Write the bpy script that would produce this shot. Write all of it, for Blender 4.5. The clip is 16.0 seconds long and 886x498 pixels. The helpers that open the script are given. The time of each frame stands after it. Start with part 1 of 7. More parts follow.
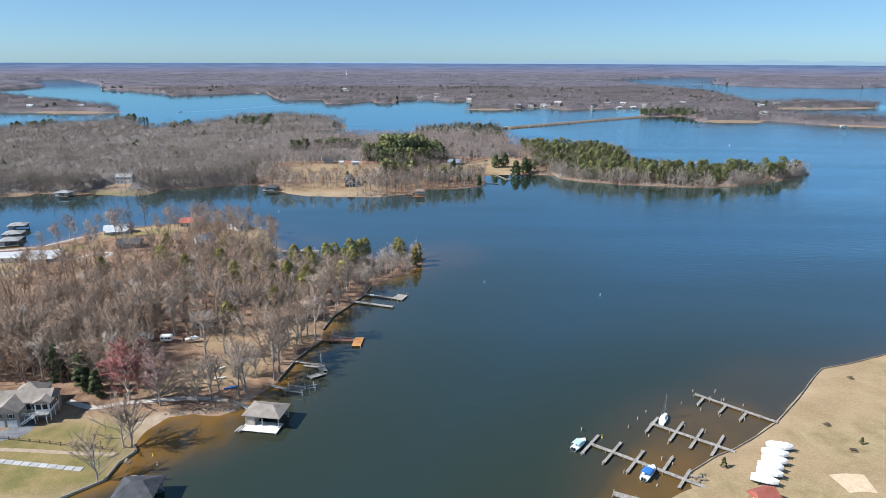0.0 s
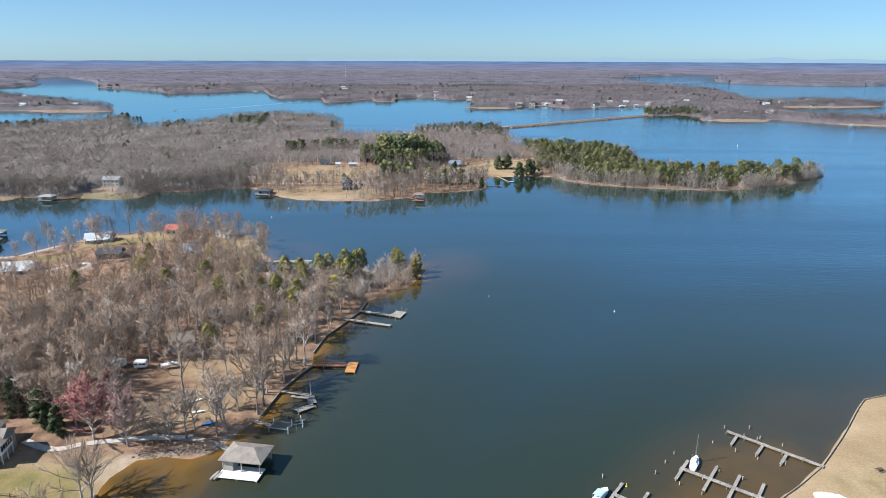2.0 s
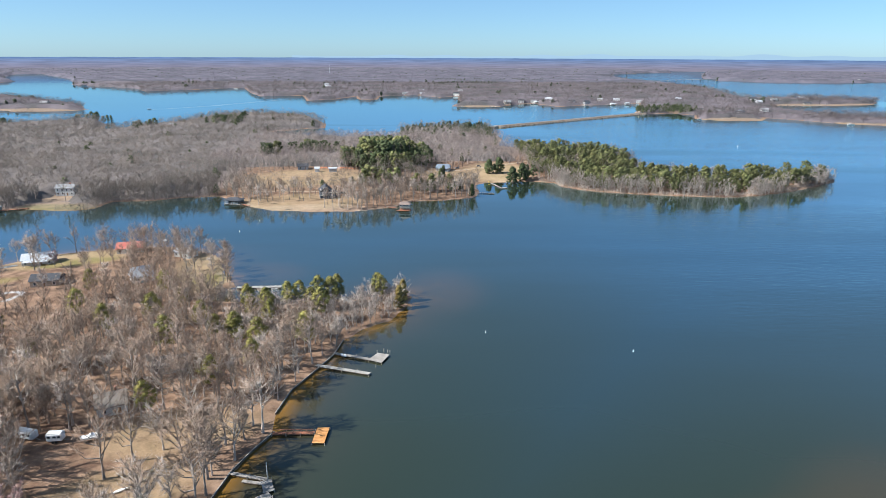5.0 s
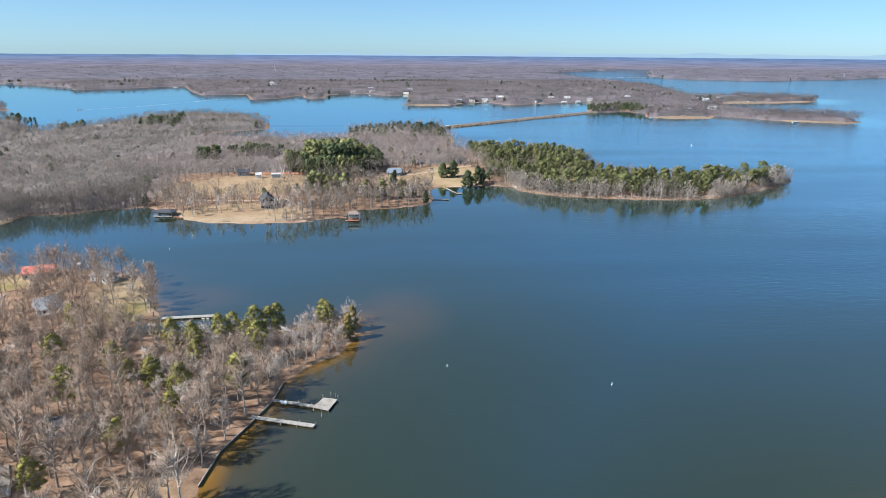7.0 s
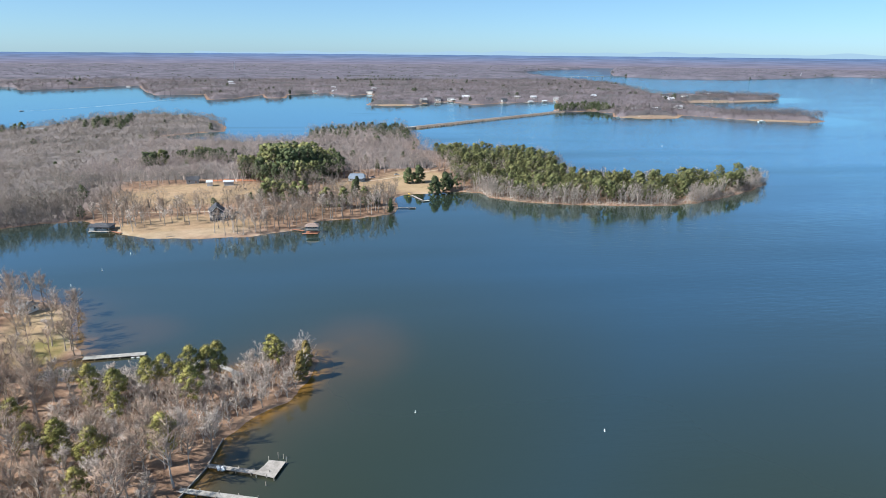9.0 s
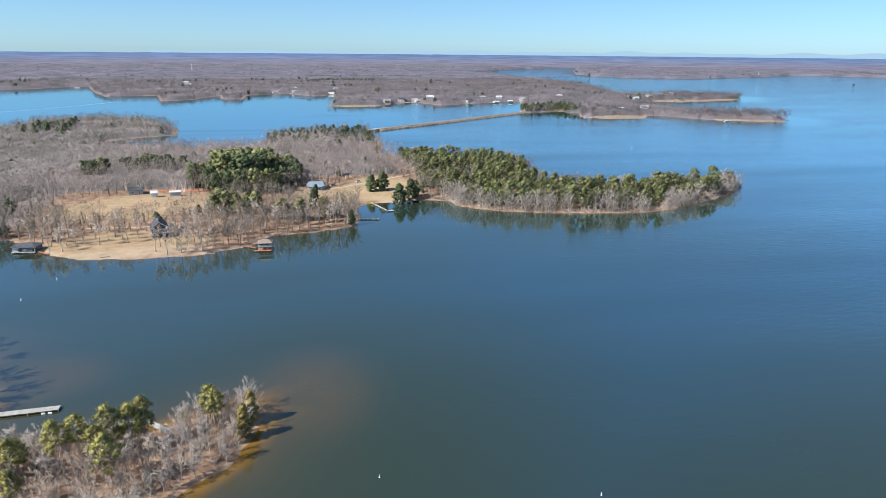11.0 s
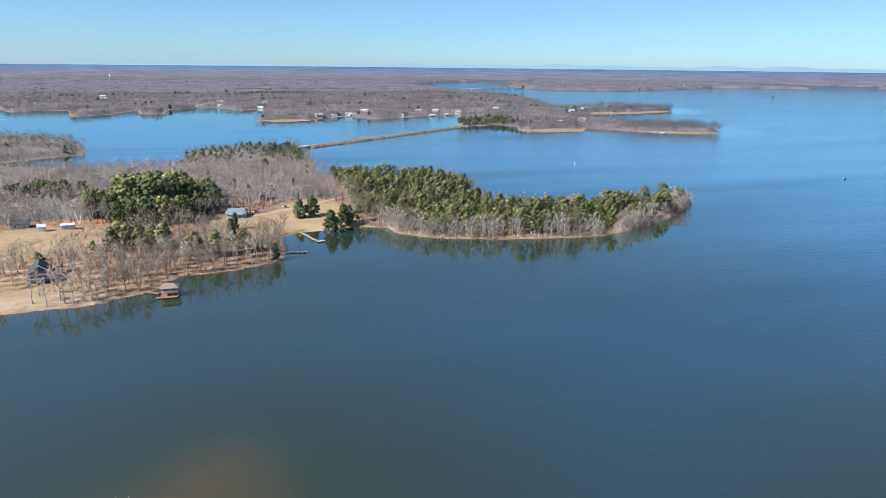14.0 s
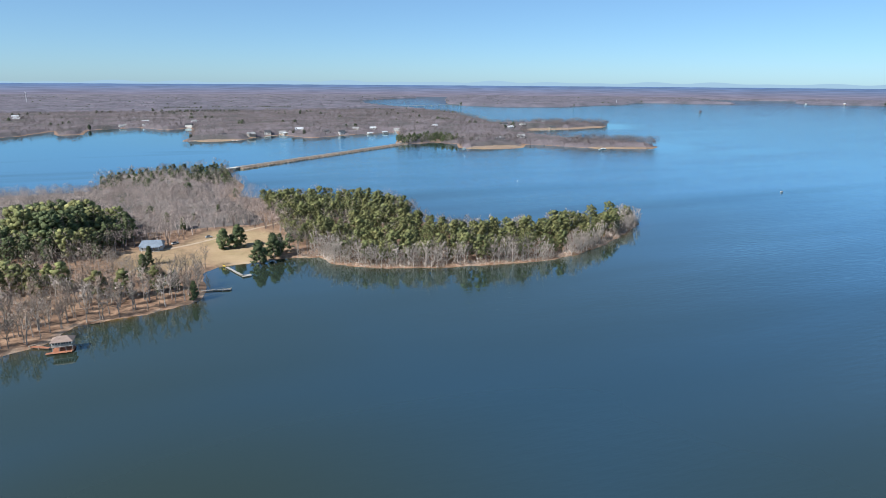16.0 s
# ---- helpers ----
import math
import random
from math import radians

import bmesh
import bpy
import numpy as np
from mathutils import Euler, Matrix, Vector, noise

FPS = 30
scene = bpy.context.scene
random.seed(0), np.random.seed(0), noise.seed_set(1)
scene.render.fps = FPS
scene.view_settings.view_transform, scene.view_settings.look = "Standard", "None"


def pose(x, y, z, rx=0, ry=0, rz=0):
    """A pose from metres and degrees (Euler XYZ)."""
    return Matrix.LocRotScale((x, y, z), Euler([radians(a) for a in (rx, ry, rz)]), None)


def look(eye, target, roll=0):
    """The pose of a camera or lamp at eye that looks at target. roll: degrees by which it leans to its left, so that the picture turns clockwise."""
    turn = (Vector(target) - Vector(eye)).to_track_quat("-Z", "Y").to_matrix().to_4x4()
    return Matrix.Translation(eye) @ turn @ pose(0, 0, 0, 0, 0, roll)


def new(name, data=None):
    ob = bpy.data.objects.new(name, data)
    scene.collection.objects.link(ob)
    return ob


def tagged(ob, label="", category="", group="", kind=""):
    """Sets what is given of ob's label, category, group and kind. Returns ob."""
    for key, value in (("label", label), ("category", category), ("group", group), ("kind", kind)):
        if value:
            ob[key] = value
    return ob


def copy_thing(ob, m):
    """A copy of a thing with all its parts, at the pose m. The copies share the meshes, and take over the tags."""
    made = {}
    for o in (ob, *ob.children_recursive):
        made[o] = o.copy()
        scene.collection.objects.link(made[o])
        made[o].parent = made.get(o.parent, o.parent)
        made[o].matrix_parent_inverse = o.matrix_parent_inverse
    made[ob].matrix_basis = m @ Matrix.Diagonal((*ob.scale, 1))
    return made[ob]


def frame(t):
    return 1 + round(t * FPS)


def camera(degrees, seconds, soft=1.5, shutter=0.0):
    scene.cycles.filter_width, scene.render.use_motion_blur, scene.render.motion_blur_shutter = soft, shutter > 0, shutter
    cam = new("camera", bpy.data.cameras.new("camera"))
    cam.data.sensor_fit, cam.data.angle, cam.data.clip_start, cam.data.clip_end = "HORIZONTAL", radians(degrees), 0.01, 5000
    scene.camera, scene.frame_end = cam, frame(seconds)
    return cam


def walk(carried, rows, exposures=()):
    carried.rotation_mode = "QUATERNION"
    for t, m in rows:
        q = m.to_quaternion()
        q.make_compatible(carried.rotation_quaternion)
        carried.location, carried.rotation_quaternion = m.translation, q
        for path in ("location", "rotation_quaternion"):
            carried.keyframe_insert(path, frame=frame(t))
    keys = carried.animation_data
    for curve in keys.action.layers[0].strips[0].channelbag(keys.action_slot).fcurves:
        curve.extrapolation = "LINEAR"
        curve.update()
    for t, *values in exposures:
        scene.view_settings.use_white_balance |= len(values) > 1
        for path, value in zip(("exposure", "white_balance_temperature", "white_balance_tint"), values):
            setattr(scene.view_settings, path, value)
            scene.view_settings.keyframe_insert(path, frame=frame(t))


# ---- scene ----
cam = camera(70.0, 16.0, soft=0.5)
PATH = [
    (0, (0.004, 0.001, 105.002), (0.003, 1.918, 104.43), 0.2),
    (0.5, (-0.2, 4.957, 105.032), (-0.201, 6.873, 104.459), 0.2),
    (1, (-0.439, 10.542, 105.031), (-0.44, 12.458, 104.456), 0.2),
    (1.5, (-0.635, 16.487, 105.044), (-0.636, 18.402, 104.468), 0.2),
    (2, (-0.88, 22.937, 104.953), (-0.88, 24.851, 104.375), 0.2),
    (2.5, (-1.023, 29.819, 104.826), (-1.023, 31.733, 104.247), 0.2),
    (3, (-1.416, 37.35, 104.677), (-1.414, 39.263, 104.095), 0.2),
    (3.5, (-1.548, 44.564, 104.58), (-1.547, 46.477, 103.997), 0.2),
    (4, (-1.776, 51.729, 104.483), (-1.774, 53.641, 103.899), 0.2),
    (6.5, (-1.7, 89.228, 104.686), (-1.542, 91.131, 104.095), 0.4),
    (7, (-1.338, 96.855, 104.701), (-1.147, 98.756, 104.108), 0.4),
    (7.5, (-0.624, 104.428, 104.659), (-0.401, 106.325, 104.066), 0.4),
    (8, (0.305, 112.334, 104.614), (0.554, 114.228, 104.02), 0.5),
    (8.5, (1.227, 119.953, 104.555), (1.498, 121.843, 103.959), 0.5),
    (9, (2.192, 127.27, 104.534), (2.486, 129.157, 103.938), 0.5),
    (11.5, (8.466, 164.126, 104.656), (8.89, 165.987, 104.06), 0.5),
    (12, (9.877, 170.906, 104.834), (10.327, 172.761, 104.239), 0.5),
    (12.5, (11.392, 177.689, 104.807), (11.869, 179.537, 104.211), 0.5),
    (13, (13.078, 184.748, 104.628), (13.588, 186.588, 104.032), 0.5),
    (13.5, (14.738, 192.036, 104.406), (15.286, 193.865, 103.81), 0.6),
    (14, (16.885, 199.769, 104.253), (17.471, 201.597, 103.693), 0.6),
    (14.5, (19.334, 207.463, 104.127), (19.96, 209.288, 103.602), 0.5),
    (15, (21.687, 214.773, 103.916), (22.357, 216.588, 103.407), 0.6),
    (15.5, (24.301, 221.599, 103.744), (25.015, 223.397, 103.236), 0.6),
    (16, (27.446, 228.103, 103.731), (28.207, 229.881, 103.221), 0.4),
]
walk(cam, [(t, look(eye, target, roll)) for t, eye, target, roll in PATH], exposures=[(0, 0.72, 5900, 10), (2, 0.8, 5940, 10), (4, 0.92, 5980, 10), (9, 0.93, 5980, 10), (12.8, 0.95, 6000, 10), (14.5, 0.87, 6000, 10), (16, 0.79, 6000, 10)])

# ---- light ----
SUN_ELEVATION = radians(41)
SHADOW = Vector((1.0, 0.26, 0)).normalized()      # the way shadows fall
TO_SUN = Vector((-SHADOW.x * math.cos(SUN_ELEVATION), -SHADOW.y * math.cos(SUN_ELEVATION), math.sin(SUN_ELEVATION)))
world = bpy.data.worlds.new("sky")
scene.world = world
world.use_nodes = True
wn = world.node_tree.nodes
wn.clear()
sky = wn.new("ShaderNodeTexSky")
sky.sky_type, sky.sun_disc = "NISHITA", False
sky.sun_elevation = SUN_ELEVATION
sky.sun_rotation = math.atan2(TO_SUN.x, TO_SUN.y)
sky.altitude, sky.air_density, sky.dust_density, sky.ozone_density = 100, 0.75, 0.3, 4.5
background = wn.new("ShaderNodeBackground")
background.inputs["Strength"].default_value = 0.07
world_out = wn.new("ShaderNodeOutputWorld")
tint = wn.new("ShaderNodeMix")
tint.data_type, tint.blend_type = "RGBA", "MULTIPLY"
tint.inputs[0].default_value, tint.inputs[7].default_value = 1.0, (0.815, 1.008, 1.06, 1)
world.node_tree.links.new(sky.outputs[0], tint.inputs[6])
haze = wn.new("ShaderNodeMix")
haze.data_type = "RGBA"
haze.inputs[0].default_value, haze.inputs[7].default_value = 0.3, (2.9, 4.3, 5.6, 1)
world.node_tree.links.new(tint.outputs[2], haze.inputs[6])
world.node_tree.links.new(haze.outputs[2], background.inputs[0])
world.node_tree.links.new(background.outputs[0], world_out.inputs[0])
sun = new("sun", bpy.data.lights.new("sun", "SUN"))
sun.data.energy, sun.data.angle, sun.data.color = 4.9, radians(0.53), (1.0, 0.935, 0.835)
sun.matrix_world = look(TO_SUN * 100, (0, 0, 0))


# ---- materials ----
def material(name, colors, scale=1.0, rough=0.8, bump=0.0, fine=None, metal=0.0, island=0.0, per_object=0.0, detail=5.0, stretch=(1, 1, 1)):
    """A surface whose colours run over noise at one coarse and one fine scale; island and per_object vary its value piece by piece."""
    m = bpy.data.materials.new(name)
    m.use_nodes = True
    nt = m.node_tree
    bsdf = nt.nodes["Principled BSDF"]
    bsdf.inputs["Roughness"].default_value, bsdf.inputs["Metallic"].default_value = rough, metal
    bsdf.inputs["Specular IOR Level"].default_value = 0.3
    geo = nt.nodes.new("ShaderNodeNewGeometry")
    mapping = nt.nodes.new("ShaderNodeMapping")
    mapping.inputs["Scale"].default_value = stretch
    nt.links.new(geo.outputs["Position"], mapping.inputs[0])
    noise_tex = nt.nodes.new("ShaderNodeTexNoise")
    noise_tex.inputs["Scale"].default_value, noise_tex.inputs["Detail"].default_value = scale, detail
    nt.links.new(mapping.outputs[0], noise_tex.inputs["Vector"])
    ramp = nt.nodes.new("ShaderNodeValToRGB")
    ramp.color_ramp.elements[0].position, ramp.color_ramp.elements[1].position = 0.3, 0.7
    stops = ramp.color_ramp.elements
    stops[0].color, stops[1].color = (*colors[0], 1), (*colors[-1], 1)
    for k, c in enumerate(colors[1:-1]):
        e = stops.new(0.3 + 0.4 * (k + 1) / (len(colors) - 1))
        e.color = (*c, 1)
    nt.links.new(noise_tex.outputs[0], ramp.inputs[0])
    color = ramp.outputs[0]

    def scaled(color, source, low, high):
        span = nt.nodes.new("ShaderNodeMapRange")
        span.inputs[3].default_value, span.inputs[4].default_value = low, high
        nt.links.new(source, span.inputs[0])
        mul = nt.nodes.new("ShaderNodeMix")
        mul.data_type, mul.blend_type = "RGBA", "MULTIPLY"
        mul.inputs[0].default_value = 1.0
        nt.links.new(color, mul.inputs[6])
        nt.links.new(span.outputs[0], mul.inputs[7])
        return mul.outputs[2]

    if fine:
        tex = nt.nodes.new("ShaderNodeTexNoise")
        tex.inputs["Scale"].default_value, tex.inputs["Detail"].default_value = fine, 3
        nt.links.new(mapping.outputs[0], tex.inputs["Vector"])
        color = scaled(color, tex.outputs[0], 0.6, 1.4)
    if island:
        color = scaled(color, geo.outputs["Random Per Island"], 1 - island, 1 + island)
    if per_object:
        info = nt.nodes.new("ShaderNodeObjectInfo")
        color = scaled(color, info.outputs["Random"], 1 - per_object, 1 + per_object)
    nt.links.new(color, bsdf.inputs["Base Color"])
    if bump:
        b = nt.nodes.new("ShaderNodeBump")
        b.inputs["Strength"].default_value, b.inputs["Distance"].default_value = 0.6, bump
        tex = nt.nodes.new("ShaderNodeTexNoise")
        tex.inputs["Scale"].default_value, tex.inputs["Detail"].default_value = fine or scale * 6, 4
        nt.links.new(mapping.outputs[0], tex.inputs["Vector"])
        nt.links.new(tex.outputs[0], b.inputs["Height"])
        nt.links.new(b.outputs[0], bsdf.inputs["Normal"])
    return m


def ground_material():
    """Leaf litter, with worn tan lawn, green grass and sand where the sheet's masks name them."""
    m = bpy.data.materials.new("ground_soil")
    m.use_nodes = True
    nt = m.node_tree
    bsdf = nt.nodes["Principled BSDF"]
    bsdf.inputs["Roughness"].default_value = 0.95
    bsdf.inputs["Specular IOR Level"].default_value = 0.1
    geo = nt.nodes.new("ShaderNodeNewGeometry")

    def noise_colors(scale, a, b, detail=6):
        tex = nt.nodes.new("ShaderNodeTexNoise")
        tex.inputs["Scale"].default_value, tex.inputs["Detail"].default_value = scale, detail
        nt.links.new(geo.outputs["Position"], tex.inputs["Vector"])
        ramp = nt.nodes.new("ShaderNodeValToRGB")
        ramp.color_ramp.elements[0].position, ramp.color_ramp.elements[1].position = 0.35, 0.65
        ramp.color_ramp.elements[0].color, ramp.color_ramp.elements[1].color = (*a, 1), (*b, 1)
        nt.links.new(tex.outputs[0], ramp.inputs[0])
        return ramp.outputs[0]

    def mix(fac, a, b):
        node = nt.nodes.new("ShaderNodeMix")
        node.data_type = "RGBA"
        nt.links.new(fac, node.inputs[0])
        nt.links.new(a, node.inputs[6])
        nt.links.new(b, node.inputs[7])
        return node.outputs[2]

    att = nt.nodes.new("ShaderNodeVertexColor")
    att.layer_name = "zones"
    split = nt.nodes.new("ShaderNodeSeparateColor")
    nt.links.new(att.outputs[0], split.inputs[0])
    litter = noise_colors(0.22, (0.14, 0.086, 0.058), (0.315, 0.205, 0.135))
    worn = noise_colors(0.06, (0.285, 0.203, 0.118), (0.375, 0.278, 0.168))
    mown = noise_colors(0.25, (0.235, 0.178, 0.095), (0.335, 0.262, 0.145))
    patches = nt.nodes.new("ShaderNodeTexNoise")
    patches.inputs["Scale"].default_value, patches.inputs["Detail"].default_value = 0.035, 6
    nt.links.new(geo.outputs["Position"], patches.inputs["Vector"])
    patch_span = nt.nodes.new("ShaderNodeMapRange")
    patch_span.inputs[1].default_value, patch_span.inputs[2].default_value = 0.45, 0.65
    nt.links.new(patches.outputs[0], patch_span.inputs[0])
    lawn = mix(patch_span.outputs[0], worn, mown)
    green = noise_colors(0.16, (0.112, 0.118, 0.03), (0.235, 0.185, 0.072))
    sand = noise_colors(0.3, (0.40, 0.325, 0.25), (0.56, 0.48, 0.39))
    color = mix(split.outputs[0], litter, lawn)
    color = mix(split.outputs[1], color, green)
    color = mix(split.outputs[2], color, sand)
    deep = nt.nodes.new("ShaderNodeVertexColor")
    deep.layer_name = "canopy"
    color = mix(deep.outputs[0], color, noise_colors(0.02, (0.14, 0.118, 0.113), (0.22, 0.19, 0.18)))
    speck = nt.nodes.new("ShaderNodeTexNoise")
    speck.inputs["Scale"].default_value, speck.inputs["Detail"].default_value = 1.7, 6
    nt.links.new(geo.outputs["Position"], speck.inputs["Vector"])
    span = nt.nodes.new("ShaderNodeMapRange")
    span.inputs[3].default_value, span.inputs[4].default_value = 0.68, 1.32
    nt.links.new(speck.outputs[0], span.inputs[0])
    mul = nt.nodes.new("ShaderNodeMix")
    mul.data_type, mul.blend_type = "RGBA", "MULTIPLY"
    mul.inputs[0].default_value = 1.0
    nt.links.new(color, mul.inputs[6])
    nt.links.new(span.outputs[0], mul.inputs[7])
    nt.links.new(mul.outputs[2], bsdf.inputs["Base Color"])
    b = nt.nodes.new("ShaderNodeBump")
    b.inputs["Distance"].default_value = 0.12
    nt.links.new(speck.outputs[0], b.inputs["Height"])
    nt.links.new(b.outputs[0], bsdf.inputs["Normal"])
    return m


def water_material():
    """Murky green lake water; its bed shows brown where the sheet's depth mask is shallow."""
    m = bpy.data.materials.new("lake_water")
    m.use_nodes = True
    nt = m.node_tree
    bsdf = nt.nodes["Principled BSDF"]
    bsdf.inputs["Specular IOR Level"].default_value = 0.0
    bsdf.inputs["Roughness"].default_value = 1.0
    gloss = nt.nodes.new("ShaderNodeBsdfGlossy")
    gloss.inputs["Color"].default_value = (0.7, 0.91, 1.0, 1)
    facing = nt.nodes.new("ShaderNodeLayerWeight")
    facing.inputs["Blend"].default_value = 0.5
    steep = nt.nodes.new("ShaderNodeMath")
    steep.operation, steep.inputs[1].default_value = "POWER", 3.85
    nt.links.new(facing.outputs["Facing"], steep.inputs[0])
    amount = nt.nodes.new("ShaderNodeMath")
    amount.operation, amount.inputs[1].default_value, amount.inputs[2].default_value = "MULTIPLY_ADD", 1.21, 0.014
    nt.links.new(steep.outputs[0], amount.inputs[0])
    both = nt.nodes.new("ShaderNodeMixShader")
    gloss_share = both.inputs[0]
    nt.links.new(bsdf.outputs[0], both.inputs[1])
    nt.links.new(gloss.outputs[0], both.inputs[2])
    nt.links.new(both.outputs[0], nt.nodes["Material Output"].inputs[0])
    geo = nt.nodes.new("ShaderNodeNewGeometry")
    att = nt.nodes.new("ShaderNodeVertexColor")
    att.layer_name = "shallows"
    split = nt.nodes.new("ShaderNodeSeparateColor")
    nt.links.new(att.outputs[0], split.inputs[0])
    patch = nt.nodes.new("ShaderNodeTexNoise")
    patch.inputs["Scale"].default_value, patch.inputs["Detail"].default_value = 0.07, 3
    nt.links.new(geo.outputs["Position"], patch.inputs["Vector"])
    bed = nt.nodes.new("ShaderNodeValToRGB")
    bed.color_ramp.elements[0].position, bed.color_ramp.elements[1].position = 0.0, 1.0
    bed.color_ramp.elements[0].color = (0.023, 0.0338, 0.0242, 1)
    bed.color_ramp.elements[1].color = (0.26, 0.125, 0.012, 1)
    mid = bed.color_ramp.elements.new(0.45)
    mid.color = (0.05, 0.042, 0.0235, 1)
    wob = nt.nodes.new("ShaderNodeMath")
    wob.operation = "MULTIPLY_ADD"
    nt.links.new(patch.outputs[0], wob.inputs[0])
    wob.inputs[1].default_value = 0.35
    wob.inputs[2].default_value = 0.82
    depth = nt.nodes.new("ShaderNodeMath")
    depth.operation = "MULTIPLY"
    nt.links.new(split.outputs[0], depth.inputs[0])
    nt.links.new(wob.outputs[0], depth.inputs[1])
    nt.links.new(depth.outputs[0], bed.inputs[0])
    # open lake: a bluer base colour, with some of the sky's reflection in it
    clear = nt.nodes.new("ShaderNodeMix")
    clear.data_type, clear.blend_type = "RGBA", "MIX"
    clear.inputs[7].default_value = (0.0195, 0.044, 0.066, 1)
    nt.links.new(split.outputs[1], clear.inputs[0])
    nt.links.new(bed.outputs[0], clear.inputs[6])
    nt.links.new(clear.outputs[2], bsdf.inputs["Base Color"])
    # calm water in the lee of the land, wind streaks on the open lake
    streak_map = nt.nodes.new("ShaderNodeMapping")
    streak_map.inputs["Rotation"].default_value = (0, 0, radians(20))
    streak_map.inputs["Scale"].default_value = (0.0022, 0.011, 1)
    nt.links.new(geo.outputs["Position"], streak_map.inputs[0])
    streak = nt.nodes.new("ShaderNodeTexNoise")
    streak.inputs["Scale"].default_value, streak.inputs["Detail"].default_value = 1.0, 5
    nt.links.new(streak_map.outputs[0], streak.inputs["Vector"])
    rough = nt.nodes.new("ShaderNodeMapRange")
    rough.inputs[1].default_value, rough.inputs[2].default_value = 0.35, 0.7
    rough.inputs[3].default_value, rough.inputs[4].default_value = 0.015, 0.08
    nt.links.new(streak.outputs[0], rough.inputs[0])
    nt.links.new(rough.outputs[0], gloss.inputs["Roughness"])
    ruffle = nt.nodes.new("ShaderNodeMapRange")
    ruffle.inputs[1].default_value, ruffle.inputs[2].default_value = 0.3, 0.7
    ruffle.inputs[3].default_value, ruffle.inputs[4].default_value = 0.84, 1.26
    nt.links.new(streak.outputs[0], ruffle.inputs[0])
    share = nt.nodes.new("ShaderNodeMath")
    share.operation, share.use_clamp = "MULTIPLY", True
    nt.links.new(amount.outputs[0], share.inputs[0])
    nt.links.new(ruffle.outputs[0], share.inputs[1])
    most = nt.nodes.new("ShaderNodeMath")
    most.operation, most.inputs[1].default_value = "MINIMUM", 0.78
    nt.links.new(share.outputs[0], most.inputs[0])
    nt.links.new(most.outputs[0], gloss_share)
    ripple_map = nt.nodes.new("ShaderNodeMapping")
    ripple_map.inputs["Rotation"].default_value = (0, 0, radians(-25))
    ripple_map.inputs["Scale"].default_value = (0.5, 1.4, 1)
    nt.links.new(geo.outputs["Position"], ripple_map.inputs[0])
    ripple = nt.nodes.new("ShaderNodeTexNoise")
    ripple.inputs["Scale"].default_value, ripple.inputs["Detail"].default_value = 0.9, 4
    nt.links.new(ripple_map.outputs[0], ripple.inputs["Vector"])
    b = nt.nodes.new("ShaderNodeBump")
    b.inputs["Strength"].default_value, b.inputs["Distance"].default_value = 0.22, 0.05
    nt.links.new(ripple.outputs[0], b.inputs["Height"])
    # longer wind ripples on the open lake
    chop_map = nt.nodes.new("ShaderNodeMapping")
    chop_map.inputs["Rotation"].default_value = (0, 0, radians(-38))
    chop_map.inputs["Scale"].default_value = (0.10, 0.42, 1)
    nt.links.new(geo.outputs["Position"], chop_map.inputs[0])
    chop = nt.nodes.new("ShaderNodeTexNoise")
    chop.inputs["Scale"].default_value, chop.inputs["Detail"].default_value = 1.0, 5
    nt.links.new(chop_map.outputs[0], chop.inputs["Vector"])
    windy = nt.nodes.new("ShaderNodeMath")
    windy.operation = "MULTIPLY"
    nt.links.new(split.outputs[2], windy.inputs[0])
    nt.links.new(streak.outputs[0], windy.inputs[1])
    b2 = nt.nodes.new("ShaderNodeBump")
    b2.inputs["Distance"].default_value = 0.58
    nt.links.new(windy.outputs[0], b2.inputs["Strength"])
    nt.links.new(chop.outputs[0], b2.inputs["Height"])
    nt.links.new(b.outputs[0], b2.inputs["Normal"])
    nt.links.new(b2.outputs[0], gloss.inputs["Normal"])
    return m


GROUND = ground_material()
WATER = water_material()
BARK = material("grey_bark", [(0.22, 0.18, 0.152), (0.45, 0.388, 0.335)], 0.6, 0.95, per_object=0.25)
TWIGS = material("bare_twigs", [(0.225, 0.163, 0.12), (0.38, 0.286, 0.222)], 0.12, 0.95, island=0.14, per_object=0.2, fine=0.9)
# far copy of the twig colour: darker, and cooler to carry distance haze
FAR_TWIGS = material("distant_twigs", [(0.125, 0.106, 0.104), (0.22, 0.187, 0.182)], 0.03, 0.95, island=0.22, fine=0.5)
# for the filler sheet among the trunks, darker than the twigs above it
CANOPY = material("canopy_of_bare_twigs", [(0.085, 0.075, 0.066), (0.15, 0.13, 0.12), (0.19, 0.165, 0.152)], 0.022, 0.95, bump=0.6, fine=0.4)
WARM_TWIGS = material("pale_pinkish_twigs", [(0.225, 0.182, 0.162), (0.37, 0.308, 0.282)], 0.05, 0.95, island=0.25, fine=1.1)
MID_TWIGS = material("grey_twigs", [(0.155, 0.131, 0.111), (0.29, 0.248, 0.214)], 0.05, 0.95, island=0.25, fine=1.1)
# the next three mix the bluish mauve of distance haze into their colour
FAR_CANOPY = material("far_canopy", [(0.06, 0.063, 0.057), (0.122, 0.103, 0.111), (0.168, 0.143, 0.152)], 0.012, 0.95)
DISTANT_TWIGS = material("haze_tinted_twigs", [(0.12, 0.108, 0.128), (0.20, 0.18, 0.205)], 0.012, 0.95, island=0.12, fine=0.06)
DISTANT_CANOPY = material("haze_tinted_canopy", [(0.062, 0.064, 0.072), (0.112, 0.102, 0.125), (0.16, 0.145, 0.17)], 0.01, 0.95)
PALE_TWIGS = material("pale_twigs", [(0.345, 0.295, 0.26), (0.51, 0.45, 0.40)], 0.12, 0.95, island=0.14, per_object=0.15, fine=0.9)
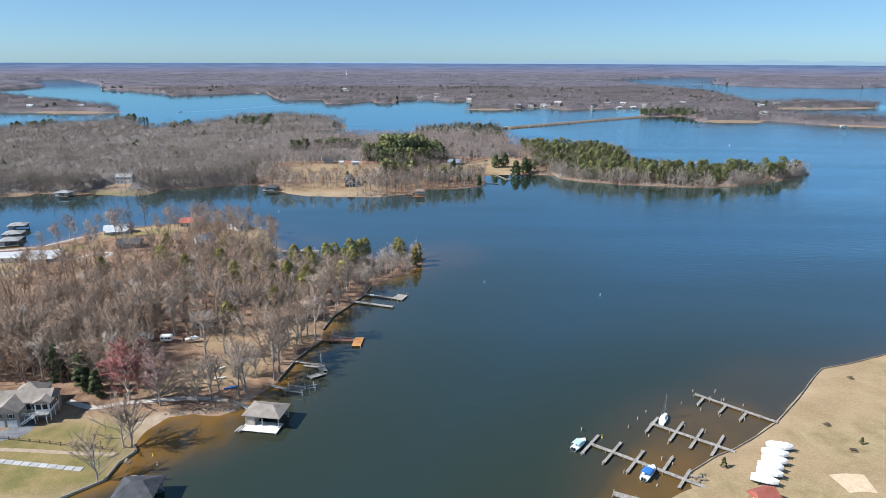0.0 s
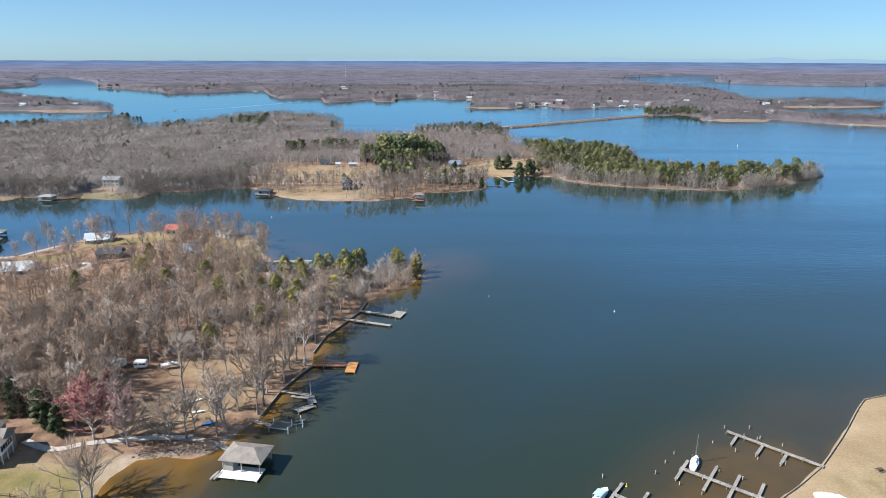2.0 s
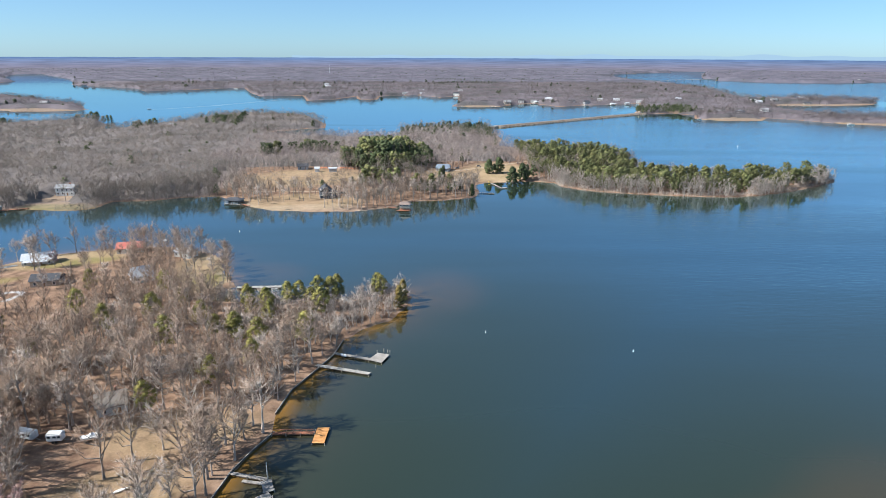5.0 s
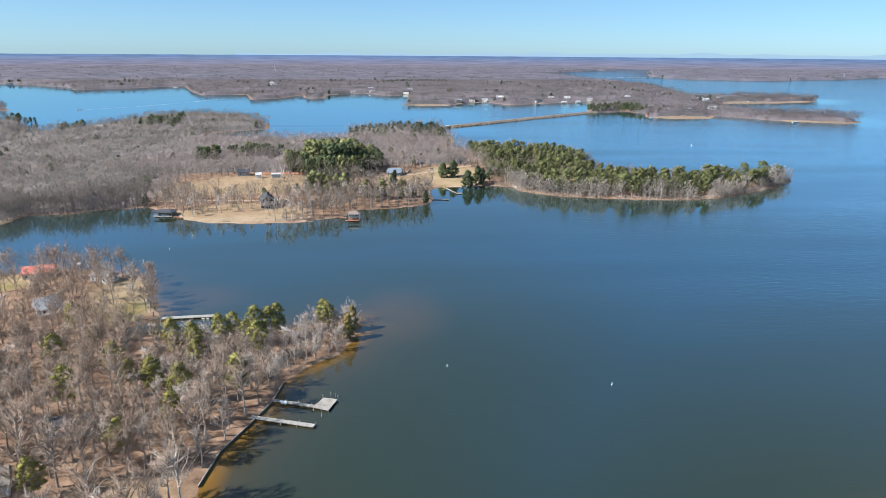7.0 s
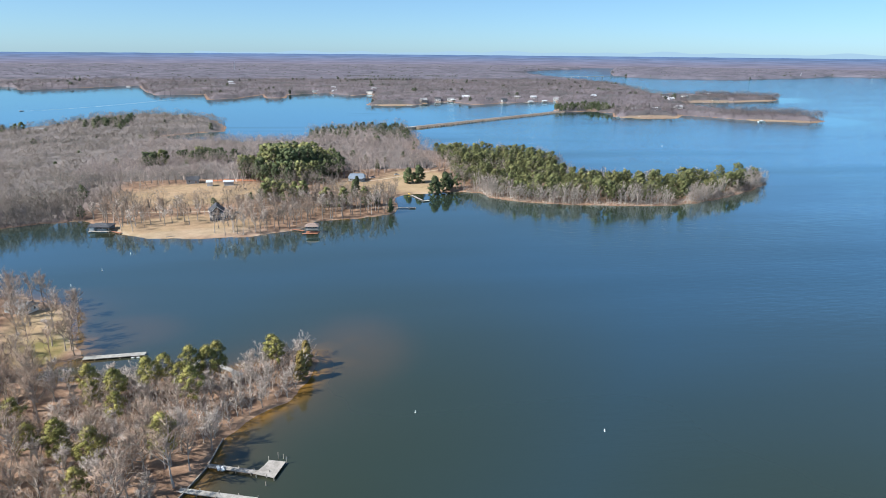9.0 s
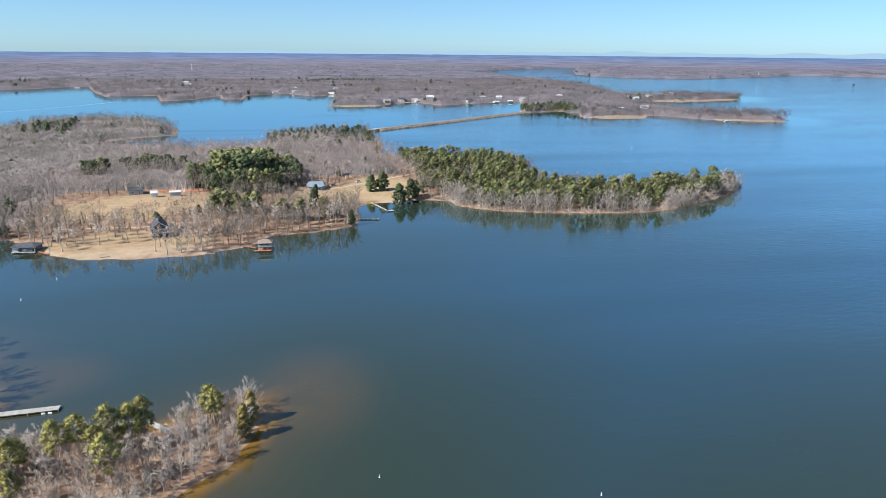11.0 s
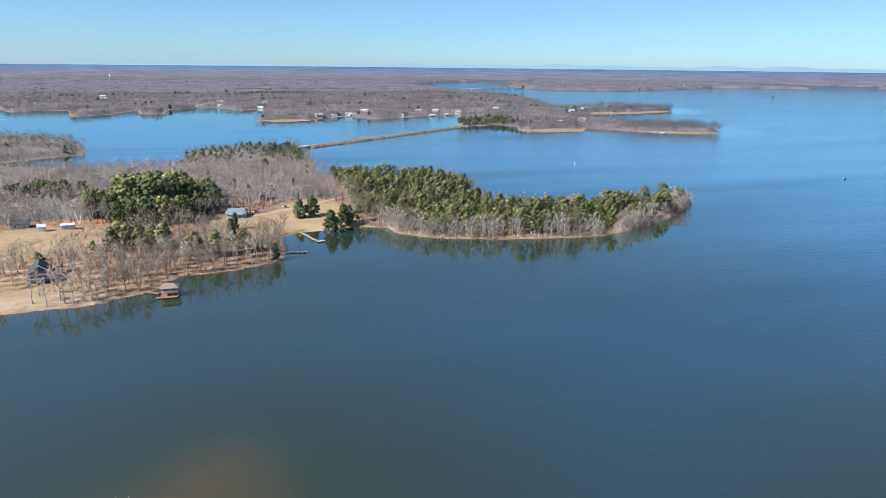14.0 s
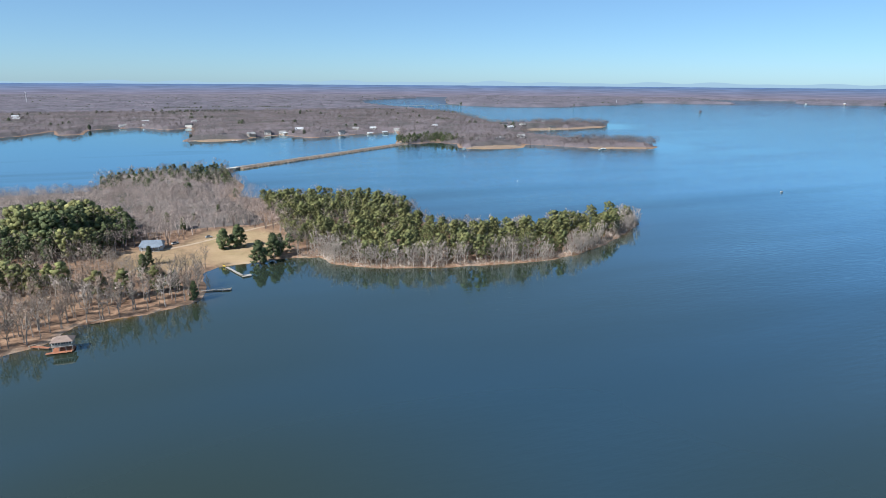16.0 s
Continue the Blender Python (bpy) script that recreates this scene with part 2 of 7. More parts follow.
RED_TWIGS = material("red_budding_twigs", [(0.30, 0.11, 0.11), (0.45, 0.20, 0.19)], 0.3, 0.95, island=0.3)
PINK_TWIGS = material("pinkish_twigs", [(0.32, 0.20, 0.19), (0.45, 0.32, 0.30)], 0.3, 0.95, island=0.3)
NEEDLES = material("pine_needles", [(0.076, 0.09, 0.036), (0.138, 0.146, 0.056), (0.205, 0.196, 0.078)], 0.16, 0.9, island=0.35, per_object=0.2, fine=0.7)
OLIVE_NEEDLES = material("olive_pine_needles", [(0.125, 0.126, 0.036), (0.22, 0.205, 0.06), (0.305, 0.27, 0.085)], 0.16, 0.9, island=0.3, per_object=0.25, fine=0.7)
DARK_NEEDLES = material("dark_needles", [(0.045, 0.063, 0.029), (0.096, 0.113, 0.047)], 0.2, 0.9, island=0.35, per_object=0.2, fine=0.7)
FAR_NEEDLES = material("far_needles", [(0.034, 0.044, 0.028), (0.066, 0.076, 0.042)], 0.05, 0.95, island=0.2)
RUSTY_NEEDLES = material("rusty_cedar", [(0.15, 0.115, 0.036), (0.27, 0.2, 0.066)], 0.3, 0.9, island=0.4)

# ---- the plan: land outlines, in metres ----
POINT_LAND = [(-110, -300), (-110, 100), (-95, 133), (-88, 140), (-88, 147), (-86, 153), (-88, 158), (-87, 165), (-84, 171), (-77, 173),
              (-69, 172), (-64, 175), (-62, 180), (-60, 186), (-56, 193), (-54, 208), (-51, 217), (-47, 226), (-49, 235), (-47, 250),
              (-42, 262), (-37, 275), (-35, 288), (-28, 299), (-18, 307), (-13, 319), (-10, 332), (-14, 340), (-24, 336), (-42, 326.5),
              (-75, 325), (-103, 330), (-106, 340), (-92, 347), (-104, 364), (-108, 375), (-111, 387), (-123, 400), (-142, 412),
              (-165, 412), (-190, 404), (-210, 395), (-225, 375), (-235, 355), (-262, 345), (-300, 350), (-420, 380), (-1200, 380), (-1200, -300)]
MARINA_LAND = [(40, -300), (40, 60), (46, 120), (56, 133), (64, 138), (65, 144), (76, 152), (82, 155), (92, 162), (101, 169), (115, 183), (130, 199),
               (135, 204), (147, 208), (166, 216), (220, 240), (420, 300), (900, 330), (900, -300)]
WOODED_FRONT = [(-1500, 470), (-700, 480), (-351, 491), (-331, 495), (-333, 506), (-308, 502), (-281, 503), (-256, 498), (-238, 503), (-236, 527),
                (-208, 530), (-185, 542), (-163, 545), (-148, 532), (-130, 511), (-110, 499), (-84, 496), (-53, 497), (-27, 509), (-18, 528),
                (8, 531), (34, 542), (37, 562), (36, 589), (46, 600), (63, 601), (89, 604), (106, 600), (108, 582), (130, 564), (160, 553),
                (191, 546), (228, 541), (255, 546), (289, 562), (327, 586), (350, 603), (357, 613)]
WOODED_BACK = [(343, 621), (300, 617), (243, 611), (207, 622), (200, 650), (203, 735), (165, 768), (122, 795), (80, 835), (93, 895), (86, 960),
               (86, 1022), (40, 1015), (-35, 985), (-45, 950), (-30, 905), (-60, 878), (-120, 884), (-180, 905), (-235, 955), (-190, 1002),
               (-156, 1016), (-164, 1074), (-200, 1170), (-300, 1220), (-370, 1170), (-400, 1040), (-454, 955), (-500, 1070), (-535, 1114),
               (-568, 1085), (-620, 1030), (-650, 955), (-900, 940), (-1500, 940)]
LEFT_LAND = [(-5200, 1100), (-1500, 1250), (-903, 1313), (-836, 1315), (-766, 1276), (-697, 1292), (-660, 1322), (-725, 1429), (-850, 1540), (-1016, 1676),
             (-1319, 1931), (-1558, 2287), (-1577, 2582), (-1846, 2942), (-2103, 3428), (-1900, 3600), (-1900, 5200), (-5200, 5200)]
FAR_SHORE = [(-2400, 5200), (-1960, 3440), (-1495, 2831), (-1212, 2309), (-1029, 2194), (-898, 2089), (-826, 1958), (-709, 2064), (-660, 2139), (-597, 2181),
             (-508, 1913), (-440, 1752), (-334, 1783), (-290, 1598), (-232, 1640), (-192, 1764), (-172, 1646), (-129, 1648), (-131, 1767),
             (-40, 1823), (23, 1724), (77, 1777), (60, 1500), (44, 1443), (93, 1411), (144, 1430), (182, 1483), (233, 1521), (270, 1435),
             (341, 1471), (475, 1531), (425, 1370), (390, 1290), (395, 1260)]
FAR_POINTS = [(458, 1276), (487, 1241), (457, 1170), (499, 1138), (556, 1137), (593, 1194), (638, 1137), (670, 1088), (749, 1055), (794, 1082),
              (785, 1137), (720, 1255), (705, 1360), (758, 1470), (877, 1472), (1001, 1512), (1076, 1592), (908, 1676), (800, 1700), (835, 1822),
              (930, 2290), (920, 2489), (880, 2700), (880, 3187), (800, 3372), (955, 3434), (1054, 3821), (1296, 4124), (1571, 4294), (1690, 4640), (1950, 4640), (2600, 5200)]
FAR_RIGHT = [(2600, 5200), (1950, 4640), (1560, 3800), (1324, 3217), (1286, 2960), (1400, 2760), (1654, 2680), (1890, 2810), (2125, 2869), (2443, 3130), (2603, 2930), (2790, 2760), (2870, 2880),
             (2960, 3300), (3400, 3500), (3720, 3150), (3330, 2850), (3212, 2640), (3472, 2430), (4100, 2250), (5200, 1700), (5200, 5200)]
LANDS = [POINT_LAND, MARINA_LAND, WOODED_FRONT + WOODED_BACK, LEFT_LAND, FAR_SHORE + FAR_POINTS, FAR_RIGHT]


def inside_distance(px, py, poly):
    """How far each place lies inside an outline (negative outside)."""
    poly = np.array(poly, float)
    best = np.full(px.shape, 1e12)
    odd = np.zeros(px.shape, bool)
    for (ax, ay), (bx, by) in zip(poly, np.roll(poly, -1, 0)):
        ex, ey = bx - ax, by - ay
        s = np.clip(((px - ax) * ex + (py - ay) * ey) / (ex * ex + ey * ey), 0, 1)
        best = np.minimum(best, (px - ax - s * ex) ** 2 + (py - ay - s * ey) ** 2)
        if ay != by:
            odd ^= ((ay > py) != (by > py)) & (px < ax + (py - ay) * ex / ey)
    return np.where(odd, 1, -1) * np.sqrt(best)


def wave(px, py, scale, seed):
    """Soft rolling noise between -1 and 1, from a few sines."""
    r = np.random.RandomState(seed)
    out = np.zeros(px.shape)
    for _ in range(7):
        a, k, ph = r.uniform(0, 6.28), r.uniform(0.6, 2.2) / scale, r.uniform(0, 6.28)
        out += np.sin((px * math.cos(a) + py * math.sin(a)) * k * 6.28 + ph)
    return out / 4


def land_distance(px, py):
    d = np.full(px.shape, -1e9)
    for poly in LANDS:
        d = np.maximum(d, inside_distance(px, py, poly))
    # ragged shores
    return d + 0.9 * wave(px, py, 17, 3) * np.clip(np.hypot(px, py - 150) / 500, 0.35, 4)


def smooth(a, b, v):
    s = np.clip((v - a) / (b - a), 0, 1)
    return s * s * (3 - 2 * s)


def ground_height(px, py, d=None):
    d = land_distance(px, py) if d is None else d
    far = np.hypot(px, py)
    up = 0.55 * smooth(0, 2.5, d) + 0.035 * np.clip(d, 0, 90) + smooth(30, 200, d) * (1 + 1.2 * wave(px, py, 260, 5))
    up = up + smooth(1500, 3500, far) * smooth(60, 400, d) * (0.5 + 0.6 * wave(px, py, 900, 8))
    return np.where(d > 0, up, np.maximum(d * 0.13, -5.0))


def ellipse(px, py, cx, cy, rx, ry, turn=0, edge=0.25):
    c, s = math.cos(radians(turn)), math.sin(radians(turn))
    u, v = ((px - cx) * c + (py - cy) * s) / rx, (-(px - cx) * s + (py - cy) * c) / ry
    return 1 - smooth(1 - edge, 1 + edge, np.hypot(u, v))


# open ground: x, y, half lengths, turn
LAWNS = [(-100, 158, 22, 14, 0), (-100, 138, 24, 16, 0), (-190, 386, 30, 14, 20), (-115, 370, 14, 26, 20), (-235, 290, 26, 30, 0),
         (110, 150, 90, 60, 40), (160, 150, 120, 90, 0), (-105, 605, 56, 35, 5), (-98, 520, 46, 24, 0), (15, 620, 22, 30, 20), (58, 640, 32, 42, -10),
         (-268, 509, 25, 12, 0), (-277, 533, 13, 14, 0), (-345, 499, 14, 7, 0), (105, 1432, 55, 24, 0), (530, 1158, 75, 26, 0), (690, 1092, 85, 15, -18), (800, 1490, 100, 24, 8), (480, 1300, 30, 20, 0), (940, 1510, 90, 16, 18), (-780, 1310, 110, 24, 0)]
GREENS = [(-112, 152, 26, 8, 0), (-114, 141, 30, 8, 0), (-106, 160, 15, 6, 10), (-185, 380, 22, 7, 20), (-262, 507, 26, 8, 0), (-215, 345, 20, 6, 30), (-108, 352, 8, 12, 0)]
far_houses = [(-938, 1396), (-882, 1381), (-826, 1367), (-785, 1402), (-1078, 1695), (-1140, 2245), (-605, 2110), (-315, 2097), (70, 1790), (-67, 1835), (-334, 2185), (120, 1500), (236, 1540),
              (275, 1567), (315, 1500), (390, 1547), (575, 1560), (518, 1300), (540, 1270), (575, 1255), (753, 1563), (795, 1550), (914, 1650), (1016, 1610), (84, 1871), (-24, 1948),
              (1465, 2900), (1863, 2870), (2132, 2946), (2600, 3010), (3228, 2700), (3338, 2560), (560, 1222), (625, 1262), (735, 1500), (845, 1500), (480, 1545), (430, 1555), (345, 1490), (170, 1490), (-20, 1840), (205, 1525)]
LAWNS += [(x - 2, y - 7, 13, 11, 0) for x, y in far_houses]
CLEARINGS = [(-80, 197, 23, 11, 30), (-72, 226, 22, 12, 20)]
SANDS = [(-85, 168, 8, 5, 20), (-75, 505, 30, 9, 0), (-100, 503, 22, 8, 0)]


def zone(px, py, spots):
    out = np.zeros(px.shape)
    for spot in spots:
        out = np.maximum(out, ellipse(px, py, *spot))
    return out


def mesh_from(name, verts, faces, mat, smooth_faces=False, normals=None):
    """A mesh from numpy rows; faces all have the same number of corners."""
    verts, faces = np.asarray(verts, np.float32), np.asarray(faces, np.int32)
    me = bpy.data.meshes.new(name)
    me.vertices.add(len(verts))
    me.vertices.foreach_set("co", verts.ravel())
    n = faces.shape[1]
    me.loops.add(faces.size)
    me.loops.foreach_set("vertex_index", faces.ravel())
    me.polygons.add(len(faces))
    me.polygons.foreach_set("loop_start", np.arange(0, faces.size, n, dtype=np.int32))
    me.update(calc_edges=True)
    me.polygons.foreach_set("use_smooth", np.full(len(faces), smooth_faces))
    me.materials.append(mat)
    if normals is not None and np.any(normals):
        me.normals_split_custom_set_from_vertices(np.asarray(normals, np.float32))
    return me


def graded(low, high, fine_low, fine_high, step, growth):
    """Grid lines: even inside the fine stretch, growing apart outside it."""
    rows = list(np.arange(fine_low, fine_high, step))
    s = step
    while rows[-1] < high:
        s *= growth
        rows.append(min(rows[-1] + s, high))
    s, head = step, [fine_low]
    while head[-1] > low:
        s *= growth
        head.append(max(head[-1] - s, low))
    return np.array(head[:0:-1] + rows)


def sheet(name, xs, ys, height, mat):
    gx, gy = np.meshgrid(xs, ys)
    px, py = gx.ravel(), gy.ravel()
    idx = np.arange(px.size).reshape(gx.shape)
    faces = np.stack([idx[:-1, :-1], idx[:-1, 1:], idx[1:, 1:], idx[1:, :-1]], -1).reshape(-1, 4)
    d = land_distance(px, py)
    return mesh_from(name, np.stack([px, py, height(px, py, d)], -1), faces, mat, True), px, py, d


def paint(me, name, rgb):
    layer = me.color_attributes.new(name, "FLOAT_COLOR", "POINT")
    layer.data.foreach_set("color", np.concatenate([rgb, np.ones((len(rgb), 1))], 1).astype(np.float32).ravel())


XS = graded(-5000, 5000, -260, 380, 3.6, 1.03)
YS = graded(-300, 5000, 120, 660, 3.6, 1.022)
me, gx, gy, gd = sheet("ground", XS, YS, ground_height, GROUND)
lawn = zone(gx, gy, LAWNS) * (1 - 0.35 * (gy > 480) * (gy < 720) * (gx < 45)) * (1 - 0.4 * (np.hypot(gx, gy) > 1000))
beach = np.maximum(zone(gx, gy, SANDS) * np.where(gy > 400, 0.2, 0.5), (1 - smooth(0.4, 2.2, gd)) * smooth(-1, 0.2, gd) * (0.45 + 0.45 * wave(gx, gy, 60, 2)) * (np.hypot(gx, gy) < 1000) * np.where((gx < -170) & (gy > 400), 0.15, np.where((gx < 0) & (gy > 185) & (gy < 345), 0.2, np.where((gx > 30) & (gy < 330), 0.2, np.where(gy < 165, 0.15, np.where(gy < 640, 0.65, 1.0))))))
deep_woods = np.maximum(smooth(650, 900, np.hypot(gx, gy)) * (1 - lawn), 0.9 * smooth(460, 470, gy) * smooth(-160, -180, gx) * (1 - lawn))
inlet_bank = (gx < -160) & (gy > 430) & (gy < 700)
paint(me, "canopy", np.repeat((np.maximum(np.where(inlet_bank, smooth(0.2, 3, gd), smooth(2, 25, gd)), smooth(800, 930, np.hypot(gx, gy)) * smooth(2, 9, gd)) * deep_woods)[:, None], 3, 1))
lawn = np.maximum(lawn, 0.6 * zone(gx, gy, CLEARINGS))
paint(me, "zones", np.clip(np.stack([lawn, 0.75 * zone(gx, gy, GREENS), beach], -1), 0, 1))
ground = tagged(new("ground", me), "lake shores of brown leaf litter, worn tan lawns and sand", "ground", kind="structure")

BARS = [(2, 341, 19, 27, -6), (-5, 333, 13, 18, 0), (76, 158, 44, 24, 40), (58, 141, 30, 15, 40), (-72, 160, 16, 14, 0), (-84, 148, 10, 14, 0), (105, 185, 36, 20, 45), (-84, 368, 20, 15, -20), (-98, 362, 12, 12, 0)]


def water_level(px, py, d):
    return np.zeros(px.shape)


me, wx, wy, wd = sheet("water", XS[::2], YS[::2], water_level, WATER)
shallow = np.where(wy < 420, np.where(wx > 20, 0.5, 0.85), 0.7) * np.exp(np.minimum(wd, 0) / np.where(wy < 420, 10.0, 4.0)) * (np.hypot(wx, wy) < 900)
for bar, deep in zip(BARS, (0.44, 0.5, 0.54, 0.62, 0.6, 0.72, 0.36, 0.42, 0.4)):
    shallow = np.maximum(shallow, deep * ellipse(wx, wy, *bar, 0.55))
open_lake = smooth(25, 170, -wd)
wind = smooth(-10, 150, wx - 0.12 * (wy - 400)) * smooth(12, 90, -wd)
paint(me, "shallows", np.clip(np.stack([shallow, open_lake, wind], -1), 0, 1))
water = tagged(new("water", me), "calm blue-green lake water with brown sandy shallows", "water", kind="structure")


# ---- trees ----
def tube(a, b, ra, rb, sides, rng):
    """A tapered limb between two places: its corners and three-cornered faces."""
    a, b = np.array(a, float), np.array(b, float)
    w = (b - a) / max(np.linalg.norm(b - a), 1e-6)
    u = np.cross(w, (0.31, 0.87, 0.38))
    u /= np.linalg.norm(u)
    v = np.cross(w, u)
    ang = np.arange(sides) * 2 * math.pi / sides
    ring = np.outer(np.cos(ang), u) + np.outer(np.sin(ang), v)
    verts = np.concatenate([a + ring * ra, b + ring * rb])
    faces = []
    for k in range(sides):
        n = (k + 1) % sides
        faces += [(k, n, sides + n), (k, sides + n, sides + k)]
    return verts, np.array(faces)


def joined(pieces):
    """Pieces as one: corners, faces and normals (none given: left to the faces)."""
    verts, faces, normals, at = [], [], [], 0
    for v, f, *n in pieces:
        verts.append(v)
        faces.append(f + at)
        normals.append(n[0] if n else np.zeros((len(v), 3)))
        at += len(v)
    return np.concatenate(verts), np.concatenate(faces), np.concatenate(normals)


def blades(starts, ways, lengths, widths, rng, facing):
    """One thin triangle a twig or needle spray, shaded by the way its part of the crown faces."""
    n = len(starts)
    side = np.cross(ways, rng.normal(size=(n, 3)))
    side /= np.linalg.norm(side, axis=1)[:, None] + 1e-9
    a = starts - side * widths[:, None] / 2
    b = starts + side * widths[:, None] / 2
    c = starts + ways * lengths[:, None]
    facing = facing / (np.linalg.norm(facing, axis=1)[:, None] + 1e-9)
    flip = (np.cross(b - a, c - a) * facing).sum(1) < 0
    a[flip], b[flip] = b[flip].copy(), a[flip].copy()
    return np.stack([a, b, c], 1).reshape(-1, 3), np.arange(3 * n).reshape(-1, 3), np.repeat(facing, 3, 0)


def bare_tree(seed, h=16.0, limbs=13, twigs=1200, spread=0.38, width=0.056, sides=5, low=0.3, fine=1.0):
    """A leafless broadleaf: a trunk with forking limbs, and a crown of fine twigs."""
    rng = np.random.RandomState(seed)
    wood, crown = [], []
    lean = rng.normal(0, 0.03, 2)
    knots = [np.array([lean[0] * h * k * k + rng.normal(0, 0.008 * h) * (k > 0), lean[1] * h * k * k + rng.normal(0, 0.008 * h) * (k > 0), h * 0.86 * k]) for k in np.linspace(0, 1, 6)]
    radius = np.linspace(0.017 * h, 0.004 * h, 6)
    for k in range(5):
        wood.append(tube(knots[k], knots[k + 1], radius[k] * (1.35 if k == 0 else 1), radius[k + 1], sides, rng))
    tips = []
    for n in range(limbs):
        f = low + (0.88 - low) * (n + rng.uniform(0, 0.8)) / limbs
        k = min(int(f * 5), 4)
        base = knots[k] + (knots[k + 1] - knots[k]) * (f * 5 - k)
        az = n * 2.4 + rng.normal(0, 0.4)
        tilt = radians(rng.uniform(28, 62))
        reach = h * spread * rng.uniform(0.75, 1.15) * (1.15 - 0.6 * f)
        way = np.array([math.cos(az) * math.sin(tilt), math.sin(az) * math.sin(tilt), math.cos(tilt)])
        mid = base + way * reach * 0.5 + rng.normal(0, 0.02 * h, 3)
        end = base + way * reach + np.array([0, 0, 0.06 * h])
        wood.append(tube(base, mid, 0.0115 * h, 0.007 * h, 3, rng))
        wood.append(tube(mid, end, 0.007 * h, 0.0024 * h, 3, rng))
        tips += [(mid, end, 0.15 * h)]
        for _ in range(3):
            g = rng.uniform(0.25, 0.95)
            root = base + (end - base) * g
            w2 = way + rng.normal(0, 0.55, 3)
            w2[2] = abs(w2[2]) + 0.25
            w2 /= np.linalg.norm(w2)
            e2 = root + w2 * reach * rng.uniform(0.35, 0.6)
            wood.append(tube(root, e2, 0.0045 * h, 0.0016 * h, 3, rng))
            tips.append((root, e2, 0.12 * h))
    tips.append((knots[4], knots[5] + np.array([0, 0, 0.1 * h]), 0.12 * h))
    pick = rng.randint(0, len(tips), twigs)
    a = np.array([tips[p][0] for p in pick])
    b = np.array([tips[p][1] for p in pick])
    start = a + (b - a) * rng.uniform(0.15, 1.0, twigs)[:, None]
    way = (b - a) / np.linalg.norm(b - a, axis=1)[:, None] + rng.normal(0, 0.75, (twigs, 3))
    way[:, 2] += 0.25
    way /= np.linalg.norm(way, axis=1)[:, None]
    crown = blades(start, way, fine * h * rng.uniform(0.06, 0.135, twigs), width * rng.uniform(0.7, 1.3, twigs), rng,
                   (start - np.array([0, 0, 0.55 * h])) / (0.3 * h) + rng.normal(0, 0.45, (twigs, 3)) + np.array([0, 0, 0.35]))
    return joined(wood), crown


def twenty_sided():
    """Corners and faces of a ball of twenty triangles, for the heart of a needle clump."""
    bm = bmesh.new()
    bmesh.ops.create_icosphere(bm, subdivisions=1, radius=1.0)
    v, f = np.array([q.co[:] for q in bm.verts]), np.array([[q.index for q in face.verts] for face in bm.faces])
    bm.free()
    return v, f


BALL, BALL_FACES = twenty_sided()
OCTA = np.array([(1, 0, 0), (0, 1, 0), (-1, 0, 0), (0, -1, 0), (0, 0, 1), (0, 0, -1)], float)
OCTA_FACES = np.array([(0, 1, 4), (1, 2, 4), (2, 3, 4), (3, 0, 4), (1, 0, 5), (2, 1, 5), (3, 2, 5), (0, 3, 5)])


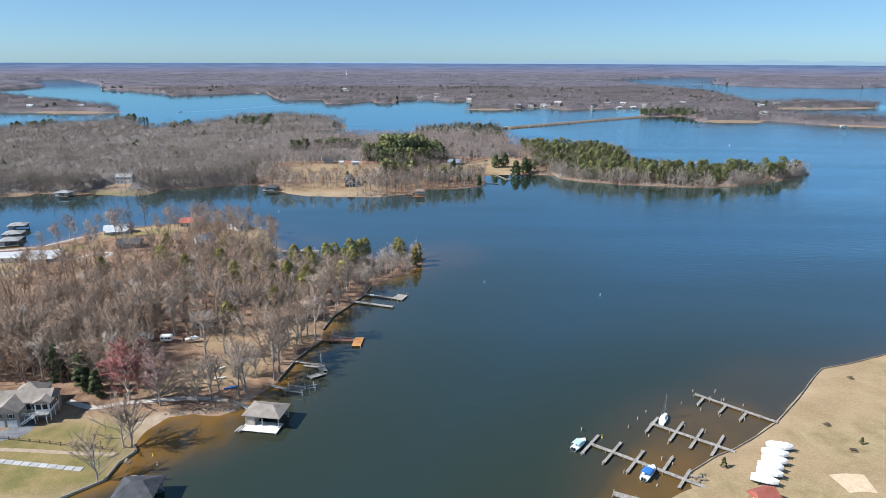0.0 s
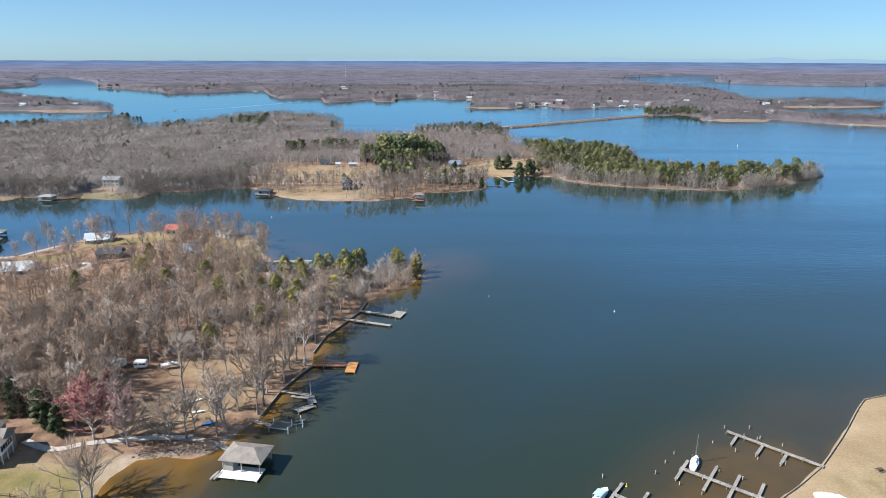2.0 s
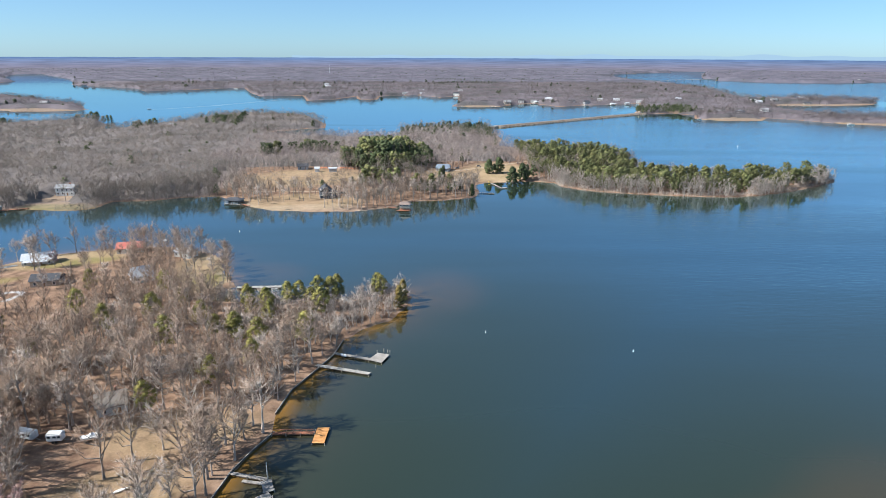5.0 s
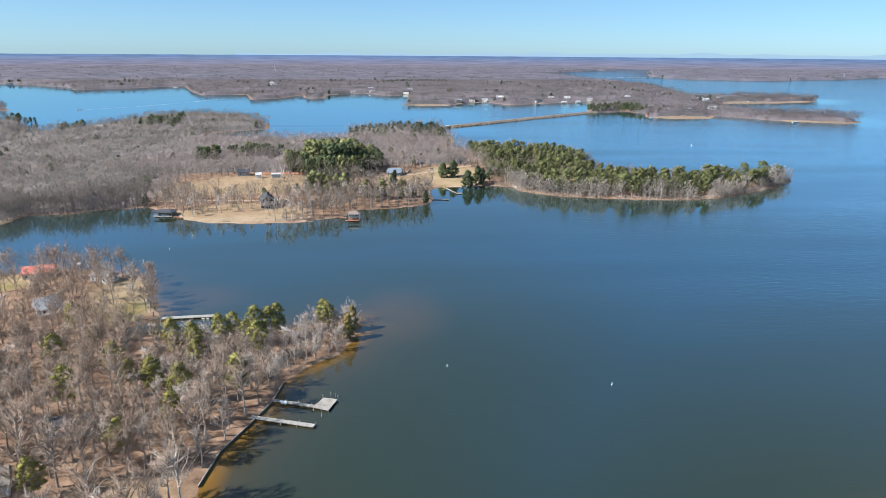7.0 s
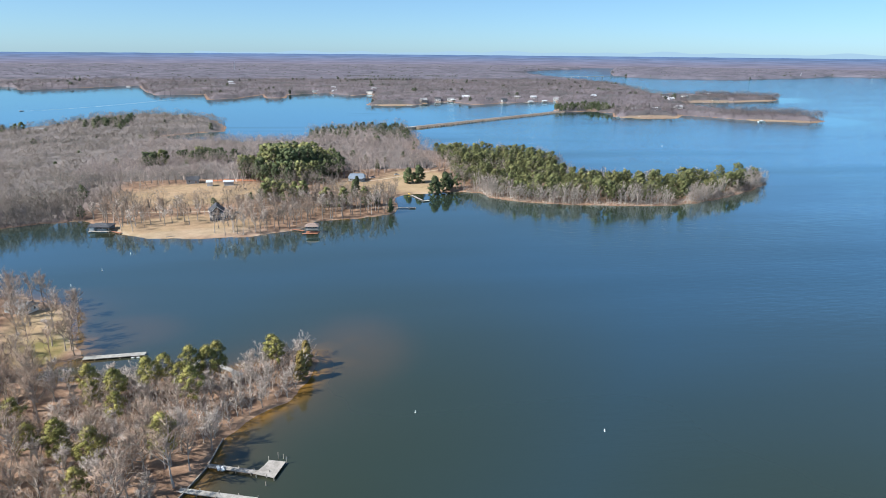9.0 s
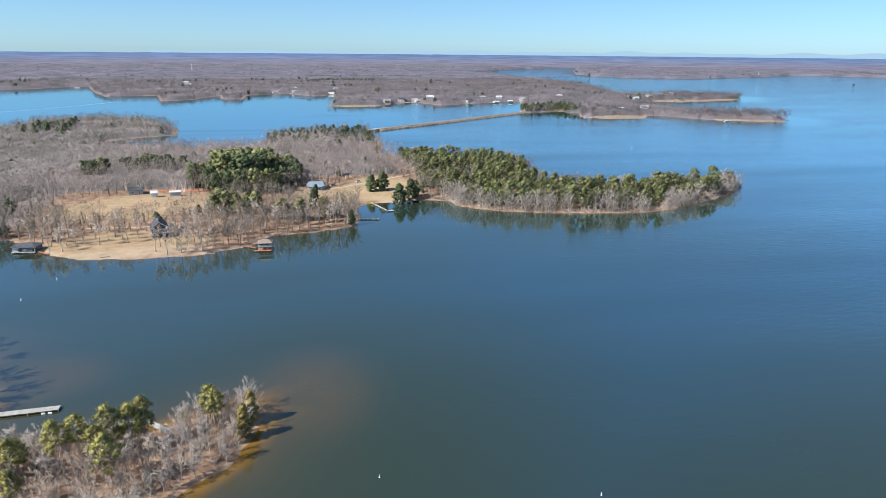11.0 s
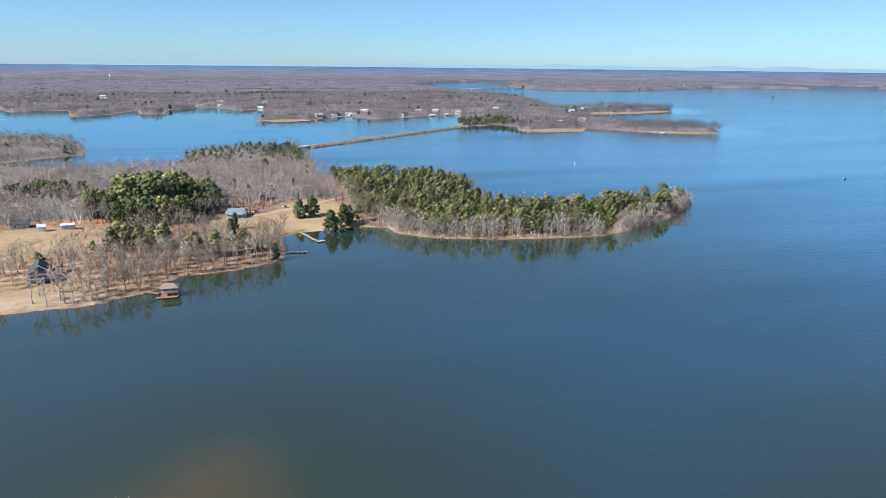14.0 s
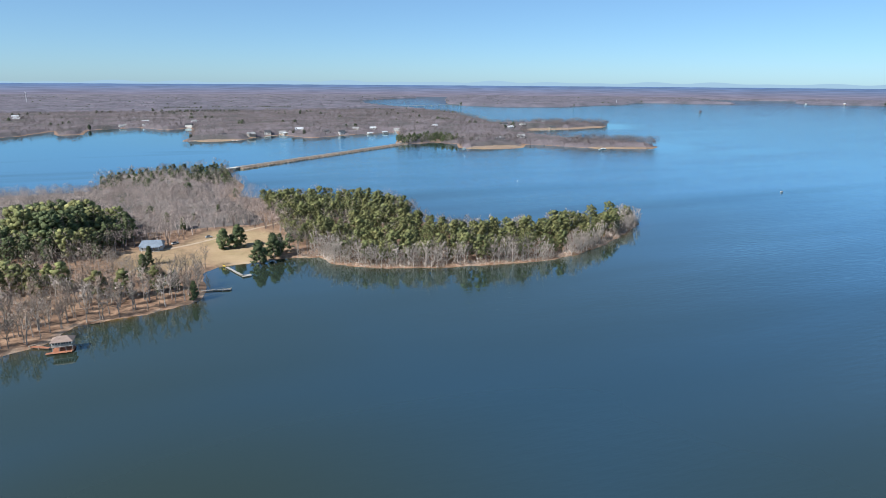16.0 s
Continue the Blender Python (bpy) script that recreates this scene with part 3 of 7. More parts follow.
def pine_tree(seed, h=18.0, clumps=20, sprays=42, crown_low=0.45, spread=0.2, size=0.75, pointed=0.0, clump=0.075, core=0.0, simple=False, taper=0.74):
    """A pine: a bare lower trunk, whorls of limbs, and uneven clumps of needle sprays."""
    rng = np.random.RandomState(seed)
    ball, ball_faces = (OCTA, OCTA_FACES) if simple else (BALL, BALL_FACES)
    wood = []
    knots = [np.array([rng.normal(0, 0.006 * h) * (k > 0), rng.normal(0, 0.006 * h) * (k > 0), h * 0.95 * k / 4]) for k in range(5)]
    radius = np.linspace(0.014 * h, 0.003 * h, 5)
    for k in range(4):
        wood.append(tube(knots[k], knots[k + 1], radius[k], radius[k + 1], 5, rng))
    starts, ways, facing, cores = [], [], [], []
    for n in range(clumps):
        f = crown_low + (1 - crown_low) * ((n + rng.uniform(0, 1)) / clumps) ** 0.9
        g = (f - crown_low) / (1 - crown_low)
        round_ = math.sin(math.pi * min(0.22 + taper * g, 1))
        out = h * spread * ((1 - pointed) * round_ + pointed * (1.05 - g)) * rng.uniform(0.45, 1.1)
        az = n * 2.4 + rng.normal(0, 0.5)
        center = np.array([math.cos(az) * out, math.sin(az) * out, f * h])
        root = np.array([0, 0, f * h - 0.35 * out])
        wood.append(tube(root, center, 0.004 * h, 0.0015 * h, 3, rng))
        dirs = rng.normal(size=(sprays, 3))
        dirs /= np.linalg.norm(dirs, axis=1)[:, None]
        r = h * clump * rng.uniform(0.75, 1.35)
        if core:
            cv = ball * (r * core * rng.uniform(0.7, 1.2, (len(ball), 1))) * np.array([1, 1, 0.75])
            out_way = ball + 0.5 * center / max(np.linalg.norm(center[:2]), 1.0) * np.array([1, 1, 0])
            cores.append((center + cv, ball_faces, out_way / np.linalg.norm(out_way, axis=1)[:, None]))
        starts.append(center + dirs * np.array([1, 1, 0.7]) * r * rng.uniform(0.75 if core else 0.35, 1.12, (sprays, 1)))
        ways.append(0.45 * dirs + rng.normal(0, 0.6, (sprays, 3)) + np.array([0, 0, 0.2]))
        facing.append(dirs + 0.5 * center / max(np.linalg.norm(center[:2]), 1.0) * np.array([1, 1, 0]) + np.array([0, 0, 0.2]) + rng.normal(0, 0.55, (sprays, 3)))
    starts, ways, facing = np.concatenate(starts), np.concatenate(ways), np.concatenate(facing)
    ways /= np.linalg.norm(ways, axis=1)[:, None]
    n = len(starts)
    return joined(wood), joined([blades(starts, ways, size * rng.uniform(0.7, 1.4, n), size * rng.uniform(0.55, 1.0, n), rng, facing)] + cores)


def tree_thing(name, model, bark, leaf, label, category, group=""):
    """An Empty at the foot of the trunk that holds a trunk and a crown."""
    root = tagged(new(name), label, category, group)
    for part_name, (v, f, n), mat in (("trunk", model[0], bark), ("crown", model[1], leaf)):
        ob = new(part_name, mesh_from(part_name, v, f, mat, True, n))
        ob.parent = root
    return root


def scatter(low, high, count, keep, seed, gap=0.0):
    """Places in a rectangle that pass keep(x, y), none nearer than gap to an earlier one."""
    rng = np.random.RandomState(seed)
    px, py = rng.uniform(low[0], high[0], count), rng.uniform(low[1], high[1], count)
    ok = keep(px, py)
    px, py = px[ok], py[ok]
    if not gap:
        return np.stack([px, py], -1)
    cells, out = {}, []
    for x, y in zip(px, py):
        i, j = int(x // gap), int(y // gap)
        if any((x - u) ** 2 + (y - v) ** 2 < gap * gap for di in (-1, 0, 1) for dj in (-1, 0, 1) for u, v in cells.get((i + di, j + dj), ())):
            continue
        cells.setdefault((i, j), []).append((x, y))
        out.append((x, y))
    return np.array(out).reshape(-1, 2)


def stand(name, models, places, mat, label, seed, low=0.75, high=1.25, part=1, sink=0.15):
    """Many trees as one mesh: whole models (their wood and crown parts) set at places."""
    rng = np.random.RandomState(seed)
    z = ground_height(places[:, 0], places[:, 1]) - sink
    verts, faces, normals, at = [], [], [], 0
    kind = rng.randint(0, len(models), len(places))
    turn, size = rng.uniform(0, 6.28, len(places)), rng.uniform(low, high, len(places))
    for k, (v, f, nv) in enumerate(models):
        mine = np.where(kind == k)[0]
        if not len(mine):
            continue
        c, s = np.cos(turn[mine])[:, None], np.sin(turn[mine])[:, None]
        w = np.stack([c * v[:, 0] - s * v[:, 1], s * v[:, 0] + c * v[:, 1], np.repeat(v[None, :, 2], len(mine), 0)], -1) * size[mine][:, None, None]
        w += np.stack([places[mine, 0], places[mine, 1], z[mine]], -1)[:, None]
        verts.append(w.reshape(-1, 3))
        normals.append(np.stack([c * nv[:, 0] - s * nv[:, 1], s * nv[:, 0] + c * nv[:, 1], np.repeat(nv[None, :, 2], len(mine), 0)], -1).reshape(-1, 3))
        faces.append((f[None] + (np.arange(len(mine)) * len(v))[:, None, None] + at).reshape(-1, 3))
        at += len(mine) * len(v)
    return tagged(new(name, mesh_from(name, np.concatenate(verts), np.concatenate(faces), mat, True, np.concatenate(normals))), label, "woods", kind="stuff")


def bush_crown(seed, h, n, width, length, spread=0.42, low=0.25, up=0.35):
    """A light crown for woods far off: upward blades filling an egg, over a thin stem."""
    rng = np.random.RandomState(seed)
    d = rng.normal(size=(n, 3))
    d /= np.linalg.norm(d, axis=1)[:, None]
    r = rng.uniform(0.3, 1.0, (n, 1)) ** 0.6
    p = d * r * np.array([spread * h * 0.75, spread * h * 0.75, h * (1 - low) / 2]) + np.array([0, 0, h * (low + (1 - low) / 2)])
    way = d * np.array([1.0, 1.0, 0.7]) + rng.normal(0, 0.35, (n, 3)) + np.array([0, 0, up])
    way /= np.linalg.norm(way, axis=1)[:, None]
    crown = blades(p, way, length * rng.uniform(0.7, 1.3, n), width * rng.uniform(0.7, 1.3, n), rng, d + rng.normal(0, 0.12, (n, 3)) + np.array([0, 0, 0.5]))
    stem = blades(np.array([[0, 0, 0.0], [0, 0, 0.0]]), np.array([[0, 0, 1.0], [0.1, 0, 1.0]]), np.array([h * 0.8, h * 0.7]), np.array([0.018 * h, 0.016 * h]), rng, np.array([[-1.0, -0.5, 0.3], [-0.5, -1.0, 0.3]]))
    return joined([crown, stem])


def twig_mound(seed, h, half, n, width, length, low=0.25, up=0.9, stems=5):
    """A leafless crown for woods farther off: upward twigs filling an uneven dome, over forking stems."""
    rng = np.random.RandomState(seed)
    lumps = rng.normal(size=(7, 3))
    lumps /= np.linalg.norm(lumps, axis=1)[:, None]
    d = rng.normal(size=(n, 3))
    d[:, 2] = np.abs(d[:, 2]) * 1.1 - 0.35
    d /= np.linalg.norm(d, axis=1)[:, None]
    swell = 0.72 + 0.38 * np.clip((d @ lumps.T).max(1) * 2 - 1, 0, 1)
    size = np.array([half, half, h * (1 - low) * 0.55])
    mid = np.array([0, 0, h * (low + 0.42 * (1 - low))])
    starts = mid + d * size * (swell * rng.uniform(0.3, 1.0, n) ** 0.5)[:, None]
    ways = 0.7 * d + rng.normal(0, 0.4, (n, 3)) + np.array([0, 0, up])
    ways /= np.linalg.norm(ways, axis=1)[:, None]
    twigs = blades(starts, ways, length * rng.uniform(0.6, 1.4, n), width * rng.uniform(0.7, 1.3, n), rng, d + rng.normal(0, 0.35, (n, 3)))
    foot, lean = np.zeros((stems, 3)), rng.normal(0, 0.13, (stems, 3)) + np.array([0, 0, 1.0])
    tall = h * rng.uniform(0.5, 0.8, stems)
    stem = blades(foot, lean, tall, np.full(stems, 0.028 * h), rng, np.array([-1.0, -0.5, 0.3]) + rng.normal(0, 0.3, (stems, 3)))
    return joined([twigs, stem])


def canopy(name, xs, ys, keep, top, rough, mat, label, seed, rim=12.0):
    """The closed mass of a wood seen from far off: one uneven sheet that comes down to the ground at its rim."""
    r = np.random.RandomState(seed)
    gx, gy = np.meshgrid(xs, ys)
    gx = gx + r.uniform(-0.4, 0.4, gx.shape) * np.gradient(xs)[None, :]
    gy = gy + r.uniform(-0.4, 0.4, gy.shape) * np.gradient(ys)[:, None]
    px, py = gx.ravel(), gy.ravel()
    ok, d = keep(px, py)
    z = ground_height(px, py) + (top + rough * r.uniform(-1, 1, px.shape)) * smooth(0, rim, d) - 0.3
    idx = np.arange(px.size).reshape(gx.shape)
    quads = np.stack([idx[:-1, :-1], idx[:-1, 1:], idx[1:, 1:], idx[1:, :-1]], -1).reshape(-1, 4)
    quads = quads[ok[quads].any(1)]
    used, back = np.unique(quads, return_inverse=True)
    return tagged(new(name, mesh_from(name, np.stack([px, py, z], -1)[used], back.reshape(-1, 4), mat, True)), label, "woods", kind="stuff")


def puff_crown(seed, h, half, sides=6, low=0.2, fuzz=10, length=2.2, width=0.5):
    """A crown for woods far off: an uneven rounded mass with twigs standing out of it."""
    rng = np.random.RandomState(seed)
    verts, faces = [], []
    levels = ((low, 0.55), (0.5, 1.0), (0.8, 0.72))
    for f, r in levels:
        for k in range(sides):
            a = (k + 0.5 * (f > 0.4)) * 2 * math.pi / sides + rng.normal(0, 0.12)
            q = r * half * rng.uniform(0.75, 1.2)
            verts.append((q * math.cos(a), q * math.sin(a), f * h * rng.uniform(0.92, 1.08)))
    verts.append((0, 0, h))
    for lev in range(2):
        for k in range(sides):
            a, b = lev * sides + k, lev * sides + (k + 1) % sides
            faces += [(a, b, b + sides), (a, b + sides, a + sides)]
    for k in range(sides):
        faces.append((2 * sides + k, 2 * sides + (k + 1) % sides, 3 * sides))
    mass = (np.array(verts), np.array(faces))
    if not fuzz:
        return joined([mass])
    d = rng.normal(size=(fuzz, 3))
    d[:, 2] = np.abs(d[:, 2])
    d /= np.linalg.norm(d, axis=1)[:, None]
    p = d * np.array([half, half, h * 0.4]) * 0.8 + np.array([0, 0, 0.55 * h])
    return joined([mass, blades(p, d + rng.normal(0, 0.3, (fuzz, 3)), length * rng.uniform(0.6, 1.3, fuzz), width * rng.uniform(0.6, 1.2, fuzz), rng, d)])


def in_view(px, py):
    """The stretch of the plan that the flight looks over."""
    return (py > 120) & (px > -260 - 0.78 * py) & (px < 300 + 1.6 * py)


def clear_of(px, py, spots, level=0.3):
    return zone(px, py, spots) < level


# ---- woods ----
def on_point(px, py):
    return inside_distance(px, py, POINT_LAND) > 1.0


NO_TREES = LAWNS + CLEARINGS + [(-38.5, 323.5, 8, 5, -41), (-125, 170, 15, 14, 0), (-97, 236, 9, 7, 0), (-150, 222, 8, 5, 0), (-110, 220, 10, 5, 0), (-96, 211, 15, 12, 0)]

# bare trees on the near point, each its own thing
bare_models = [bare_tree(11, 16), bare_tree(12, 17, limbs=15, spread=0.34), bare_tree(13, 15, limbs=11, spread=0.26), bare_tree(14, 18, limbs=14, low=0.4), bare_tree(15, 13, limbs=14, spread=0.36, low=0.22), bare_tree(16, 16.5, limbs=12, spread=0.3, low=0.45)]
bare_kinds = [tree_thing("bare_tree", model, BARK, PALE_TWIGS if k in (2, 4) else TWIGS,
                         "pale grey leafless tree with fine twigs" if k in (2, 4) else "grey-brown leafless broadleaf tree", "tree", "bare trees on the near point")
              for k, model in enumerate(bare_models)]


def point_woods(px, py):
    thin = np.where(px < -102, 1.0, 0.35 + 0.65 * smooth(205, 262, py))
    return on_point(px, py) & (py > 184) & ~((px < -150) & (py > 312) & (py < 372)) & ~((px < -215) & (py > 250)) & ~((px < -178) & (py > 330) & (np.random.RandomState(15).uniform(0, 1, px.shape) < 0.75)) & clear_of(px, py, NO_TREES, 0.35) & (np.random.RandomState(5).uniform(0, 1, px.shape) < thin)


places = scatter((-260, 180), (-8, 412), 14000, point_woods, 31, 5.0)
near = np.argsort(np.hypot(places[:, 0] + 20, (places[:, 1] - 190) * 0.8))
chosen, rest = places[near[:285]], places[near[285:]]


def plant(kinds, spots, seed, low=0.75, high=1.2, first=True):
    """The first of each kind is moved into place, the others are copies."""
    r = np.random.RandomState(seed)
    fresh = list(kinds) if first else []
    for x, y in spots:
        k = r.randint(len(kinds))
        s, turn = r.uniform(low, high), r.uniform(0, 360)
        z = float(ground_height(np.array([x]), np.array([y]))[0]) - 0.1
        m = pose(x, y, z, r.normal(0, 1.5), r.normal(0, 1.5), turn) @ Matrix.Scale(s, 4)
        if kinds[k] in fresh:
            fresh.remove(kinds[k])
            kinds[k].matrix_basis = m
        else:
            ob = copy_thing(kinds[k], m)
            ob.matrix_basis = m
    for leftover in fresh:
        for o in (*leftover.children_recursive, leftover):
            bpy.data.objects.remove(o)


far_side = (chosen[:, 1] >= 285) & (chosen[:, 0] < -88)
behind, chosen = chosen[far_side], chosen[~far_side]
for k, (low_y, high_y, small, large) in enumerate(((0, 215, 0.9, 1.22), (215, 250, 0.85, 1.2), (250, 285, 0.7, 1.05), (285, 308, 0.52, 0.8))):
    plant(bare_kinds, chosen[(chosen[:, 1] >= low_y) & (chosen[:, 1] < high_y)], 41 + k, small, large, first=k == 0)
plant([bare_kinds[2], bare_kinds[4]], chosen[chosen[:, 1] >= 308], 47, 0.48, 0.68, first=False)
plant(bare_kinds, behind, 45, 0.7, 1.0, first=False)
corner_trees = np.array([(-100, 352), (-106, 356), (-104, 368), (-112, 372), (-116, 360), (-108, 384), (-118, 390), (-126, 398), (-122, 376), (-130, 384), (-114, 348), (-222, 350), (-226, 358), (-221, 366), (-228, 372), (-216, 384), (-213, 390), (-206, 396), (-232, 350), (-219, 376)])
plant(bare_kinds, corner_trees, 46, 0.7, 1.0, first=False)
# large old trees around the clearing and by the houses behind
old_trees = np.array([(-73.7, 179.8), (-71.6, 181.2), (-103.6, 199.7), (-65.6, 181.5), (-64.5, 184.8), (-66.0, 210.0), (-60.8, 207.7), (-58.6, 205.0), (-84.2, 204.1), (-71.4, 194.5), (-103.9, 225.1), (-74.3, 216.7),
                      (-67.5, 222.5), (-62.6, 215.5), (-67.5, 243.2), (-56.8, 227.7), (-53.4, 229), (-58.5, 219.5)])
plant(bare_kinds, old_trees, 48, 0.95, 1.25, first=False)
yard_trees = np.array([(-150, 343), (-163, 350), (-198, 368), (-141, 351), (-128, 344), (-152, 376), (-136, 392), (-172, 392), (-112, 396), (-185, 352), (-205, 380), (-160, 408), (-148, 404), (-122, 366), (-100, 358), (-126, 330), (-140, 322), (-158, 328), (-175, 336), (-190, 330)])
plant(bare_kinds, yard_trees, 49, 0.7, 1.05, first=False)
clutter = scatter((-105, 186), (-52, 244), 900, lambda px, py: on_point(px, py) & (zone(px, py, CLEARINGS) > 0.3), 53, 5.5)
stand("clearing_brush", [bush_crown(55, 2.0, 70, 0.06, 0.9, 0.8, 0.0), bush_crown(56, 1.3, 60, 0.06, 0.7, 0.9, 0.0)], clutter[:46], TWIGS, "tangled brown brush in the clearing", 57, 0.5, 1.3)
tip_brush = scatter((-80, 285), (-8, 345), 3000, lambda px, py: (inside_distance(px, py, POINT_LAND) > 0.8) & (ellipse(px, py, -38.5, 327.0, 6.5, 3.2, -43) < 0.5), 47, 2.9)
stand("tip_brush", [joined([w, c]) for w, c in (bare_tree(48, 7, limbs=9, twigs=300, width=0.05, sides=3, low=0.1, spread=0.36), bare_tree(49, 5.5, limbs=8, twigs=260, width=0.05, sides=3, low=0.05, spread=0.42))], tip_brush, PALE_TWIGS, "pale bare saplings crowding the tip of the point", 50, 0.7, 1.4)
under = scatter((-215, 190), (-40, 330), 1600, lambda px, py: on_point(px, py) & clear_of(px, py, NO_TREES, 0.3), 51, 7.0)
stand("underbrush", [bush_crown(52, 2.6, 90, 0.07, 0.9, 0.7, 0.0), bush_crown(53, 1.8, 70, 0.07, 0.8, 0.8, 0.0)], under[:420], TWIGS, "low bare underbrush in the near woods", 54, 0.6, 1.3)
mid_models = [bare_tree(50 + k, 15 + k, limbs=8, twigs=200, width=0.11, sides=3) for k in range(3)]
mid_crowns = [joined([w, c]) for w, c in mid_models]
hedge = scatter((-185, 186), (-104, 236), 1600, lambda px, py: (py > 186) & ((px < -118) | (py > 192)) & (px < -111), 55, 3.6)
stand("house_thicket", [joined([w, c]) for w, c in (bare_tree(57, 14, limbs=10, twigs=420, width=0.09, sides=4, low=0.1, spread=0.3), bare_tree(58, 12, limbs=12, twigs=420, width=0.09, sides=4, low=0.08, spread=0.34))], hedge[:130], TWIGS, "dense leafless thicket behind the lake house", 56, 0.8, 1.15)
stand("point_woods", mid_crowns, rest, TWIGS, "grey-brown leafless woods behind the near point", 61, 0.65, 1.0)

# woods on the middle shore


def pine_land(px, py):
    """Where pines rather than bare trees stand on the long wooded spit."""
    return smooth(95, 125, px + 0.15 * (py - 560))


def mid_woods(px, py):
    d = inside_distance(px, py, WOODED_FRONT + WOODED_BACK)
    edge = (d > 1.0)
    return edge & clear_of(px, py, LAWNS, 0.3) & (py < 1240) & (np.random.RandomState(6).uniform(0, 1, px.shape) > 0.96 * pine_land(px, py) * smooth(5, 16, d))


front_rows = scatter((-420, 490), (220, 700), 12000, mid_woods, 71, 5.2)
shore_row = inside_distance(front_rows[:, 0], front_rows[:, 1], WOODED_FRONT + WOODED_BACK) < 32
stand("middle_woods_front", mid_crowns, front_rows[shore_row], MID_TWIGS, "grey leafless woods on the middle shore", 72, 0.6, 1.0)
back_models = [twig_mound(80 + k, 13 + 1.2 * k, 4.2 + 0.3 * k, 210, 0.16, 1.15) for k in range(4)]
thin_models = [twig_mound(84 + k, 13 + 1.2 * k, 4.6 + 0.3 * k, 90, 0.27, 1.7) for k in range(4)]
back_rows = scatter((-1100, 690), (210, 1240), 30000, lambda px, py: mid_woods(px, py) & in_view(px, py) & ((py > 700) | (px < -420)), 73, 7.2)
inner = np.concatenate([back_rows, front_rows[~shore_row]])
pale = (inner[:, 0] > -210) & (inner[:, 1] > 640) & (inner[:, 1] < 900)
deep = np.hypot(inner[:, 0], inner[:, 1] - 120) > 760
stand("middle_woods", back_models, inner[~pale & ~deep], MID_TWIGS, "grey-brown leafless woods stretching along the middle shore", 74, 0.55, 1.12)
stand("inner_woods", thin_models, inner[~pale & deep], MID_TWIGS, "grey-brown leafless woods deep on the middle shore", 81, 0.55, 1.12)
stand("pale_woods", back_models, np.concatenate([inner[pale], scatter((-160, 690), (100, 860), 1500, mid_woods, 79, 9.5)]), WARM_TWIGS, "pale pinkish-grey leafless woods behind the field", 80, 0.75, 1.12)
left_rows = scatter((-900, 490), (-420, 700), 9000, mid_woods, 75, 7.0)
stand("middle_woods_left", thin_models, left_rows, MID_TWIGS, "grey-brown leafless woods by the inlet", 76, 0.55, 1.12)

edge_rows = scatter((-520, 490), (-165, 560), 6000, lambda px, py: mid_woods(px, py) & (inside_distance(px, py, WOODED_FRONT + WOODED_BACK) < 22), 77, 4.4)
stand("inlet_edge_trees", mid_crowns, edge_rows, MID_TWIGS, "tall leafless trees crowding the inlet bank", 78, 0.75, 1.1)

bank = scatter((-700, 465), (-165, 560), 26000, lambda px, py: (np.abs(inside_distance(px, py, WOODED_FRONT + WOODED_BACK) - 2.6) < 4.2) & clear_of(px, py, LAWNS, 0.5), 62, 2.9)
stand("inlet_bank_brush", [twig_mound(63 + k, 6.0 + 1.5 * k, 2.9, 130, 0.16, 1.1, 0.0, 0.5, 4) for k in range(3)], bank, MID_TWIGS, "grey brush and saplings overhanging the inlet bank", 66, 0.6, 1.3)

# pines on the spit
pine_models = [pine_tree(90 + k, 13 + 1.2 * k, clumps=32, sprays=20, crown_low=0.22, spread=(0.27, 0.32, 0.25, 0.3)[k], size=0.55, clump=0.1, core=0.92, simple=True, taper=0.6) for k in range(4)]
far_pine_models = [pine_tree(86 + k, 14 + 1.2 * k, clumps=14, sprays=16, crown_low=0.2, spread=0.27, size=0.8, clump=0.13, core=0.95, simple=True) for k in range(3)]
spit_pines = scatter((95, 540), (357, 790), 3000, lambda px, py: (inside_distance(px, py, WOODED_FRONT + WOODED_BACK) > 6) & (np.random.RandomState(8).uniform(0, 1, px.shape) < pine_land(px, py)), 91, 5.4)
stand("spit_pines", [joined([w, c]) for w, c in pine_models], spit_pines, NEEDLES, "green pines covering the long spit", 92, 0.45, 1.0)
stand("spit_shore_trees", [joined([w, c]) for w, c in (bare_tree(95 + 7 * k, 10 + 1.5 * k, limbs=10, twigs=460, width=0.12, sides=3, low=0.06, spread=0.3, fine=0.7) for k in range(3))],
      scatter((100, 540), (350, 620), 12000, lambda px, py: (np.abs(inside_distance(px, py, WOODED_FRONT + WOODED_BACK) - 4.8) < 4.2) & (wave(px, py, 38, 9) > -0.3), 93, 3.0), PALE_TWIGS, "pale bare shoreline trees along the spit", 94)
brush_spots = scatter((95, 538), (362, 625), 16000, lambda px, py: (np.abs(inside_distance(px, py, WOODED_FRONT + WOODED_BACK) - 2.9) < 2.6), 96, 2.0)
stand("spit_shore_brush", [bush_crown(97, 3.0, 60, 0.14, 1.2, 0.7, 0.0), bush_crown(98, 2.2, 50, 0.14, 1.0, 0.8, 0.0)], brush_spots, PALE_TWIGS, "low bare brush along the spit's bank", 99, 0.6, 1.3)

# far woods
far_models = [twig_mound(100 + k, 11 + k, 4.6 + 0.4 * k, 42, 0.45, 1.7, 0.08, 0.8, 3) for k in range(5)]


def far_land(px, py):
    d = np.full(px.shape, -1e9)
    for poly in LANDS[3:]:
        d = np.maximum(d, inside_distance(px, py, poly))
    return (d > 3) & clear_of(px, py, LAWNS, 0.3) & in_view(px, py)


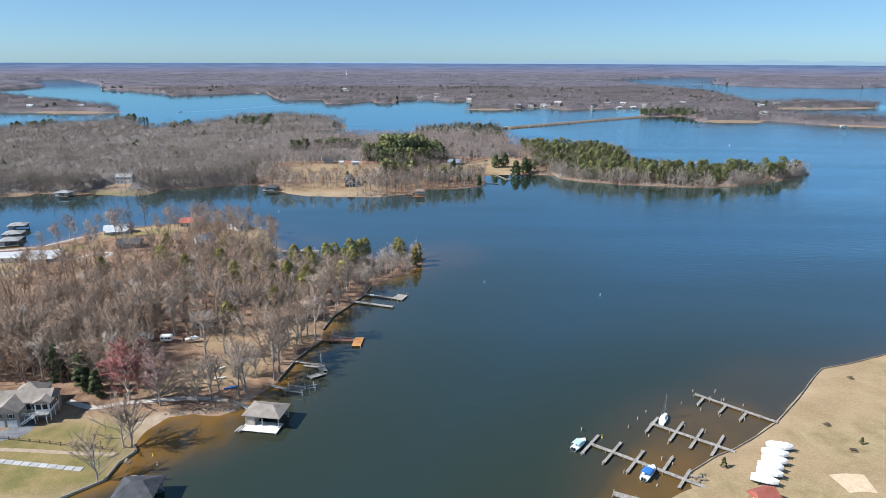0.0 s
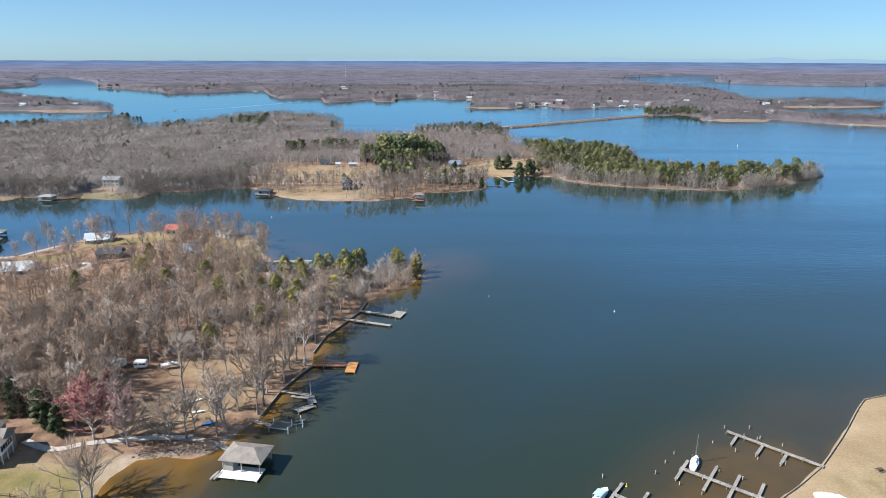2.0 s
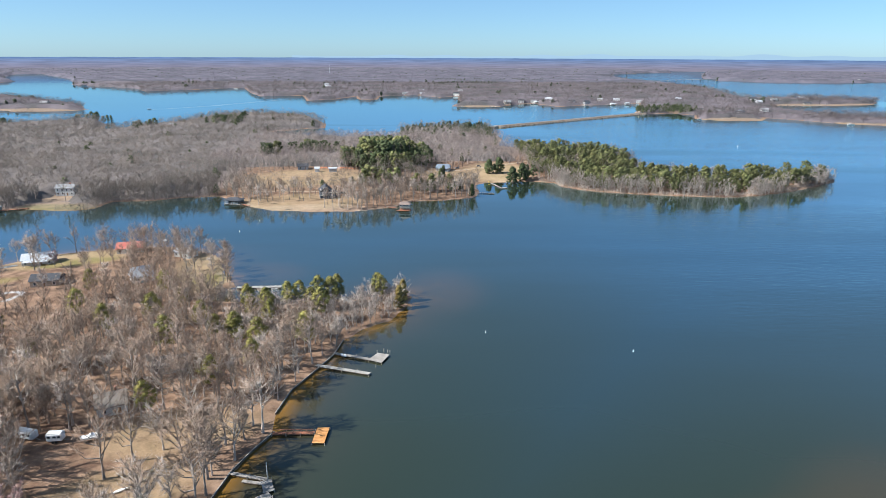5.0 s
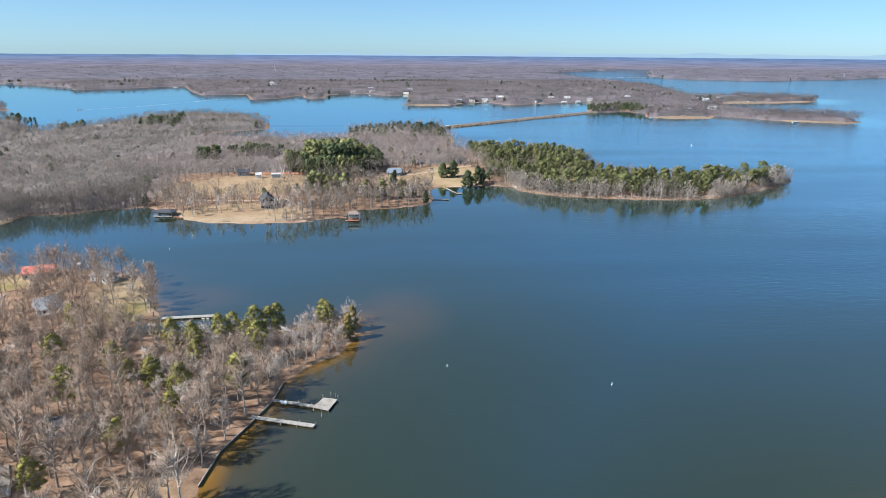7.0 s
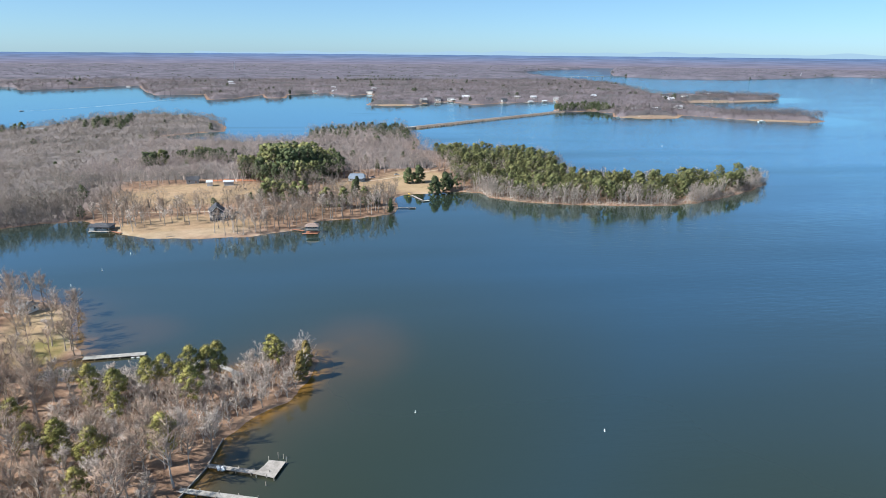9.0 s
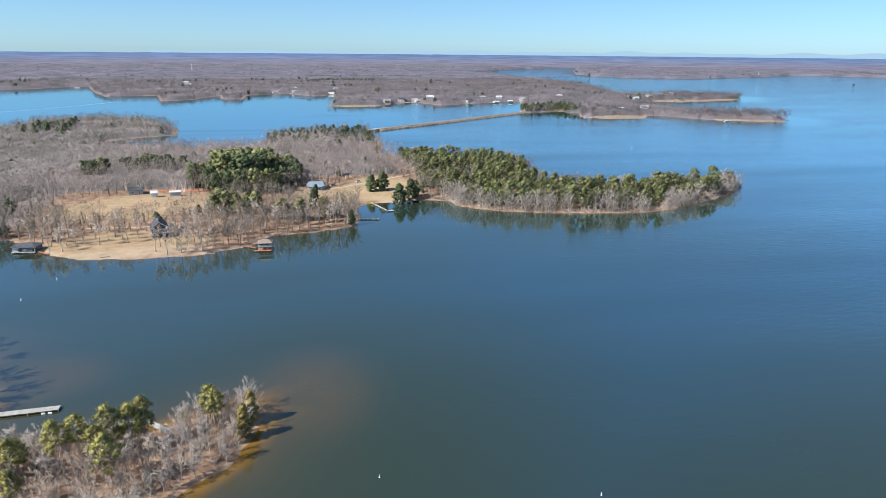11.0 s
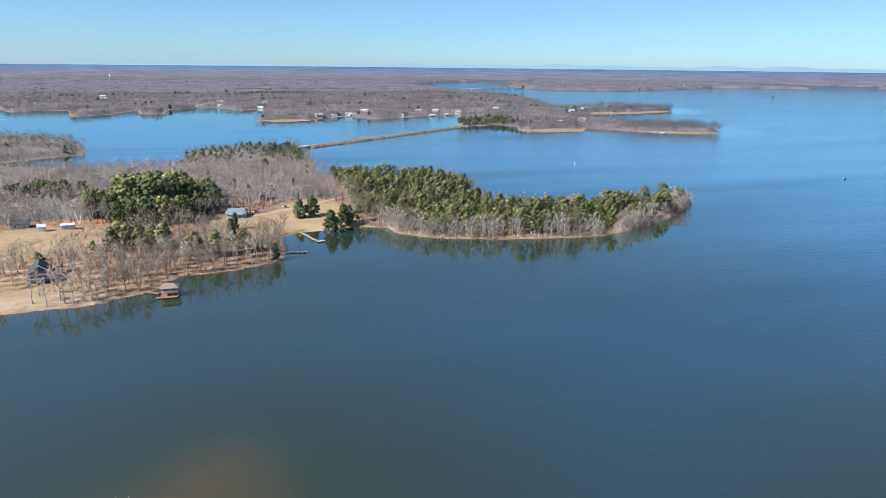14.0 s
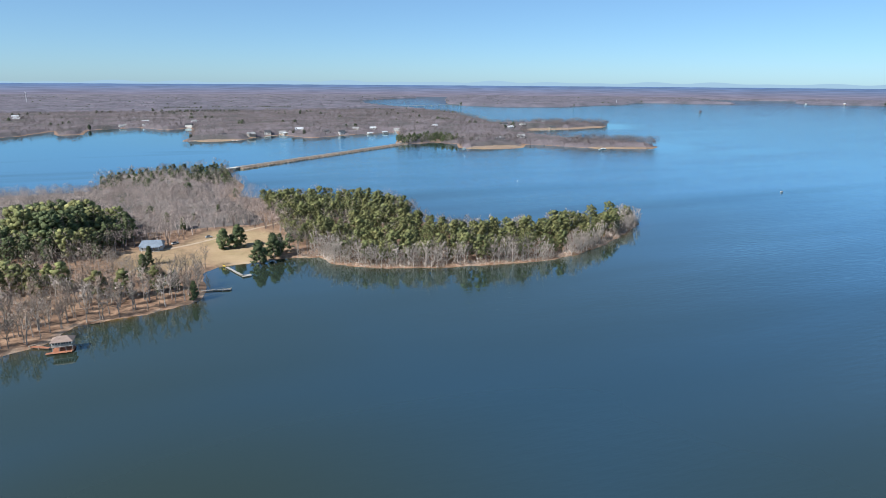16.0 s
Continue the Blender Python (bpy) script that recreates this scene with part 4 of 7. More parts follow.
near_far = scatter((-1900, 1050), (1200, 2400), 60000, lambda px, py: far_land(px, py) & (np.hypot(px, py) < 2500), 101, 9.8)
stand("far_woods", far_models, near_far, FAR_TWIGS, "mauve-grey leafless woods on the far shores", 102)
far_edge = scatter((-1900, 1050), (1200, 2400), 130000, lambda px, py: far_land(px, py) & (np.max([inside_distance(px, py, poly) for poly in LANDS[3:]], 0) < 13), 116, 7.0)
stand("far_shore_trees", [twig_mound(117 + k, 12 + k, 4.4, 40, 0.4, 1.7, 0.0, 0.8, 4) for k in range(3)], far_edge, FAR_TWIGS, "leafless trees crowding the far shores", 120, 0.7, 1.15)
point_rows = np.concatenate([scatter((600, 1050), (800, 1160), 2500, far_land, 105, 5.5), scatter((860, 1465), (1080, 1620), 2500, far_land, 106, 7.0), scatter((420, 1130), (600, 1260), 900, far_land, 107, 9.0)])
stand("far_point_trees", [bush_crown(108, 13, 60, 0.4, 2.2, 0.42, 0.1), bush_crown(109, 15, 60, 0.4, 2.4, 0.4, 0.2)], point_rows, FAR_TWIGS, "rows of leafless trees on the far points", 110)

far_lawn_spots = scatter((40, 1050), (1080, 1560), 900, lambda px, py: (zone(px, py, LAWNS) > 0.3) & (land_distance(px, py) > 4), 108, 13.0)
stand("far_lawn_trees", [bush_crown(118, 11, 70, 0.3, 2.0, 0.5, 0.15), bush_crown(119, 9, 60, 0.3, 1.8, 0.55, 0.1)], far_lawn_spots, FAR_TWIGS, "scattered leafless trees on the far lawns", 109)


def far_mass(px, py):
    d = np.full(px.shape, -1e9)
    for poly in LANDS[3:]:
        d = np.maximum(d, inside_distance(px, py, poly))
    d = np.minimum(d - 8, 60 * (0.5 - zone(px, py, LAWNS)))
    return (d > 0) & in_view(px, py), d


def distant_mass(px, py):
    ok, d = far_mass(px, py)
    return ok & (np.hypot(px - 15, py - 115) < 4810), np.minimum(d, py - 2412)


def middle_mass(px, py):
    d = inside_distance(px, py, WOODED_FRONT + WOODED_BACK) - 5
    d = np.minimum(d, 60 * (0.3 - zone(px, py, LAWNS)))
    d = np.minimum(d, 40 * (0.3 - pine_land(px, py)))
    d = np.minimum(d, np.where(px > -75, py - 690, np.where(px > -190, py - 654, 1e9)))
    return (d > 0) & in_view(px, py), d


# sheets added below the tree tops to close the gaps between crowns
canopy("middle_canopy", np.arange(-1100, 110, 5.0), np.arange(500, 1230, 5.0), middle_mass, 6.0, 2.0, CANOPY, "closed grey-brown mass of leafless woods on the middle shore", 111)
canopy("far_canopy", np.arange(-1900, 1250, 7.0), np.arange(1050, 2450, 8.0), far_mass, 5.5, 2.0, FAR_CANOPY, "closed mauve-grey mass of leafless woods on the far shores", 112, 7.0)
canopy("distant_canopy", np.arange(-4200, 4900, 13.0), np.arange(2400, 4900, 18.0), distant_mass, 8.5, 2.6, DISTANT_CANOPY, "leafless woods tinted with haze, reaching to the horizon", 113, 10.0)
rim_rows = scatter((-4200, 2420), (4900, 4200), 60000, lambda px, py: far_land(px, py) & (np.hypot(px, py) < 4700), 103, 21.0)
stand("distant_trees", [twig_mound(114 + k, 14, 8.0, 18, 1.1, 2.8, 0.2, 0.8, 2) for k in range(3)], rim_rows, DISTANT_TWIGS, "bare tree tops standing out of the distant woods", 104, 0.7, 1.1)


# ---- things: helpers ----
def paint_mat(name, color, rough=0.6, vary=0.12, scale=0.8, metal=0.0, per_object=0.0):
    low, high = tuple(c * (1 - vary) for c in color), tuple(min(c * (1 + vary), 0.92) for c in color)
    return material(name, [low, high], scale, rough, fine=6.0, metal=metal, per_object=per_object)


GREY_WOOD = material("weathered_grey_wood", [(0.225, 0.205, 0.18), (0.37, 0.34, 0.305)], 0.7, 0.9, fine=9.0, island=0.18)
PALE_WOOD = material("pale_dock_boards", [(0.26, 0.245, 0.22), (0.39, 0.37, 0.335)], 0.6, 0.85, fine=8.0, island=0.1)
ORANGE_WOOD = material("fresh_orange_boards", [(0.48, 0.22, 0.07), (0.60, 0.30, 0.11)], 0.6, 0.8, fine=8.0, island=0.12)
RED_WOOD = material("reddish_stained_boards", [(0.27, 0.11, 0.06), (0.38, 0.17, 0.10)], 0.6, 0.8, fine=8.0, island=0.15)
DARK_WOOD = material("dark_bulkhead_timber", [(0.07, 0.05, 0.035), (0.16, 0.12, 0.09)], 0.5, 0.95, fine=5.0, island=0.25)
TAN_TIMBER = material("tan_bulkhead_timber", [(0.36, 0.27, 0.18), (0.54, 0.43, 0.31)], 0.5, 0.9, fine=5.0, island=0.2)
PILE = material("piling_wood", [(0.24, 0.20, 0.16), (0.42, 0.37, 0.31)], 1.2, 0.9, per_object=0.25)
WHITE = paint_mat("white_paint", (0.70, 0.70, 0.68), 0.45, 0.05)
WHITE_HULL = paint_mat("white_gelcoat", (0.68, 0.69, 0.69), 0.25, 0.04)
WRAP = material("white_shrink_wrap", [(0.60, 0.61, 0.62), (0.72, 0.73, 0.74)], 1.5, 0.35, bump=0.06, fine=3.0)
BLUE = paint_mat("blue_canvas", (0.04, 0.16, 0.42), 0.7)
TEAL = paint_mat("faded_teal_canvas", (0.42, 0.60, 0.62), 0.7)
GLASS = paint_mat("dark_window_glass", (0.03, 0.04, 0.05), 0.08, 0.2)
METAL = paint_mat("dull_galvanised_steel", (0.45, 0.47, 0.48), 0.4, 0.1, metal=0.8)
TAN_SIDING = material("taupe_siding", [(0.30, 0.26, 0.22), (0.36, 0.32, 0.27)], 0.4, 0.8, fine=4.0, stretch=(0.3, 0.3, 6))
WHITE_SIDING = material("white_siding", [(0.54, 0.54, 0.52), (0.66, 0.66, 0.64)], 0.4, 0.7, fine=4.0, stretch=(0.3, 0.3, 6))
GREY_SIDING = material("grey_siding", [(0.30, 0.31, 0.32), (0.40, 0.41, 0.42)], 0.4, 0.8, fine=4.0, stretch=(0.3, 0.3, 6))
BLUE_SIDING = material("slate_blue_siding", [(0.045, 0.06, 0.085), (0.075, 0.095, 0.13)], 0.4, 0.8, fine=4.0, stretch=(0.3, 0.3, 6))
LOG_SIDING = material("brown_log_siding", [(0.19, 0.11, 0.06), (0.28, 0.17, 0.10)], 0.4, 0.85, fine=4.0, stretch=(0.3, 0.3, 6))
BRICK = material("red_brick_wall", [(0.28, 0.12, 0.08), (0.38, 0.18, 0.13)], 1.0, 0.9, fine=7.0)
TAUPE_ROOF = material("taupe_shingles", [(0.20, 0.172, 0.147), (0.29, 0.255, 0.22)], 0.5, 0.9, fine=5.0)
GREY_ROOF = material("grey_shingles", [(0.22, 0.22, 0.22), (0.33, 0.33, 0.33)], 0.5, 0.9, fine=5.0)
DARK_ROOF = material("dark_shingles", [(0.042, 0.044, 0.05), (0.08, 0.083, 0.092)], 0.5, 0.85, fine=5.0)
BLUE_ROOF = material("blue_grey_metal_roof", [(0.14, 0.17, 0.205), (0.22, 0.26, 0.305)], 0.5, 0.45, fine=4.0)
WHITE_ROOF = material("pale_metal_roof", [(0.42, 0.44, 0.46), (0.54, 0.56, 0.58)], 0.5, 0.4, fine=4.0)
RED_ROOF = material("faded_red_metal_roof", [(0.44, 0.13, 0.10), (0.58, 0.25, 0.20)], 0.25, 0.5, fine=4.0)
BROWN_ROOF = material("brown_shingles", [(0.20, 0.12, 0.085), (0.30, 0.19, 0.14)], 0.5, 0.9, fine=5.0)
RED_SHED_ROOF = material("dark_red_shingles", [(0.26, 0.075, 0.055), (0.36, 0.12, 0.09)], 0.5, 0.9, fine=5.0)
ASPHALT = material("worn_asphalt", [(0.13, 0.135, 0.145), (0.21, 0.215, 0.225)], 0.5, 0.9, fine=6.0)
CONCRETE = material("pale_concrete", [(0.33, 0.325, 0.31), (0.46, 0.455, 0.435)], 0.5, 0.9, fine=6.0, per_object=0.12)
GRAVEL = material("grey_tan_gravel", [(0.38, 0.335, 0.29), (0.52, 0.47, 0.41)], 0.8, 0.95, fine=5.0)
DIRT = material("tan_dirt_track", [(0.30, 0.23, 0.16), (0.42, 0.33, 0.24)], 0.6, 0.95, fine=4.0)
STONE = material("riprap_stone", [(0.11, 0.095, 0.08), (0.25, 0.22, 0.19)], 0.9, 0.95, island=0.4)
YELLOW = paint_mat("yellow_plastic", (0.75, 0.52, 0.04), 0.35)
BLUE_PLASTIC = paint_mat("blue_plastic", (0.03, 0.17, 0.55), 0.35)
RED_CLAY = material("bare_red_clay", [(0.38, 0.13, 0.06), (0.48, 0.20, 0.10)], 0.4, 0.95, fine=3.0)
DARK_RUBBER = paint_mat("black_rubber", (0.03, 0.03, 0.03), 0.8)


def box(bm, x, y, z, sx, sy, sz, turn=0.0):
    """A box that stands on z, centred on x, y."""
    c, s = math.cos(radians(turn)), math.sin(radians(turn))
    v = []
    for dz in (0, sz):
        for dx, dy in ((-1, -1), (1, -1), (1, 1), (-1, 1)):
            u, w = dx * sx / 2, dy * sy / 2
            v.append(bm.verts.new((x + c * u - s * w, y + s * u + c * w, z + dz)))
    for f in ((3, 2, 1, 0), (4, 5, 6, 7), (0, 1, 5, 4), (1, 2, 6, 5), (2, 3, 7, 6), (3, 0, 4, 7)):
        bm.faces.new([v[k] for k in f])
    return v


def rod(bm, a, b, ra, rb=None, sides=8):
    """A tapered round bar with closed ends."""
    v, f = tube(a, b, ra, ra if rb is None else rb, sides, None)
    vs = [bm.verts.new(p) for p in v]
    for t in f:
        bm.faces.new([vs[k] for k in t])
    bm.faces.new(vs[:sides][::-1])
    bm.faces.new(vs[sides:])


def solid(bm, outline, z0, z1):
    """An upright prism over an outline that runs counterclockwise."""
    low = [bm.verts.new((x, y, z0)) for x, y in outline]
    top = [bm.verts.new((x, y, z1)) for x, y in outline]
    bm.faces.new(low[::-1])
    bm.faces.new(top)
    n = len(outline)
    for k in range(n):
        bm.faces.new((low[k], low[(k + 1) % n], top[(k + 1) % n], top[k]))


def part(name, bm, mat, parent=None, label="", soft=False):
    me = bpy.data.meshes.new(name)
    bmesh.ops.recalc_face_normals(bm, faces=bm.faces)
    bm.to_mesh(me)
    bm.free()
    me.materials.append(mat)
    if soft:
        me.polygons.foreach_set("use_smooth", np.full(len(me.polygons), True))
    ob = new(name, me)
    if parent is not None:
        ob.parent = parent
    if label:
        ob["label"] = label
    return ob


def thing(name, x, y, z, turn, label, category, group=""):
    root = tagged(new(name), label, category, group)
    root.matrix_basis = pose(x, y, z, 0, 0, turn)
    return root


def gz(x, y):
    return float(ground_height(np.array([float(x)]), np.array([float(y)]))[0])


def roof_mesh(w, d, z, rise, over, hip):
    """A closed roof over a w by d plan with its ridge along x; hip is how far the ridge ends draw in."""
    bm = bmesh.new()
    a, b = w / 2 + over, d / 2 + over
    r = a - hip
    ring = [(-a, -b), (a, -b), (a, b), (-a, b)]
    low = [bm.verts.new((x, y, z - 0.12)) for x, y in ring]
    top = [bm.verts.new((x, y, z + 0.1)) for x, y in ring]
    ridge = [bm.verts.new((-r, 0, z + rise)), bm.verts.new((r, 0, z + rise))]
    bm.faces.new(low[::-1])
    for k in range(4):
        bm.faces.new((low[k], low[(k + 1) % 4], top[(k + 1) % 4], top[k]))
    if abs(2 * r) < 0.05:
        bmesh.ops.pointmerge(bm, verts=ridge, merge_co=(0, 0, z + rise))
        peak = [v for v in bm.verts if abs(v.co.z - z - rise) < 1e-4][0]
        for k in range(4):
            bm.faces.new((top[k], top[(k + 1) % 4], peak))
    else:
        bm.faces.new((top[0], top[1], ridge[1], ridge[0]))
        bm.faces.new((top[2], top[3], ridge[0], ridge[1]))
        bm.faces.new((top[1], top[2], ridge[1]))
        bm.faces.new((top[3], top[0], ridge[0]))
    return bm


def opening(root, name, x, y, z, w, h, face, mat=None, trim=None):
    """A window or door with a frame that stands a little proud of the wall; face is the wall's outward turn in degrees."""
    c, s = math.cos(radians(face)), math.sin(radians(face))
    bm = bmesh.new()
    for du, dz, fw, fh in ((0, h / 2, w + 0.24, 0.12), (0, -h / 2 - 0.12, w + 0.24, 0.12), (-w / 2 - 0.06, -h / 2, 0.12, h), (w / 2 + 0.06, -h / 2, 0.12, h)):
        box(bm, x + c * 0.05 - s * du, y + s * 0.05 + c * du, z + dz, 0.1, fw, fh, face)
    f = part(name, bm, trim or WHITE, root)
    bm = bmesh.new()
    box(bm, x + c * 0.02, y + s * 0.02, z - h / 2, 0.06, w, h, face)
    part("pane" if name == "window" else "door_panel", bm, mat or GLASS, f)


def wall_openings(root, w, d, base, storey, storeys, door_side=0):
    """Windows along all four walls, and one door."""
    for level in range(storeys):
        zc = base + level * storey + 1.5
        for side, (length, depth) in enumerate(((w, d), (d, w), (w, d), (d, w))):
            face = (-90, 0, 90, 180)[side]
            c, s = math.cos(radians(face)), math.sin(radians(face))
            count = max(1, int(length // 3.2))
            for k in range(count):
                u = (k + 0.5) / count * length - length / 2
                if level == 0 and side == door_side and k == count // 2:
                    opening(root, "door", c * depth / 2 - s * u, s * depth / 2 + c * u, base + 1.05, 0.95, 2.05, face, LOG_SIDING)
                else:
                    opening(root, "window", c * depth / 2 - s * u, s * depth / 2 + c * u, zc, 1.0, 1.25, face)


def house(name, label, x, y, turn, w, d, wall_mat, roof_mat, storeys=1, rise=2.2, hip=0.0, z=None, category="house", chimney=False, porch=False, windows=True, group="", storey=2.8):
    """A house: walls with gables, roof, windows and a door, perhaps a chimney and a porch on the -y side."""
    base = min(gz(x + dx, y + dy) for dx in (-w / 2, w / 2) for dy in (-d / 2, d / 2)) if z is None else z
    root = thing(name, x, y, base - 0.3, turn, label, category, group)
    top = storeys * storey + 0.6
    bm = bmesh.new()
    box(bm, 0, 0, 0, w, d, top)
    if hip == 0:
        for sx in (-1, 1):
            v = [bm.verts.new((sx * (w / 2 - o), yy, zz)) for o in (0, 0.2) for yy, zz in ((-d / 2, top), (d / 2, top), (0, top + rise * 0.93))]
            bm.faces.new(v[:3])
            bm.faces.new(v[3:])
            for k in range(3):
                n = (k + 1) % 3
                bm.faces.new((v[k], v[n], v[n + 3], v[k + 3]))
    part("wall", bm, wall_mat, root)
    roof = part("roof", roof_mesh(w, d, top, rise, 0.5, hip), roof_mat, root)
    if chimney:
        bm = bmesh.new()
        box(bm, w * 0.2, d * 0.1, top, 0.9, 0.7, rise + 1.0)
        part("chimney", bm, BRICK, roof)
    if windows:
        wall_openings(root, w, d, 0.6, storey, storeys)
    if porch:
        bm = bmesh.new()
        box(bm, 0, -d / 2 - 1.4, 0.2, w * 0.8, 2.8, 0.35)
        part("porch_deck", bm, GREY_WOOD, root)
        for k in range(4):
            bm = bmesh.new()
            box(bm, (k / 3 - 0.5) * w * 0.76, -d / 2 - 2.6, 0.55, 0.16, 0.16, 2.35)
            part("porch_post", bm, WHITE, root)
        bm = bmesh.new()
        v = box(bm, 0, -d / 2 - 1.35, 2.9, w * 0.84, 3.1, 0.16)
        for q in v:
            q.co.z += 0.18 * (q.co.y + d / 2 + 3)
        part("porch_roof", bm, roof_mat, root)
    return root


def boards(bm, a, b, width, z, board=0.32, gap=0.03, thick=0.07):
    """Cross boards along a run from a to b."""
    a, b = Vector((*a, 0)), Vector((*b, 0))
    run = (b - a).length
    turn = math.degrees(math.atan2(b.y - a.y, b.x - a.x))
    n = max(1, int(run / board))
    for k in range(n):
        p = a + (b - a) * ((k + 0.5) / n)
        box(bm, p.x, p.y, z, run / n - gap, width, thick, turn)


def deck_run(root, a, b, width, mat, z=0.55, name="deck", posts=4.0, post_mat=None, post_top=0.5, board=0.32):
    """A dock run: cross boards, two stringers and posts along both sides."""
    bm = bmesh.new()
    boards(bm, a, b, width, z, board)
    tagged(part(name, bm, mat, root), kind="stuff")
    va, vb = Vector((*a, 0)), Vector((*b, 0))
    w = (vb - va).normalized()
    side = Vector((-w.y, w.x, 0))
    turn = math.degrees(math.atan2(w.y, w.x))
    mid = (va + vb) / 2
    for sgn in (-1, 1):
        bm = bmesh.new()
        q = mid + side * sgn * (width / 2 - 0.1)
        box(bm, q.x, q.y, z - 0.26, (vb - va).length - 0.06, 0.1, 0.24, turn)
        part("stringer", bm, DARK_WOOD, root)
    if posts:
        count = max(1, int((vb - va).length / posts))
        for k in range(count + 1):
            for sgn in (-1, 1):
                q = va + (vb - va) * (k / count) + side * sgn * (width / 2 + 0.1)
                bm = bmesh.new()
                rod(bm, (q.x, q.y, -1.5), (q.x, q.y, z + post_top), 0.11, 0.1, 7)
                part("post", bm, post_mat or PILE, root)


def hull(bm, length, beam, height, bow=0.35, flare=0.8, transom=0.9):
    """A boat's shell along +x, bow in front: rings from transom to stem."""
    rings = []
    for k in range(9):
        u = k / 8
        half = beam / 2 * (transom + (1 - transom) * min(u * 3, 1)) if u < 1 - bow else beam / 2 * math.cos((u - 1 + bow) / bow * math.pi / 2 * 0.97) ** 0.7
        sheer = height * (1 + 0.22 * max(0, u - 0.4))
        x = (u - 0.5) * length
        rings.append([bm.verts.new(p) for p in ((x, -half, sheer), (x - 0.04 * length * u, -half * flare, height * 0.25), (x - 0.06 * length * u, 0, -0.25 * height * (1 - u * u)), (x - 0.04 * length * u, half * flare, height * 0.25), (x, half, sheer))])
    for a, b in zip(rings, rings[1:]):
        for k in range(4):
            bm.faces.new((a[k], b[k], b[k + 1], a[k + 1]))
        bm.faces.new((a[0], a[4], b[4], b[0]))
    bm.faces.new(rings[0])
    bm.faces.new(rings[-1][::-1])


def strip(points, width, z_off, name, mat, label, category):
    """A path that follows the ground along a smooth line; a thin raised slab."""
    pts = [Vector((*p, 0)) for p in points]
    line = []
    for k in range(len(pts) - 1):
        p0, p1, p2, p3 = pts[max(k - 1, 0)], pts[k], pts[k + 1], pts[min(k + 2, len(pts) - 1)]
        for s in np.linspace(0, 1, 9)[:-1]:
            line.append(0.5 * (2 * p1 + (p2 - p0) * s + (2 * p0 - 5 * p1 + 4 * p2 - p3) * s * s + (3 * p1 - p0 - 3 * p2 + p3) * s ** 3))
    line.append(pts[-1])
    bm = bmesh.new()
    prev = None
    for k, p in enumerate(line):
        w = (line[min(k + 1, len(line) - 1)] - line[max(k - 1, 0)]).normalized()
        side = Vector((-w.y, w.x, 0)) * width / 2
        row = []
        for q in (p - side, p + side):
            z = gz(q.x, q.y)
            row += [bm.verts.new((q.x, q.y, z + z_off)), bm.verts.new((q.x, q.y, z - 0.4))]
        if prev:
            bm.faces.new((prev[0], row[0], row[2], prev[2]))
            bm.faces.new((prev[1], row[1], row[0], prev[0]))
            bm.faces.new((prev[2], row[2], row[3], prev[3]))
        prev = row
    return tagged(part(name, bm, mat), label, category, kind="structure")


def bulkhead(points, name, mat, label, height=0.9, board=1.6, cap=0.3):
    """A timber shore wall: a run of upright panels with a cap."""
    root = tagged(new(name), label, "sea wall", kind="structure")
    for a, b in zip(points, points[1:]):
        va, vb = Vector((*a, 0)), Vector((*b, 0))
        n = max(1, round((vb - va).length / board))
        turn = math.degrees(math.atan2(vb.y - va.y, vb.x - va.x))
        for k in range(n):
            p = va + (vb - va) * ((k + 0.5) / n)
            bm = bmesh.new()
            box(bm, p.x, p.y, -1.2, (vb - va).length / n - 0.04, 0.2, 1.2 + height - 0.12)
            for v in bm.verts:
                d = Vector((v.co.x - p.x, v.co.y - p.y))
                c, s = math.cos(radians(turn)), math.sin(radians(turn))
                v.co.x, v.co.y = p.x + c * d.x - s * d.y, p.y + s * d.x + c * d.y
            part("panel", bm, mat, root)
        bm = bmesh.new()
        p = (va + vb) / 2
        box(bm, p.x, p.y, height - 0.12, (vb - va).length + 0.1, cap, 0.12, turn)
        part("cap", bm, GREY_WOOD, root, "weathered grey cap board")
    return root


